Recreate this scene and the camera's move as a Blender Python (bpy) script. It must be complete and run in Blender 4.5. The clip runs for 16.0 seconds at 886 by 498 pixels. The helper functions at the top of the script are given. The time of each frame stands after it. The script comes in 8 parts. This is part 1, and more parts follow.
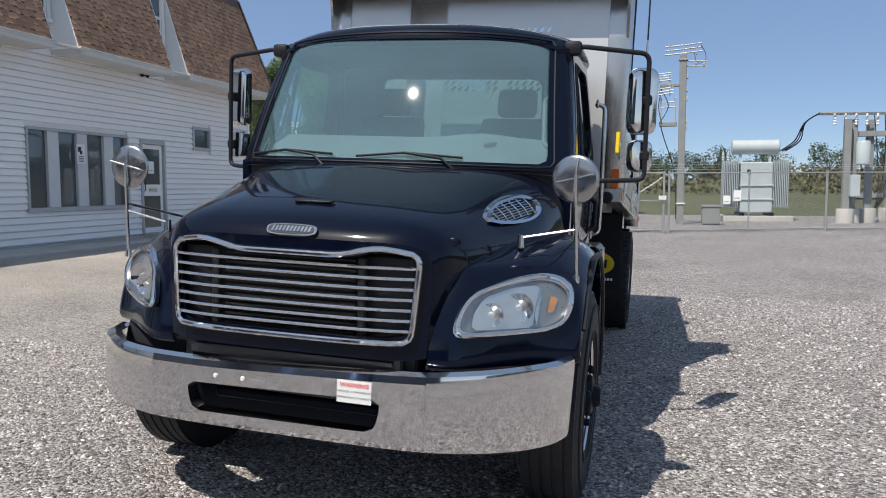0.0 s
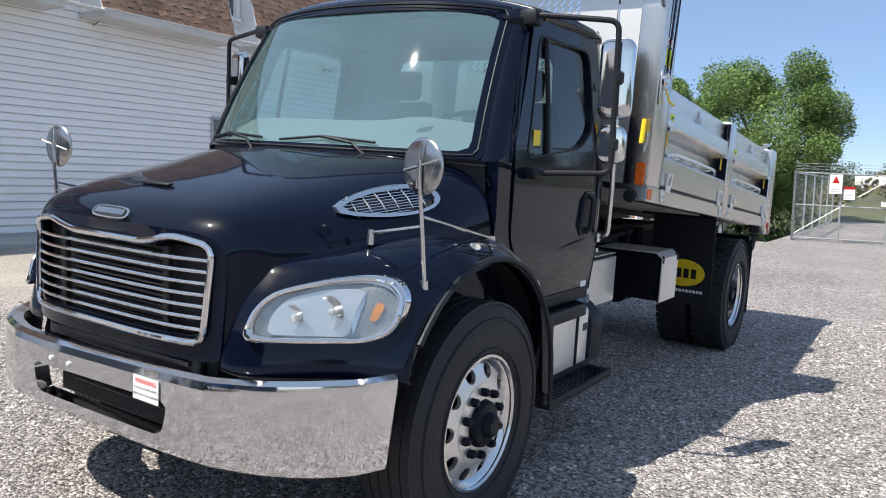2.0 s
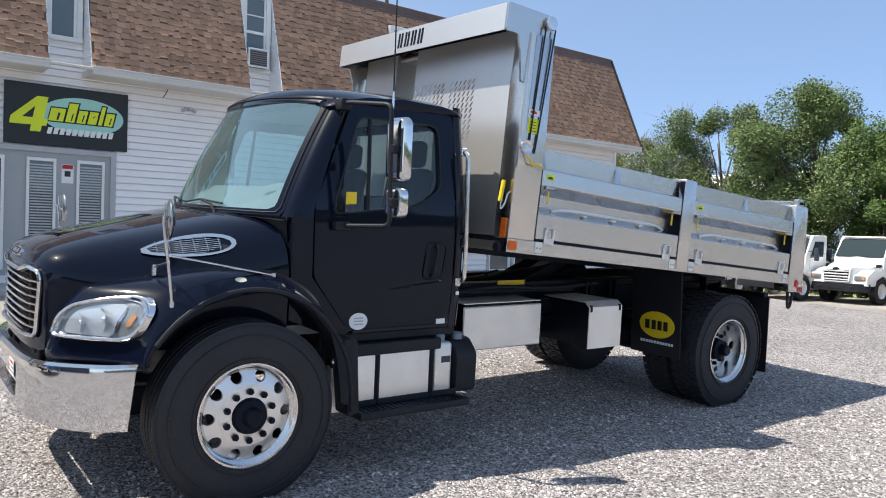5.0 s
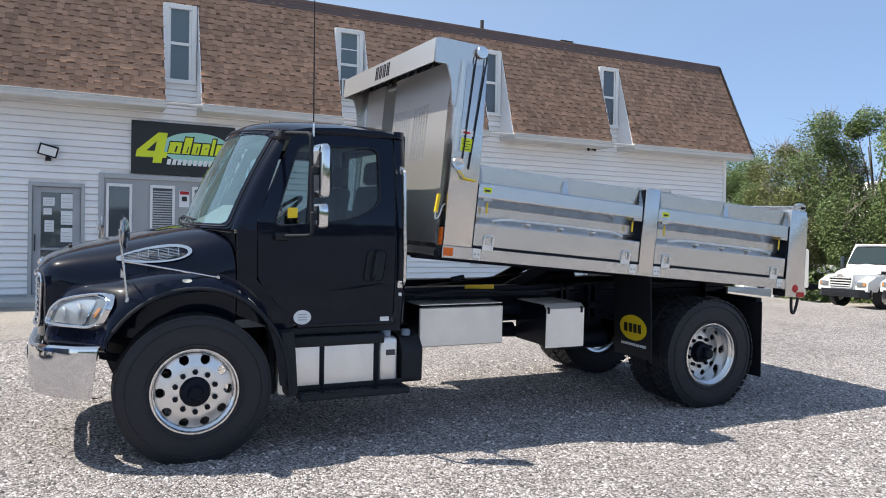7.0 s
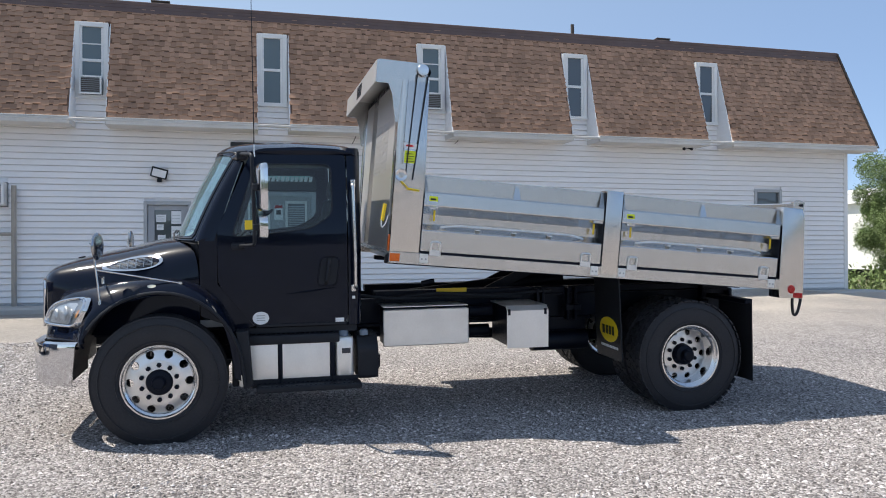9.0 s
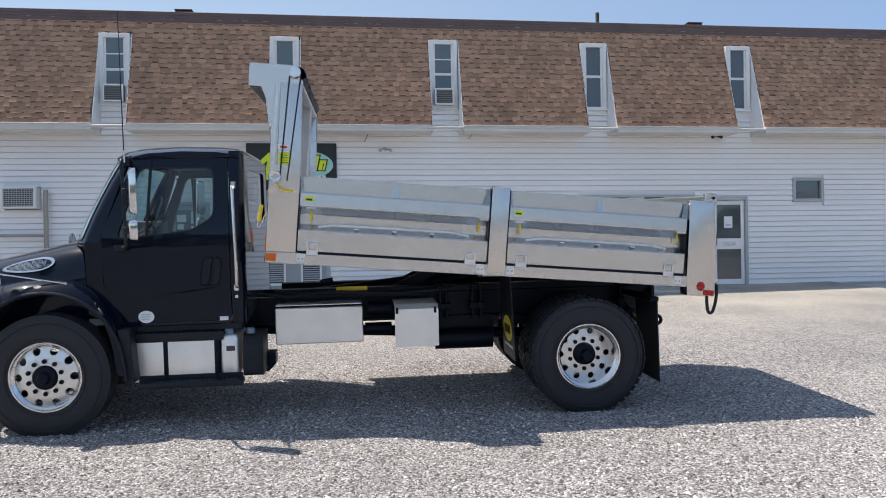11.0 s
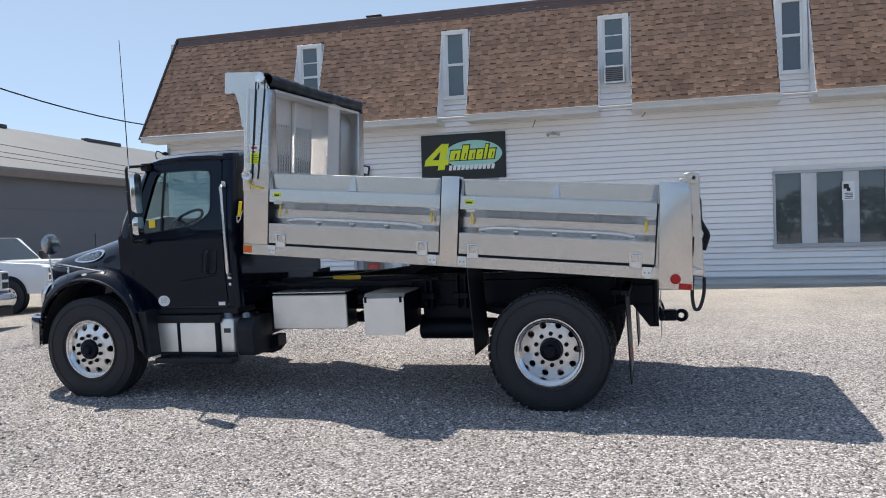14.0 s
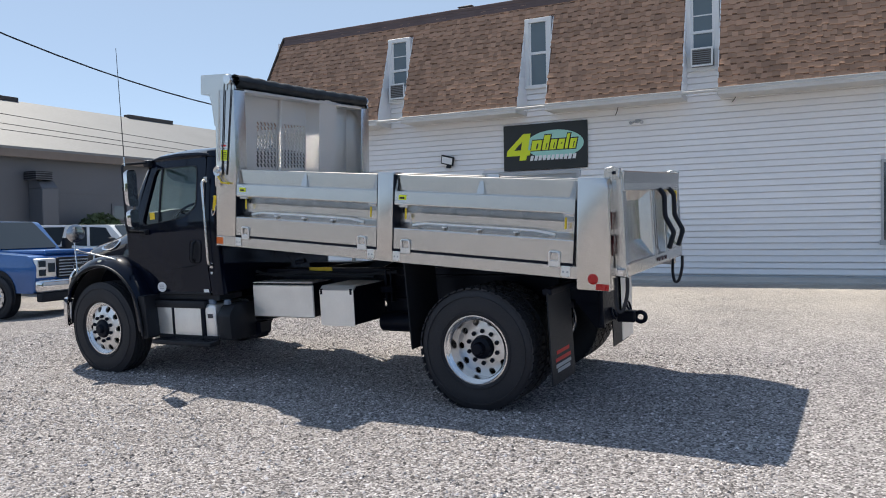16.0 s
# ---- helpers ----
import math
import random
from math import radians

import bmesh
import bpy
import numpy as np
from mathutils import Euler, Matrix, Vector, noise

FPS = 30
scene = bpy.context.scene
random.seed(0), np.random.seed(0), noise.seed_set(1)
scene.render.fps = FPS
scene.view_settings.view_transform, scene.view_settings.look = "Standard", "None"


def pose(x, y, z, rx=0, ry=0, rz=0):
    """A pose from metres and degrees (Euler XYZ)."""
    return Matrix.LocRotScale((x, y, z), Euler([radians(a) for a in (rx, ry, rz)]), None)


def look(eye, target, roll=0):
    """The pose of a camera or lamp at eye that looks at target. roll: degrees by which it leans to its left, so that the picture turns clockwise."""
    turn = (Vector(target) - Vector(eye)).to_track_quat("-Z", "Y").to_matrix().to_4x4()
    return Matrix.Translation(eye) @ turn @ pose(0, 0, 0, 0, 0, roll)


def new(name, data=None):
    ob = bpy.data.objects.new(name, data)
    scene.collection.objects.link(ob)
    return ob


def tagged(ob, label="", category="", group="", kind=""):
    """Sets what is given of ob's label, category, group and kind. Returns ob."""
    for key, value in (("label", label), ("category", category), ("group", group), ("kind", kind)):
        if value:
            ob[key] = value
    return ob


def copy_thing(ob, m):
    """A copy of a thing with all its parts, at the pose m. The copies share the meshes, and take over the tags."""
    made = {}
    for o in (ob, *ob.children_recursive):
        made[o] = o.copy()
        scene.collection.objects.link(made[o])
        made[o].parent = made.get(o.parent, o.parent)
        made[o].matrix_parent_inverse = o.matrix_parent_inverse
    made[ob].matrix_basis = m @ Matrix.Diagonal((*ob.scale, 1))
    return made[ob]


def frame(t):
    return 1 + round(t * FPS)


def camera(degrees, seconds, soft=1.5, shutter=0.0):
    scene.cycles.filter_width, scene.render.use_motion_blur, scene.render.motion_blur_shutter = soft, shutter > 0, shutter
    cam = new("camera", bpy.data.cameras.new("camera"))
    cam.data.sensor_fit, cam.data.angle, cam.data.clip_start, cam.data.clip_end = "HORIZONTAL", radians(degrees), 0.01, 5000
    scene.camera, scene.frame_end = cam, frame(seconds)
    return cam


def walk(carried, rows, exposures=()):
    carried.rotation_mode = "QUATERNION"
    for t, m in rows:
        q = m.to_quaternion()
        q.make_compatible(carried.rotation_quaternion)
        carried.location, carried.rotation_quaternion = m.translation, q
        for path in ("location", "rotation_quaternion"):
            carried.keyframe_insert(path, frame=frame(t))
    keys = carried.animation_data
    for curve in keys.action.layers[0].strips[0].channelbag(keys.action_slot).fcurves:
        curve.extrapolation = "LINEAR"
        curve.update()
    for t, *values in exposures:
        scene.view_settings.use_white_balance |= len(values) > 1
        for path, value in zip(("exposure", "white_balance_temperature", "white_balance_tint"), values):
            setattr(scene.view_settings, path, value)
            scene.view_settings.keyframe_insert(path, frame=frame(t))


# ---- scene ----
cam = camera(60.1, 16.0, soft=1.0)
PATH = [
    (0, (-0.197, 0.275, 1.578), (-1.205, 4.133, 1.258), -0.17),
    (0.5, (0.041, 0.644, 1.564), (-1.277, 4.403, 1.204), 0.19),
    (1, (0.364, 0.885, 1.549), (-1.245, 4.527, 1.166), 0.72),
    (1.5, (0.718, 1.135, 1.543), (-1.153, 4.650, 1.162), 1.21),
    (2, (1.089, 1.315, 1.561), (-1.007, 4.703, 1.207), 1.53),
    (2.5, (1.541, 1.404, 1.568), (-0.766, 4.658, 1.259), 1.73),
    (3, (1.943, 1.555, 1.596), (-0.535, 4.685, 1.344), 1.69),
    (3.5, (2.419, 1.642, 1.608), (-0.230, 4.632, 1.413), 1.68),
    (4, (2.818, 1.863, 1.608), (0.008, 4.705, 1.455), 1.73),
    (6.3, (4.562, 2.916, 1.559), (1.103, 4.925, 1.534), 1.25),
    (6.5, (4.705, 3.023, 1.566), (1.210, 4.968, 1.546), 1.12),
    (7, (5.070, 3.319, 1.560), (1.493, 5.109, 1.543), 0.85),
    (7.5, (5.325, 3.678, 1.548), (1.669, 5.300, 1.532), 0.58),
    (8, (5.629, 4.039, 1.547), (1.886, 5.450, 1.536), 0.25),
    (8.2, (5.747, 4.172, 1.558), (1.973, 5.497, 1.552), 0.17),
    (10.3, (6.376, 6.034, 1.570), (2.432, 6.700, 1.572), -0.80),
    (10.5, (6.419, 6.210, 1.588), (2.469, 6.841, 1.583), -0.82),
    (11, (6.443, 6.672, 1.590), (2.479, 7.206, 1.573), -0.85),
    (11.5, (6.512, 7.186, 1.583), (2.533, 7.595, 1.552), -0.82),
    (12, (6.504, 7.688, 1.568), (2.511, 7.920, 1.522), -0.68),
    (12.5, (6.468, 8.184, 1.567), (2.469, 8.156, 1.514), -0.60),
    (13, (6.411, 8.678, 1.575), (2.427, 8.322, 1.516), -0.71),
    (13.5, (6.294, 9.181, 1.587), (2.355, 8.484, 1.526), -1.04),
    (14, (6.233, 9.748, 1.582), (2.367, 8.724, 1.515), -1.63),
    (14.5, (6.068, 10.242, 1.590), (2.272, 8.983, 1.512), -2.01),
    (15, (5.949, 10.766, 1.597), (2.224, 9.312, 1.504), -2.03),
    (15.5, (5.726, 11.193, 1.598), (2.075, 9.561, 1.496), -1.65),
    (16, (5.538, 11.656, 1.597), (1.982, 9.827, 1.488), -1.06),
]
EXPOSURES = [(0, 0.48), (1, 0.69), (2.5, 1.03), (4, 1.08), (6.5, 1.07), (8, 0.98), (11, 0.93), (13.5, 0.90), (16, 0.80)]
walk(cam, [(t, look(eye, target, roll)) for t, eye, target, roll in PATH], EXPOSURES)

# ---- light ----
SUN_TO = Vector((-0.242, -0.50, 0.832)).normalized()
SKY_FAR, SKY_NEAR = (0.80, 1.23, 2.02, 1), (1.51, 1.86, 2.22, 1)  # away from the sun, and on its side
world = bpy.data.worlds.new("sky")
scene.world = world
world.use_nodes = True
wn = world.node_tree
sky = wn.nodes.new("ShaderNodeTexSky")
sky.sky_type = "NISHITA"
sky.sun_disc = False
sky.sun_elevation = math.asin(SUN_TO.z)
sky.sun_rotation = math.atan2(SUN_TO.x, SUN_TO.y)
sky.altitude = 1500
sky.air_density, sky.dust_density, sky.ozone_density = 0.75, 0.1, 1.5
wn.nodes["Background"].inputs["Strength"].default_value = 0.159
haze = wn.nodes.new("ShaderNodeMix")
haze.data_type = "RGBA"
haze.inputs[0].default_value = 0.75
coord = wn.nodes.new("ShaderNodeTexCoord")
toward = wn.nodes.new("ShaderNodeVectorMath")
toward.operation = "DOT_PRODUCT"
toward.inputs[1].default_value = (-0.10, -0.995, 0.0)
wn.links.new(coord.outputs["Generated"], toward.inputs[0])
glare = wn.nodes.new("ShaderNodeMapRange")
glare.interpolation_type = "SMOOTHSTEP"
glare.inputs[1].default_value, glare.inputs[2].default_value = -1.0, 0.5
wn.links.new(toward.outputs["Value"], glare.inputs[0])
air = wn.nodes.new("ShaderNodeMix")
air.data_type = "RGBA"
air.inputs[6].default_value, air.inputs[7].default_value = SKY_FAR, SKY_NEAR
wn.links.new(glare.outputs[0], air.inputs[0])
wn.links.new(air.outputs[2], haze.inputs[7])
wn.links.new(sky.outputs[0], haze.inputs[6])
wn.links.new(haze.outputs[2], wn.nodes["Background"].inputs["Color"])
sun = new("sun", bpy.data.lights.new("sun", "SUN"))
sun.data.energy, sun.data.angle, sun.data.color = 3.64, radians(0.55), (1.0, 0.92, 0.80)
sun.matrix_world = look(SUN_TO * 60, (0, 0, 0))

# ---- mesh helpers ----
def join(*bms):
    """Joins bmeshes into the first."""
    out = bms[0]
    for b in bms[1:]:
        me = bpy.data.meshes.new("tmp")
        b.to_mesh(me)
        b.free()
        out.from_mesh(me)
        bpy.data.meshes.remove(me)
    return out


def moved(bm, m):
    bmesh.ops.transform(bm, matrix=m, verts=bm.verts)
    return bm


def box(x0, x1, y0, y1, z0, z1, b=0.0, seg=1):
    bm = bmesh.new()
    bmesh.ops.create_cube(bm, size=1.0, matrix=Matrix.LocRotScale(((x0 + x1) / 2, (y0 + y1) / 2, (z0 + z1) / 2), None, (x1 - x0, y1 - y0, z1 - z0)))
    if b:
        bmesh.ops.bevel(bm, geom=bm.edges[:], offset=b, segments=seg, affect="EDGES", profile=0.5)
    return bm


def prism(pts, axis, a, b, bevel=0.0, seg=1):
    """A flat outline, given in the two other axes in order, extruded along axis from a to b."""
    def at(p, v):
        return {"x": (v, p[0], p[1]), "y": (p[0], v, p[1]), "z": (p[0], p[1], v)}[axis]
    bm = bmesh.new()
    n = len(pts)
    lo, hi = [bm.verts.new(at(p, a)) for p in pts], [bm.verts.new(at(p, b)) for p in pts]
    bm.faces.new(lo), bm.faces.new(hi[::-1])
    for i in range(n):
        bm.faces.new((lo[i], hi[i], hi[(i + 1) % n], lo[(i + 1) % n]))
    bmesh.ops.recalc_face_normals(bm, faces=bm.faces[:])
    if bevel:
        bmesh.ops.bevel(bm, geom=bm.edges[:], offset=bevel, segments=seg, affect="EDGES", profile=0.5, clamp_overlap=True)
    return bm


def grid(f, nu, nv, close_u=False):
    bm = bmesh.new()
    vs = [[bm.verts.new(f(i, j)) for j in range(nv)] for i in range(nu)]
    for i in range(nu if close_u else nu - 1):
        k = (i + 1) % nu
        for j in range(nv - 1):
            bm.faces.new((vs[i][j], vs[k][j], vs[k][j + 1], vs[i][j + 1]))
    bmesh.ops.recalc_face_normals(bm, faces=bm.faces[:])
    return bm


def thick(bm, d):
    """Gives a sheet thickness d against its normals."""
    bmesh.ops.solidify(bm, geom=bm.faces[:] + bm.edges[:] + bm.verts[:], thickness=d)
    return bm


def tube(pts, r, seg=10, cap=True):
    """A round bar along a run of points."""
    P = [Vector(p) for p in pts]
    rings = []
    bm = bmesh.new()
    up = Vector((0.31, 0.17, 0.94))
    for i, p in enumerate(P):
        t = (P[min(i + 1, len(P) - 1)] - P[max(i - 1, 0)]).normalized()
        a = t.cross(up)
        if a.length < 0.05:
            a = t.cross(Vector((1, 0, 0)))
        a.normalize()
        up = a.cross(t).normalized()
        rr = r[i] if isinstance(r, (list, tuple)) else r
        rings.append([bm.verts.new(p + rr * (math.cos(2 * math.pi * k / seg) * a + math.sin(2 * math.pi * k / seg) * up)) for k in range(seg)])
    for i in range(len(P) - 1):
        for k in range(seg):
            bm.faces.new((rings[i][k], rings[i][(k + 1) % seg], rings[i + 1][(k + 1) % seg], rings[i + 1][k]))
    if cap:
        bm.faces.new(rings[0][::-1]), bm.faces.new(rings[-1])
    bmesh.ops.recalc_face_normals(bm, faces=bm.faces[:])
    return bm


def smoothed(pts, n=6):
    """A rounded run through points (Catmull-Rom)."""
    P = [Vector(p) for p in pts]
    out = []
    for i in range(len(P) - 1):
        a, b, c, d = P[max(i - 1, 0)], P[i], P[i + 1], P[min(i + 2, len(P) - 1)]
        for k in range(n):
            t = k / n
            out.append(0.5 * (2 * b + (c - a) * t + (2 * a - 5 * b + 4 * c - d) * t * t + (3 * b - a - 3 * c + d) * t ** 3))
    return out + [P[-1]]


def bent(pts, r, n=5):
    """A run of points whose corners are rounded by radius r."""
    P = [Vector(p) for p in pts]
    out = [P[0]]
    for i in range(1, len(P) - 1):
        a, b = (P[i - 1] - P[i]), (P[i + 1] - P[i])
        d = min(r, a.length * 0.45, b.length * 0.45)
        s, e = P[i] + a.normalized() * d, P[i] + b.normalized() * d
        for k in range(n + 1):
            t = k / n
            out.append((1 - t) ** 2 * s + 2 * t * (1 - t) * P[i] + t * t * e)
    return out + [P[-1]]


def revolve(prof, axis="x", seg=48):
    """Turns a run of (radius, along) round an axis through the origin."""
    def at(i, j):
        r, h = prof[j]
        c, s = r * math.cos(2 * math.pi * i / seg), r * math.sin(2 * math.pi * i / seg)
        return {"x": (h, c, s), "y": (s, h, c), "z": (c, s, h)}[axis]
    bm = grid(at, seg, len(prof), True)
    bmesh.ops.remove_doubles(bm, verts=bm.verts[:], dist=1e-5)
    return bm


def rounded(w, h, r, n=6, cx=0.0, cy=0.0):
    """Outline of a rounded rectangle."""
    out = []
    for k, (sx, sy) in enumerate(((1, 1), (-1, 1), (-1, -1), (1, -1))):
        for i in range(n + 1):
            a = math.pi / 2 * (k + i / n)
            out.append((cx + sx * (w / 2 - r) + r * math.cos(a), cy + sy * (h / 2 - r) + r * math.sin(a)))
    return out


def to_mesh(bm, name, angle=32):
    me = bpy.data.meshes.new(name)
    bm.to_mesh(me)
    bm.free()
    if angle:
        me.shade_smooth()
        me.set_sharp_from_angle(angle=radians(angle))
    return me


def part(name, bm, material, parent=None, label="", angle=32):
    """Links a bmesh as one mesh object, under a thing or a part where one is given."""
    me = to_mesh(bm, name, angle)
    me.materials.append(material)
    ob = new(name, me)
    ob.parent = parent
    return tagged(ob, label)


def words(text, size, depth, m, bold=0.0, shear=0.0, align="CENTER", width=1.0):
    """Raised letters in the built-in font, as a mesh laid at the pose m (x along the line, z towards the reader)."""
    cu = bpy.data.curves.new("tmp", "FONT")
    cu.body, cu.size, cu.extrude, cu.offset, cu.shear, cu.align_x, cu.align_y = text, size, depth, bold, shear, align, "CENTER"
    cu.resolution_u = 3
    ob = bpy.data.objects.new("tmp", cu)
    scene.collection.objects.link(ob)
    dg = bpy.context.evaluated_depsgraph_get()
    me = bpy.data.meshes.new_from_object(ob.evaluated_get(dg))
    bm = bmesh.new()
    bm.from_mesh(me)
    bpy.data.objects.remove(ob), bpy.data.curves.remove(cu), bpy.data.meshes.remove(me)
    return moved(bm, m @ Matrix.Diagonal((width, 1, 1, 1)))


# ---- materials ----
def material(name, color, rough=0.5, metal=0.0, vary=0.12, scale=3.0, fine=60.0, bump=0.0, bump_scale=80.0, rough_vary=0.1, coat=0.0, stretch=(1, 1, 1), random_vary=0.0, spec=None, leaf_vary=0.0):
    """A surface with colour changes at two scales, uneven gloss and fine relief, in metres."""
    m = bpy.data.materials.new(name)
    m.use_nodes = True
    t = m.node_tree
    N, Lk = t.nodes, t.links
    p = N["Principled BSDF"]
    p.inputs["Metallic"].default_value = metal
    p.inputs["Coat Weight"].default_value = coat
    p.inputs["Coat Roughness"].default_value = 0.03
    if spec is not None:
        p.inputs["Specular IOR Level"].default_value = spec
    geo = N.new("ShaderNodeNewGeometry")
    mp = N.new("ShaderNodeMapping")
    mp.inputs["Scale"].default_value = stretch
    Lk.new(geo.outputs["Position"], mp.inputs[0])

    def tex(s, detail=4.0):
        n = N.new("ShaderNodeTexNoise")
        n.inputs["Scale"].default_value, n.inputs["Detail"].default_value = s, detail
        Lk.new(mp.outputs[0], n.inputs["Vector"])
        return n
    big, small = tex(scale), tex(fine, 3.0)
    mix = N.new("ShaderNodeMath")
    mix.operation = "MULTIPLY_ADD"
    Lk.new(small.outputs[0], mix.inputs[0])
    mix.inputs[1].default_value = 0.5
    Lk.new(big.outputs[0], mix.inputs[2])
    ramp = N.new("ShaderNodeMapRange")
    ramp.inputs[1].default_value, ramp.inputs[2].default_value = 0.4, 1.1
    ramp.inputs[3].default_value, ramp.inputs[4].default_value = 1 - vary, 1 + vary
    Lk.new(mix.outputs[0], ramp.inputs[0])
    value = ramp.outputs[0]
    if leaf_vary:
        rr = N.new("ShaderNodeMapRange")
        rr.inputs[3].default_value, rr.inputs[4].default_value = 1 - leaf_vary, 1 + leaf_vary
        Lk.new(geo.outputs["Random Per Island"], rr.inputs[0])
        mu = N.new("ShaderNodeMath")
        mu.operation = "MULTIPLY"
        Lk.new(value, mu.inputs[0]), Lk.new(rr.outputs[0], mu.inputs[1])
        value = mu.outputs[0]
    if random_vary:
        info = N.new("ShaderNodeObjectInfo")
        rr = N.new("ShaderNodeMapRange")
        rr.inputs[3].default_value, rr.inputs[4].default_value = 1 - random_vary, 1 + random_vary
        Lk.new(info.outputs["Random"], rr.inputs[0])
        mu = N.new("ShaderNodeMath")
        mu.operation = "MULTIPLY"
        Lk.new(value, mu.inputs[0]), Lk.new(rr.outputs[0], mu.inputs[1])
        value = mu.outputs[0]
    hsv = N.new("ShaderNodeHueSaturation")
    hsv.inputs["Color"].default_value = (*color, 1)
    Lk.new(value, hsv.inputs["Value"])
    Lk.new(hsv.outputs[0], p.inputs["Base Color"])
    rg = N.new("ShaderNodeMapRange")
    rg.inputs[1].default_value, rg.inputs[2].default_value = 0.3, 0.7
    rg.inputs[3].default_value, rg.inputs[4].default_value = max(0.02, rough - rough_vary * rough), min(1, rough + rough_vary)
    Lk.new(small.outputs[0], rg.inputs[0])
    Lk.new(rg.outputs[0], p.inputs["Roughness"])
    if bump:
        bn = N.new("ShaderNodeBump")
        bn.inputs["Distance"].default_value = bump
        bn.inputs["Strength"].default_value = 0.6
        Lk.new(tex(bump_scale, 5.0).outputs[0], bn.inputs["Height"])
        Lk.new(bn.outputs[0], p.inputs["Normal"])
    return m


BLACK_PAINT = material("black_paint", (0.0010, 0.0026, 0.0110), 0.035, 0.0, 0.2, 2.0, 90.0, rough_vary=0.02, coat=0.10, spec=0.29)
paint = BLACK_PAINT.node_tree.nodes["Principled BSDF"].inputs
paint["Coat Roughness"].default_value = 0.33
paint["Sheen Weight"].default_value = 0.05  # a thin film of yard dust
paint["Sheen Roughness"].default_value = 0.35
CHROME = material("chrome", (0.72, 0.72, 0.735), 0.05, 1.0, 0.04, 3.0, 40.0, rough_vary=0.05)
STEEL_BRIGHT = material("polished_aluminium", (0.70, 0.70, 0.71), 0.16, 1.0, 0.08, 5.0, 80.0, rough_vary=0.08)
ALU = material("brushed_aluminium", (0.645, 0.632, 0.612), 0.26, 1.0, 0.012, 0.8, 3.0, rough_vary=0.0)
BULK_ALU = material("satin_bulkhead_aluminium", (0.72, 0.71, 0.70), 0.36, 0.80, 0.03, 1.0, 5.0, rough_vary=0.0)
WHEEL_ALU = material("bright_wheel_aluminium", (0.80, 0.80, 0.80), 0.32, 0.9, 0.05, 5.0, 80.0, rough_vary=0.08)
MIRROR_BACK = material("worn_chrome_mirror_back", (0.46, 0.46, 0.47), 0.17, 1.0, 0.08, 8.0, 60.0, rough_vary=0.1)
LAMP_BOWL = material("silvered_lamp_bowl", (0.34, 0.35, 0.36), 0.30, 0.75, 0.10, 30.0, 120.0)
ALU_SATIN = material("satin_aluminium", (0.82, 0.82, 0.81), 0.36, 0.78, 0.08, 4.0, 60.0, 0.0008, 40.0, 0.12)
RUBBER = material("tyre_rubber", (0.0150, 0.0160, 0.0215), 0.64, 0.0, 0.25, 5.0, 90.0, 0.002, 120.0, 0.15)
BLACK_PLASTIC = material("black_plastic", (0.017, 0.0175, 0.021), 0.46, 0.0, 0.2, 6.0, 120.0, 0.0008, 300.0, 0.15, spec=0.28)
BLACK_STEEL = material("black_chassis_steel", (0.0032, 0.0042, 0.0100), 0.36, 0.0, 0.3, 4.0, 70.0, 0.001, 90.0, 0.2, spec=0.22)
# blue gloss tint puts the bluish cast of sky and shade into these blacks
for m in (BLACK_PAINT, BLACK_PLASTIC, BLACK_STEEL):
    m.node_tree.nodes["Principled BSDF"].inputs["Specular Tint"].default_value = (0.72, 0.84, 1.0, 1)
RED = material("red_plastic", (0.45, 0.012, 0.012), 0.25, 0.0, 0.08)
ORANGE = material("amber_plastic", (0.75, 0.14, 0.01), 0.25, 0.0, 0.08)
YELLOW = material("yellow_plastic", (0.80, 0.58, 0.02), 0.35, 0.0, 0.08)
WHITE = material("white_paint", (0.80, 0.80, 0.79), 0.45, 0.0, 0.06)
SIDING = material("white_vinyl_siding", (0.87, 0.865, 0.87), 0.5, 0.0, 0.06, 0.8, 40.0, 0.0008, 120.0, 0.1, stretch=(1, 0.2, 1))
TRIM_GREY = material("grey_painted_trim", (0.42, 0.44, 0.46), 0.5, 0.0, 0.08, 1.5, 50.0)
GUTTER = material("off_white_fascia", (0.62, 0.60, 0.57), 0.5, 0.0, 0.12, 1.0, 30.0)
SHINGLE = material("brown_asphalt_shingle", (0.395, 0.240, 0.160), 0.95, 0.0, 0.16, 1.0, 55.0, 0.003, 160.0, 0.05, random_vary=0.24)
CONCRETE = material("concrete", (0.46, 0.45, 0.43), 0.85, 0.0, 0.18, 1.0, 50.0, 0.003, 60.0)
GREY_WALL = material("grey_metal_wall", (0.20, 0.21, 0.215), 0.6, 0.0, 0.08, 0.5, 20.0)
SIGN_BLACK = material("black_sign_board", (0.012, 0.014, 0.014), 0.35, 0.0, 0.15)
LIME = material("lime_letter", (0.70, 0.80, 0.02), 0.4, 0.0, 0.05)
AQUA = material("pale_green_oval", (0.36, 0.66, 0.58), 0.4, 0.0, 0.05)
SIGN_WHITE = material("white_letter", (0.8, 0.8, 0.8), 0.4, 0.0, 0.04)
PAPER = material("paper_notice", (0.78, 0.80, 0.82), 0.7, 0.0, 0.06)


def glass_material(name, color, rough=0.0, dark=None):
    """Thin glazing: clear where dark is None, else a dark pane with a mirror gloss."""
    m = bpy.data.materials.new(name)
    m.use_nodes = True
    p = m.node_tree.nodes["Principled BSDF"]
    p.inputs["Base Color"].default_value = (*color, 1)
    p.inputs["Roughness"].default_value = rough
    if dark is None:
        p.inputs["Transmission Weight"].default_value = 1.0
        p.inputs["IOR"].default_value = 1.45
    return m


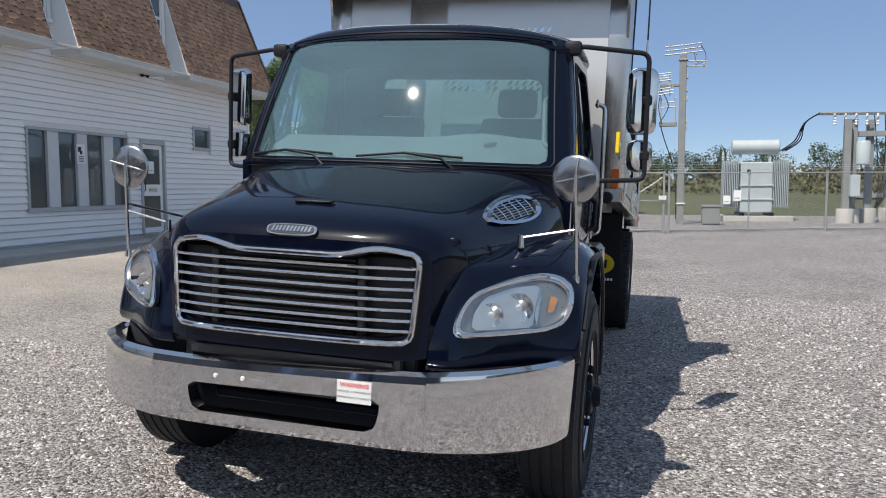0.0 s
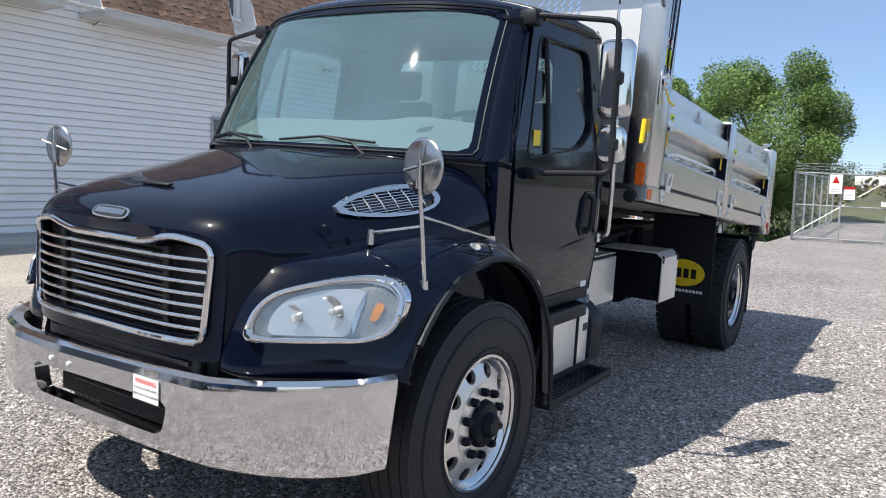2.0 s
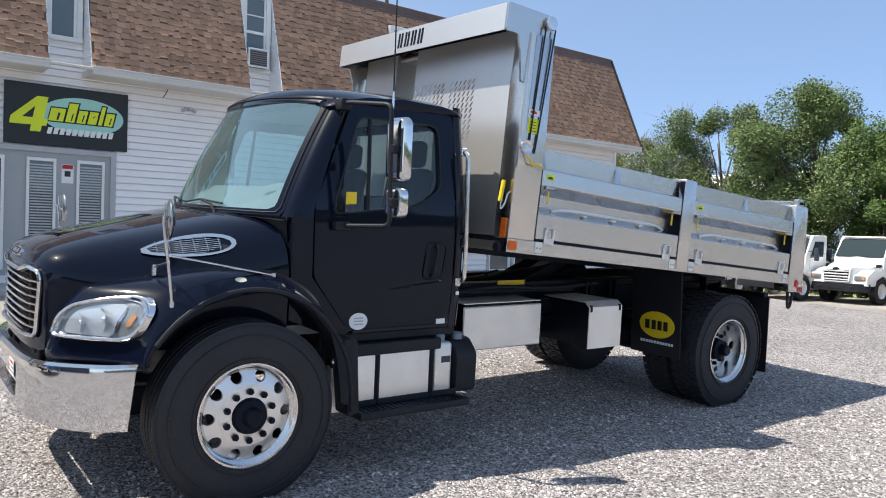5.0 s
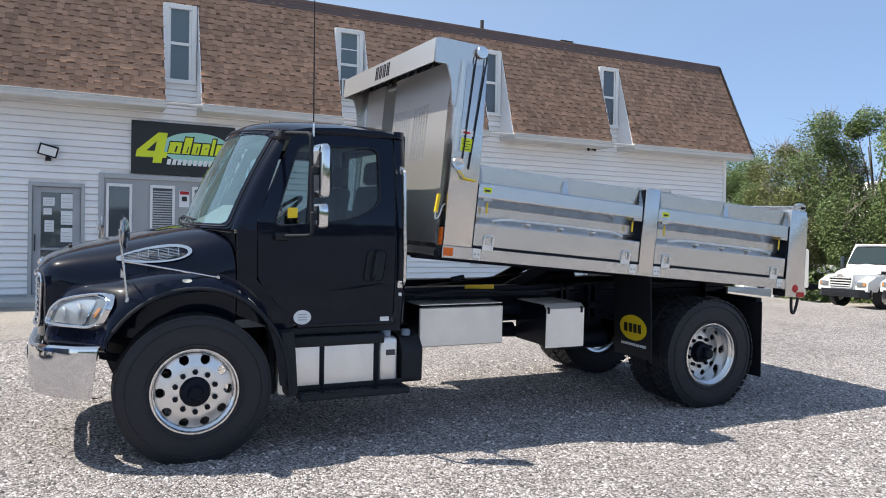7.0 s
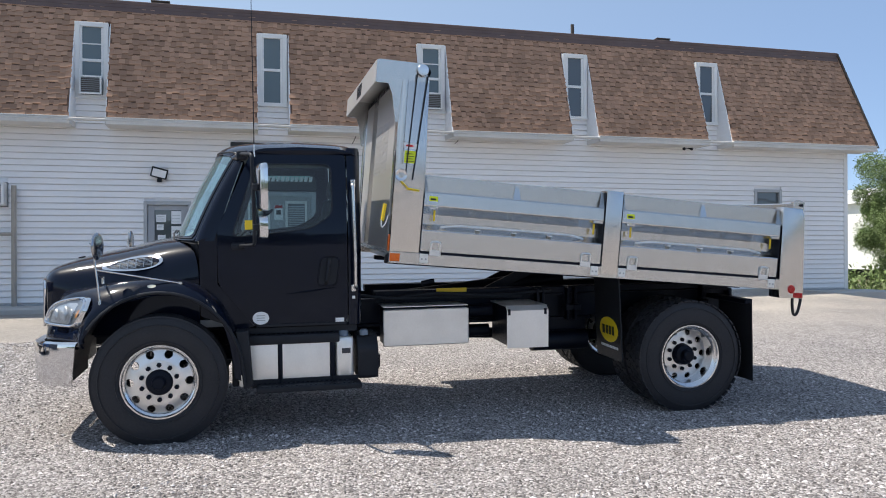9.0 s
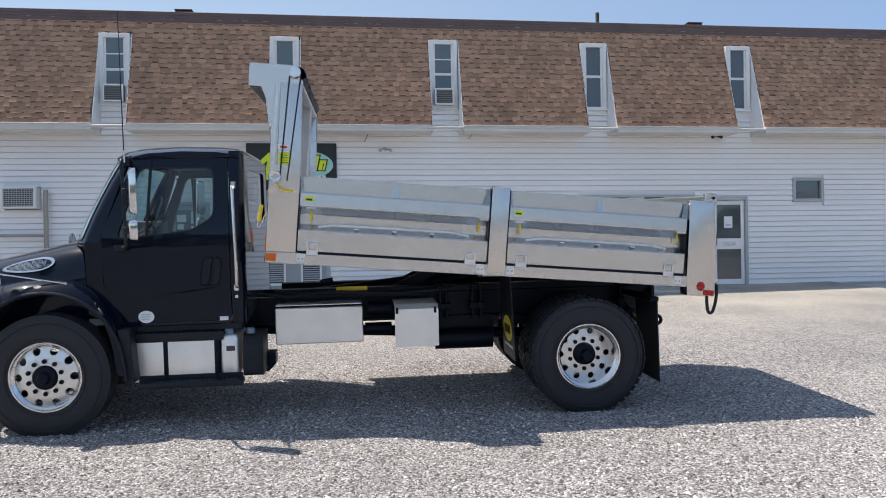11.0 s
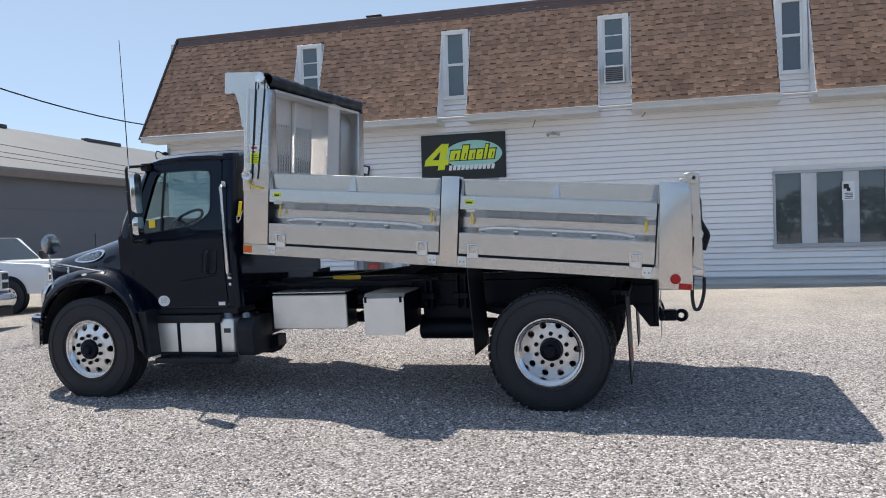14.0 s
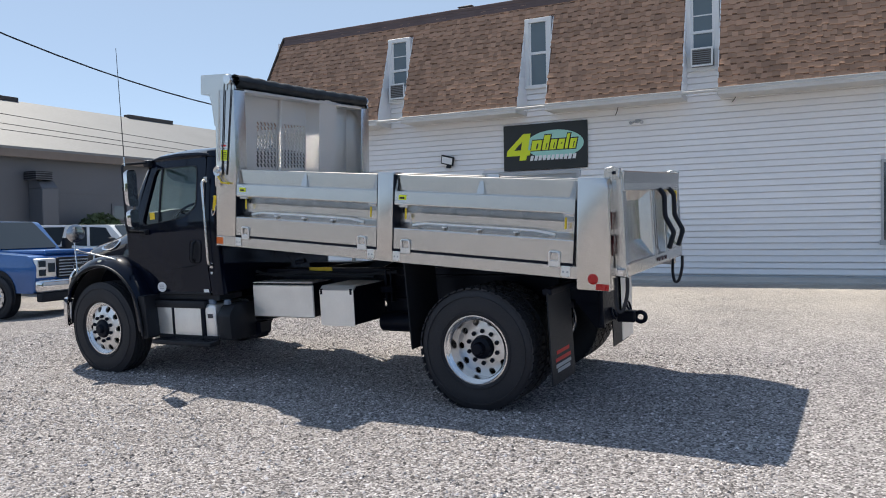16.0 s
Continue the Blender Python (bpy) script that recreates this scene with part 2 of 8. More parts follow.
def pane_material(name, tint, gloss=1.0, ior=1.9, veil=0.0):
    """A thin pane: it lets light straight through, tinted, with a gloss that grows towards grazing."""
    m = bpy.data.materials.new(name)
    m.use_nodes = True
    t = m.node_tree
    N, Lk = t.nodes, t.links
    N.remove(N["Principled BSDF"])
    tr, gl, mx, fr = N.new("ShaderNodeBsdfTransparent"), N.new("ShaderNodeBsdfGlossy"), N.new("ShaderNodeMixShader"), N.new("ShaderNodeLayerWeight")
    tr.inputs[0].default_value = (*tint, 1)
    gl.inputs["Roughness"].default_value = 0.02
    gl.inputs["Color"].default_value = (gloss, gloss, gloss, 1)
    f0 = ((ior - 1) / (ior + 1)) ** 2
    fr.inputs["Blend"].default_value = 0.5
    p5, sch = N.new("ShaderNodeMath"), N.new("ShaderNodeMath")
    p5.operation, sch.operation = "POWER", "MULTIPLY_ADD"
    p5.inputs[1].default_value = 5.0
    sch.inputs[1].default_value, sch.inputs[2].default_value = 1 - f0, f0
    Lk.new(fr.outputs["Facing"], p5.inputs[0]), Lk.new(p5.outputs[0], sch.inputs[0])
    body = tr.outputs[0]
    # cyan diffuse veil: dust plus reflected sky and lit haze put into its colour
    if veil:
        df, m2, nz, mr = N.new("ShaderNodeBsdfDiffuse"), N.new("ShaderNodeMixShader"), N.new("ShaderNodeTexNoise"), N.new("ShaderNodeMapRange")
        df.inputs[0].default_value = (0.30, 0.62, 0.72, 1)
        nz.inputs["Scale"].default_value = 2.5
        mr.inputs[3].default_value, mr.inputs[4].default_value = veil * 0.6, veil * 1.4
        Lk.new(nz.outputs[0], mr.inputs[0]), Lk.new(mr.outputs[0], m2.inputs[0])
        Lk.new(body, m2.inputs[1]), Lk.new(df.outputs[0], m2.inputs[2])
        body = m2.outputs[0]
    Lk.new(sch.outputs[0], mx.inputs[0]), Lk.new(body, mx.inputs[1]), Lk.new(gl.outputs[0], mx.inputs[2])
    Lk.new(mx.outputs[0], N["Material Output"].inputs[0])
    return m


WINDOW_DARK = glass_material("dark_window_glass", (0.075, 0.088, 0.098), 0.03, dark=True)
WINDOW_DARK.node_tree.nodes["Principled BSDF"].inputs["Specular IOR Level"].default_value = 1.0
CAB_GLASS = pane_material("cab_glass", (0.52, 0.63, 0.64), 1.0, 1.6)
SCREEN_GLASS = pane_material("sky_veil_windscreen_glass", (0.50, 0.74, 0.78), 1.0, 2.6, 0.13)
LENS = pane_material("clear_lens", (0.9, 0.92, 0.93))

# ---- ground ----
def ground_z(x, y):
    rise = 0.036 * (math.log1p(math.exp(min(40, (-x - 0.1) * 3))) / 3)
    if x < -12:
        rise = 0.036 * 11.9
    z = rise + 0.0055 * (min(max(y, 4), 12) - 4) + 0.012 * min(max(y - 12, 0), 14) - 0.004 * min(max(-y, 0), 30)
    f = min(1.0, max(0.0, (y - 19.0) / 6.0)) ** 0.8 * min(1.0, max(0.0, (-2.1 - x) / 1.6))
    z -= 0.24 * min(1.0, max(0.0, (-y - 0.5) / 3.5)) + 0.16 * min(1.0, max(0.0, (-y - 3.6) / 2.2)) * min(1.0, max(0.0, (-5 - x) / 3))
    return z + f * (-0.62 - 0.035 * max(0.0, -13 - max(x, -30)) - z)

# ---- gravel yard ----
def gravel_material(name, tone, relief):
    m = bpy.data.materials.new(name)
    m.use_nodes = True
    t = m.node_tree
    N, Lk = t.nodes, t.links
    p = N["Principled BSDF"]
    p.inputs["Roughness"].default_value = 0.9
    geo = N.new("ShaderNodeNewGeometry")
    v = N.new("ShaderNodeTexVoronoi")
    v.inputs["Scale"].default_value = 64
    v2 = N.new("ShaderNodeTexVoronoi")
    v2.inputs["Scale"].default_value = 150
    big = N.new("ShaderNodeTexNoise")
    big.inputs["Scale"].default_value, big.inputs["Detail"].default_value = 0.55, 6
    for n in (v, v2, big):
        Lk.new(geo.outputs["Position"], n.inputs["Vector"])
    ramp = N.new("ShaderNodeValToRGB")
    els = ramp.color_ramp.elements
    els[0].position, els[0].color = 0.0, (0.085 * tone, 0.077 * tone, 0.078 * tone, 1)
    els[1].position, els[1].color = 1.0, (0.80 * tone, 0.765 * tone, 0.770 * tone, 1)
    for pos, c in ((0.3, (0.25, 0.231, 0.229)), (0.6, (0.425, 0.397, 0.395)), (0.85, (0.57, 0.538, 0.537))):
        e = els.new(pos)
        e.color = (*(q * tone for q in c), 1)
    sep = N.new("ShaderNodeSeparateColor")
    Lk.new(v.outputs["Color"], sep.inputs[0])
    Lk.new(sep.outputs[0], ramp.inputs[0])
    dark = N.new("ShaderNodeMapRange")
    dark.inputs[1].default_value, dark.inputs[2].default_value, dark.inputs[3].default_value, dark.inputs[4].default_value = 0.35, 0.75, 0.86, 1.12
    Lk.new(big.outputs[0], dark.inputs[0])
    hsv = N.new("ShaderNodeHueSaturation")
    # fine pale dust lies over the chips towards the building and the back of the yard
    place_ = N.new("ShaderNodeSeparateXYZ")
    Lk.new(geo.outputs["Position"], place_.inputs[0])
    reach, patchy, cover = N.new("ShaderNodeMapRange"), N.new("ShaderNodeMapRange"), N.new("ShaderNodeMath")
    reach.inputs[1].default_value, reach.inputs[2].default_value, reach.inputs[3].default_value, reach.inputs[4].default_value = -3.5, -8.5, 0.0, 0.75
    Lk.new(place_.outputs[0], reach.inputs[0])
    patchy.inputs[1].default_value, patchy.inputs[2].default_value, patchy.inputs[3].default_value, patchy.inputs[4].default_value = 0.3, 0.7, 0.5, 1.1
    Lk.new(big.outputs[0], patchy.inputs[0])
    cover.operation = "MULTIPLY"
    Lk.new(reach.outputs[0], cover.inputs[0]), Lk.new(patchy.outputs[0], cover.inputs[1])
    dust = N.new("ShaderNodeMix")
    dust.data_type = "RGBA"
    dust.inputs[7].default_value = (0.60, 0.545, 0.475, 1)
    Lk.new(cover.outputs[0], dust.inputs[0]), Lk.new(ramp.outputs[0], dust.inputs[6])
    # the colour is a little darker towards the front of the yard
    front, both = N.new("ShaderNodeMapRange"), N.new("ShaderNodeMath")
    front.inputs[1].default_value, front.inputs[2].default_value, front.inputs[3].default_value, front.inputs[4].default_value = 1.0, 4.5, 0.88, 1.0
    Lk.new(place_.outputs[1], front.inputs[0])
    both.operation = "MULTIPLY"
    Lk.new(front.outputs[0], both.inputs[0]), Lk.new(dark.outputs[0], both.inputs[1])
    Lk.new(dust.outputs[2], hsv.inputs["Color"]), Lk.new(both.outputs[0], hsv.inputs["Value"])
    Lk.new(hsv.outputs[0], p.inputs["Base Color"])
    inv = N.new("ShaderNodeMath")
    inv.operation = "MULTIPLY_ADD"
    Lk.new(v.outputs["Distance"], inv.inputs[0])
    inv.inputs[1].default_value = -1.0
    Lk.new(sep.outputs[1], inv.inputs[2])
    add = N.new("ShaderNodeMath")
    add.operation = "MULTIPLY_ADD"
    Lk.new(v2.outputs["Distance"], add.inputs[0])
    add.inputs[1].default_value = -0.4
    Lk.new(inv.outputs[0], add.inputs[2])
    bn = N.new("ShaderNodeBump")
    bn.inputs["Strength"].default_value, bn.inputs["Distance"].default_value = 0.9, relief
    Lk.new(add.outputs[0], bn.inputs["Height"])
    Lk.new(bn.outputs[0], p.inputs["Normal"])
    return m


GRAVEL = gravel_material("crushed_limestone", 1.0, 0.022)
xs = sorted({*[round(-14 + 0.5 * k, 2) for k in range(50)], *[-400, -200, -100, -60, -40, -30, -25, -20, -17, 14, 20, 30, 60, 120, 250, 500]})
ys = sorted({*[round(-8 + 1.0 * k, 2) for k in range(44)], *[-500, -250, -120, -60, -40, -25, -15, 40, 55, 80, 120, 250, 600]})
g = grid(lambda i, j: (xs[i], ys[j], ground_z(xs[i], ys[j]) + 0.006 * noise.noise((xs[i] * 0.6, ys[j] * 0.6, 0))), len(xs), len(ys))
bmesh.ops.reverse_faces(g, faces=[f for f in g.faces if f.normal.z < 0])
ground = tagged(part("ground", g, GRAVEL), "pale crushed limestone gravel yard", "ground", kind="structure")

# loose stones on the yard, in one mesh
def stone_material():
    m = material("loose_limestone", (0.5, 0.46, 0.42), 0.9, 0.0, 0.15, 20.0, 200.0, 0.002, 300.0)
    t = m.node_tree
    geo = t.nodes.new("ShaderNodeNewGeometry")
    ramp = t.nodes.new("ShaderNodeValToRGB")
    els = ramp.color_ramp.elements
    els[0].color, els[1].color = (0.09, 0.082, 0.08, 1), (0.80, 0.765, 0.770, 1)
    e = els.new(0.6)
    e.color = (0.40, 0.373, 0.370, 1)
    t.links.new(geo.outputs["Random Per Island"], ramp.inputs[0])
    hsv = [n for n in t.nodes if n.bl_idname == "ShaderNodeHueSaturation"][0]
    t.links.new(ramp.outputs[0], hsv.inputs["Color"])
    return m


rs = random.Random(77)
st_v, st_f = [], []
for k in range(85000):
    x = rs.uniform(-6.5, 5.2)
    y = rs.uniform(0.6, 11.5) if x > -3.2 else rs.uniform(0.6, 6.0)
    q = rs.random()
    r = 0.0055 + 0.012 * q ** 3
    z = ground_z(x, y) + 0.006 * noise.noise((x * 0.6, y * 0.6, 0)) + r * 0.15
    a, k0 = rs.uniform(0, 6.28), len(st_v)
    c, s_ = math.cos(a), math.sin(a)
    for px, py, pz in ((1, 0, 0), (0, 1, 0), (-1, 0, 0), (0, -1, 0), (0, 0, 1), (0, 0, -1)):
        px, py, pz = px * r * rs.uniform(0.8, 1.4) + rs.uniform(-.3, .3) * r, py * r * rs.uniform(0.7, 1.2) + rs.uniform(-.3, .3) * r, pz * r * rs.uniform(0.5, 0.9)
        st_v.append((x + c * px - s_ * py, y + s_ * px + c * py, z + pz))
    for i in range(4):
        st_f += [(k0 + i, k0 + (i + 1) % 4, k0 + 4), (k0 + (i + 1) % 4, k0 + i, k0 + 5)]
me = bpy.data.meshes.new("loose_stones")
me.from_pydata(st_v, [], st_f)
me.materials.append(stone_material())
tagged(new("loose_stones", me), "loose pale limestone chips on the yard", "gravel", kind="stuff")

# ---- the white building with the mansard roof ----
WX, Y0, Y1 = -11.56, -2.40, 20.98
WIN_Y = [(1.42, 2.08), (5.16, 5.81), (8.82, 9.49), (12.52, 13.16), (16.24, 16.88)]
OPEN = {"big": (12.42, 15.41, 1.17, 2.77), "glass_door": (15.84, 16.80, 0.50, 2.70), "small": (18.02, 18.87, 2.57, 3.18),
        "office_door": (2.77, 3.75, 0.49, 2.67), "panel": (4.02, 6.42, 0.62, 2.87), "cooler": (-0.62, 0.14, 2.52, 3.03)}


def runs(y0, y1, z0, z1, holes):
    """The stretches of a course between y0 and y1 that no opening cuts."""
    cuts = sorted((a, b) for a, b, c, d in holes if c < z1 - 0.01 and d > z0 + 0.01)
    out, at = [], y0
    for a, b in cuts:
        if a > at:
            out.append((at, a))
        at = max(at, b)
    if at < y1:
        out.append((at, y1))
    return out


holes = list(OPEN.values())
core = [box(WX - 0.25, WX - 0.03, a, b, z0, z1) for z0, z1 in ((0.35, 0.49), (0.49, 0.62), (0.62, 1.17), (1.17, 2.52), (2.52, 2.57), (2.57, 2.67), (2.67, 2.70), (2.70, 2.77), (2.77, 2.87), (2.87, 3.03), (3.03, 3.18), (3.18, 4.30))
        for a, b in runs(Y0, Y1, z0, z1, holes)] + [box(WX - 0.25, WX - 0.03, a - 0.1, b + 0.1, 4.30, 6.40) for a, b in WIN_Y]
wall_front = tagged(part("wall_front", join(*core), SIDING, angle=0), "white vinyl lap siding wall of the two-storey building", "wall", kind="structure")
COURSE = 0.131
for k in range(int((6.6 - 0.50) / COURSE)):
    z = 0.50 + k * COURSE
    if z < 4.40:
        segs = [(a, b) for a, b in runs(Y0, Y1, z, z + COURSE, holes) if b - a > 0.02]
    else:
        segs = [(a - 0.02, b + 0.03) for a, b in WIN_Y if z < 4.9]
    bms = [prism([(WX - 0.03, z + 0.014), (WX + 0.020, z + 0.014), (WX + 0.024, z + 0.026), (WX, z + COURSE), (WX - 0.03, z + COURSE)], "y", a, b) for a, b in segs]
    if bms:
        part("siding_board", join(*bms), SIDING, wall_front, angle=0)
for y in (Y0 - 0.02, Y1 - 0.10):
    part("corner_post", box(WX - 0.1, WX + 0.03, y, y + 0.12, 0.48, 4.4, 0.004), WHITE, wall_front)
# end walls, back wall and the flat roof that close it
for nm, y in (("wall_end_south", Y0), ("wall_end_north", Y1 - 0.2)):
    tagged(part(nm, box(-21.5, WX - 0.26, y, y + 0.2, 0.0, 6.9), SIDING), "white siding end wall of the building", "wall", kind="structure")
tagged(part("wall_back", box(-21.8, -21.5, Y0, Y1, 0.0, 6.9), SIDING), "white siding back wall of the building", "wall", kind="structure")
tagged(part("floor_slab", box(-21.5, WX - 0.03, Y0, Y1, -0.1, 0.42), CONCRETE), "concrete floor slab inside the building", "floor", kind="structure")
tagged(part("footing", box(WX - 0.2, WX + 0.045, Y0 - 0.02, Y1 + 0.02, -0.2, 0.49, 0.006), TRIM_GREY), "grey painted footing strip below the siding", "footing", kind="structure")

walkway = box(WX + 0.046, WX + 1.22, Y0 - 0.3, Y1 + 0.6, -0.1, 0.462, 0.012)
tagged(part("walkway", walkway, CONCRETE), "pale concrete strip along the foot of the wall", "pavement", kind="structure")

# mansard roof: a slope from the eaves to a flat top, cut by the upright windows
EX, EZ, TX, TZ = -10.90, 4.31, -11.74, 6.95
SLOPE = math.hypot(TX - EX, TZ - EZ)
RY0, RY1 = -2.73, 21.35


def roof_end(y, z):
    """The roof leans in at both ends as it rises."""
    k = (z - EZ) / (TZ - EZ)
    return y + 0.63 * k if y < 0 else y - 0.53 * k


def leaned(bm):
    for v in bm.verts:
        if v.co.y < RY0 + 0.06 or v.co.y > RY1 - 0.06:
            v.co.y = roof_end(v.co.y, v.co.z)
    return bm


def roof_at(y, s, off=0.0):
    """A point of the roof slope, s metres up from the eaves."""
    k = s / SLOPE
    nx, nz = (TZ - EZ) / SLOPE, (EX - TX) / SLOPE
    return Vector((EX + (TX - EX) * k + nx * off, y, EZ + (TZ - EZ) * k + nz * off))


bays, at = [], RY0
for a, b in WIN_Y:
    bays.append((at, a))
    at = b + 0.03
bays.append((at, RY1))
S_WIN = (6.47 - EZ) / (TZ - EZ) * SLOPE
deck = []
for a, b in bays:
    deck.append(leaned(prism([(EX, EZ), (TX, TZ), (TX - 0.4, TZ), (WX - 0.28, EZ)], "y", a, b)))
for a, b in WIN_Y:
    p = roof_at(0, S_WIN)
    deck.append(prism([(p.x, p.z), (TX, TZ), (TX - 0.4, TZ), (p.x - 0.4, p.z)], "y", a, b + 0.03))
# dark brown puts the printed band and the shade between tabs into the colour
UNDERLAY = material("brown_shingle_underlay", (0.15, 0.088, 0.060), 0.9)
roof = tagged(part("roof", join(*deck), UNDERLAY, angle=0), "brown asphalt shingle mansard roof, weathered", "roof", kind="structure")
tagged(part("roof_flat", box(-21.6, TX - 0.35, RY0 + 0.63, RY1 - 0.53, TZ - 0.25, TZ - 0.02), UNDERLAY), "flat roof behind the mansard slope", "roof", kind="structure")
CAP = material("dark_roof_edge", (0.055, 0.045, 0.04), 0.6, 0.0, 0.15)
RIDGE = material("dark_brown_ridge_shingle", (0.14, 0.100, 0.094), 0.9, 0.0, 0.2, 2.0, 40.0, 0.002, 120.0)
part("ridge_cap", box(TX - 0.14, TX + 0.04, RY0 + 0.60, RY1 - 0.50, TZ - 0.02, TZ + 0.07, 0.01), RIDGE, roof)
for s0, s1, o in ((SLOPE - 0.20, SLOPE - 0.085, 0.020), (SLOPE - 0.10, SLOPE + 0.02, 0.026)):
    a_, b_, c_ = roof_at(0, s0, 0.004), roof_at(0, s0, o), roof_at(0, s1, o)
    d_ = roof_at(0, s1, 0.004)
    part("ridge_strip", leaned(prism([(a_.x, a_.z), (b_.x, b_.z), (c_.x, c_.z), (d_.x, d_.z)], "y", RY0 + 0.02, RY1 - 0.02)), RIDGE, roof)
for y, nm in ((RY0 - 0.05, "rake_board"), (RY1 + 0.005, "rake_board")):
    part(nm, leaned(prism([(EX + 0.06, EZ - 0.03), (TX + 0.05, TZ + 0.04), (TX - 0.35, TZ + 0.04), (WX - 0.3, EZ - 0.03)], "y", y, y + 0.045)), CAP, roof)
for a, b in bays:
    fascia = join(box(EX - 0.05, EX + 0.05, a, b, EZ - 0.12, EZ + 0.0, 0.012), box(WX + 0.02, EX - 0.05, a, b, EZ - 0.105, EZ - 0.085))
    part("fascia", fascia, GUTTER, roof, "off-white gutter and soffit below the shingles")
    part("drip_edge", box(EX + 0.0, EX + 0.06, a, b, EZ + 0.003, EZ + 0.03, 0.004), GUTTER, roof)
    for y, sgn in ((a, 1), (b, -1)):
        if RY0 + 0.1 < y < RY1 - 0.1:
            ck = prism([(WX - 0.03, EZ + 0.0), (EX + 0.004, EZ + 0.0), (WX + 0.004, 6.44), (WX - 0.03, 6.47)], "y", y - 0.004 if sgn > 0 else y - 0.012, y + 0.012 if sgn > 0 else y + 0.004)
            laps = [ck]
            for n in range(16):
                zl = EZ + 0.10 + 0.131 * n
                xl = EX + (WX - EX) * (zl - EZ) / (6.44 - EZ)
                laps.append(box(WX - 0.02, xl, y - (0.012 if sgn > 0 else 0.0), y + (0.0 if sgn > 0 else 0.012), zl, zl + 0.014))
            part("cheek_board", join(*laps), SIDING, roof, angle=0)
            part("soffit_end", box(WX + 0.02, EX + 0.03, y - 0.006, y + 0.006, EZ - 0.112, EZ + 0.0), GUTTER, roof)


part("gutter", box(EX - 0.03, EX + 0.062, RY0 + 0.02, RY1 - 0.02, EZ - 0.05, EZ + 0.002, 0.012), GUTTER, roof, "thin off-white gutter")


def sash_window(y0, y1, z0, z1, x, cooler=False, curtain=False):
    """An upright two-sash window in a white frame."""
    e = tagged(part("window", box(x - 0.05, x - 0.03, y0 + 0.03, y1 - 0.03, z0 + 0.03, z1 - 0.03), WHITE), "white two-sash upstairs window" + (" with a small air conditioner" if cooler else ""), "window", "upstairs windows", "structure")
    f = [box(x - 0.06, x + 0.05, y0, y0 + 0.10, z0, z1, 0.006), box(x - 0.06, x + 0.05, y1 - 0.10, y1, z0, z1, 0.006),
         box(x - 0.06, x + 0.05, y0 + 0.10, y1 - 0.10, z1 - 0.10, z1, 0.006)]
    part("frame", join(*f), WHITE, e)
    part("sill", box(x - 0.06, x + 0.08, y0 - 0.01, y1 + 0.01, z0 - 0.05, z0 + 0.03, 0.006), WHITE, e)
    zm = (z0 + z1) / 2 - 0.02
    for a, b in ((y0 + 0.10, y0 + 0.145), (y1 - 0.145, y1 - 0.10)):
        part("sash_stile", box(x - 0.03, x + 0.022, a, b, z0 + 0.03, z1 - 0.10, 0.004), WHITE, e)
    if cooler:
        part("sash_bar", box(x - 0.02, x + 0.012, y0 + 0.145, y1 - 0.145, zm + 0.34, zm + 0.365), WHITE, e)
    part("sash_rail", box(x - 0.03, x + 0.03, y0 + 0.075, y1 - 0.075, zm - 0.03, zm + 0.03, 0.004), WHITE, e)
    for a, b in ((z0 + 0.03, zm - 0.03), (zm + 0.03, z1 - 0.09)):
        part("pane", box(x - 0.012, x, y0 + 0.075, y1 - 0.075, a, b), WINDOW_DARK if not curtain else CURTAIN_PANE, e)
    if cooler:
        u = part("air_conditioner", box(x - 0.02, x + 0.20, y0 + 0.12, y1 - 0.12, z0 + 0.03, z0 + 0.40, 0.012), GREY_WALL, e, "small window air conditioner with a white rim")
        part("rim", join(*[box(x + 0.19, x + 0.215, *q, 0.004) for q in ((y0 + 0.11, y0 + 0.145, z0 + 0.02, z0 + 0.41), (y1 - 0.145, y1 - 0.11, z0 + 0.02, z0 + 0.41), (y0 + 0.145, y1 - 0.145, z0 + 0.02, z0 + 0.055), (y0 + 0.145, y1 - 0.145, z0 + 0.375, z0 + 0.41))]), WHITE, u)
        for k in range(7):
            part("louvre", box(x + 0.195, x + 0.206, y0 + 0.15, y1 - 0.15, z0 + 0.075 + k * 0.042, z0 + 0.095 + k * 0.042), CAP, u)
    return e


CURTAIN_PANE = glass_material("curtained_window_glass", (0.13, 0.17, 0.19), 0.05, dark=True)
for i, (a, b) in enumerate(WIN_Y):
    sash_window(a, b, 4.87, 6.45, WX + 0.03, cooler=i in (0, 2), curtain=i in (0, 1, 2))

MULLION = material("pale_grey_mullion", (0.60, 0.62, 0.64), 0.5, 0.0, 0.06)
# shopfront window of four panes
y0, y1, z0, z1 = OPEN["big"]
shop = tagged(part("window_1", box(WX - 0.2, WX - 0.18, y0, y1, z0, z1), TRIM_GREY), "wide grey-framed shop window of four tall panes", "window", kind="structure")
part("frame", join(box(WX - 0.1, WX + 0.05, y0, y0 + 0.05, z0, z1, 0.005), box(WX - 0.1, WX + 0.05, y1 - 0.05, y1, z0, z1, 0.005), box(WX - 0.1, WX + 0.05, y0 + 0.05, y1 - 0.05, z1 - 0.06, z1, 0.005)), TRIM_GREY, shop)
part("sill", box(WX - 0.1, WX + 0.07, y0 - 0.02, y1 + 0.02, z0 - 0.05, z0 + 0.04, 0.006), TRIM_GREY, shop)
pw, gap = 0.51, 0.32
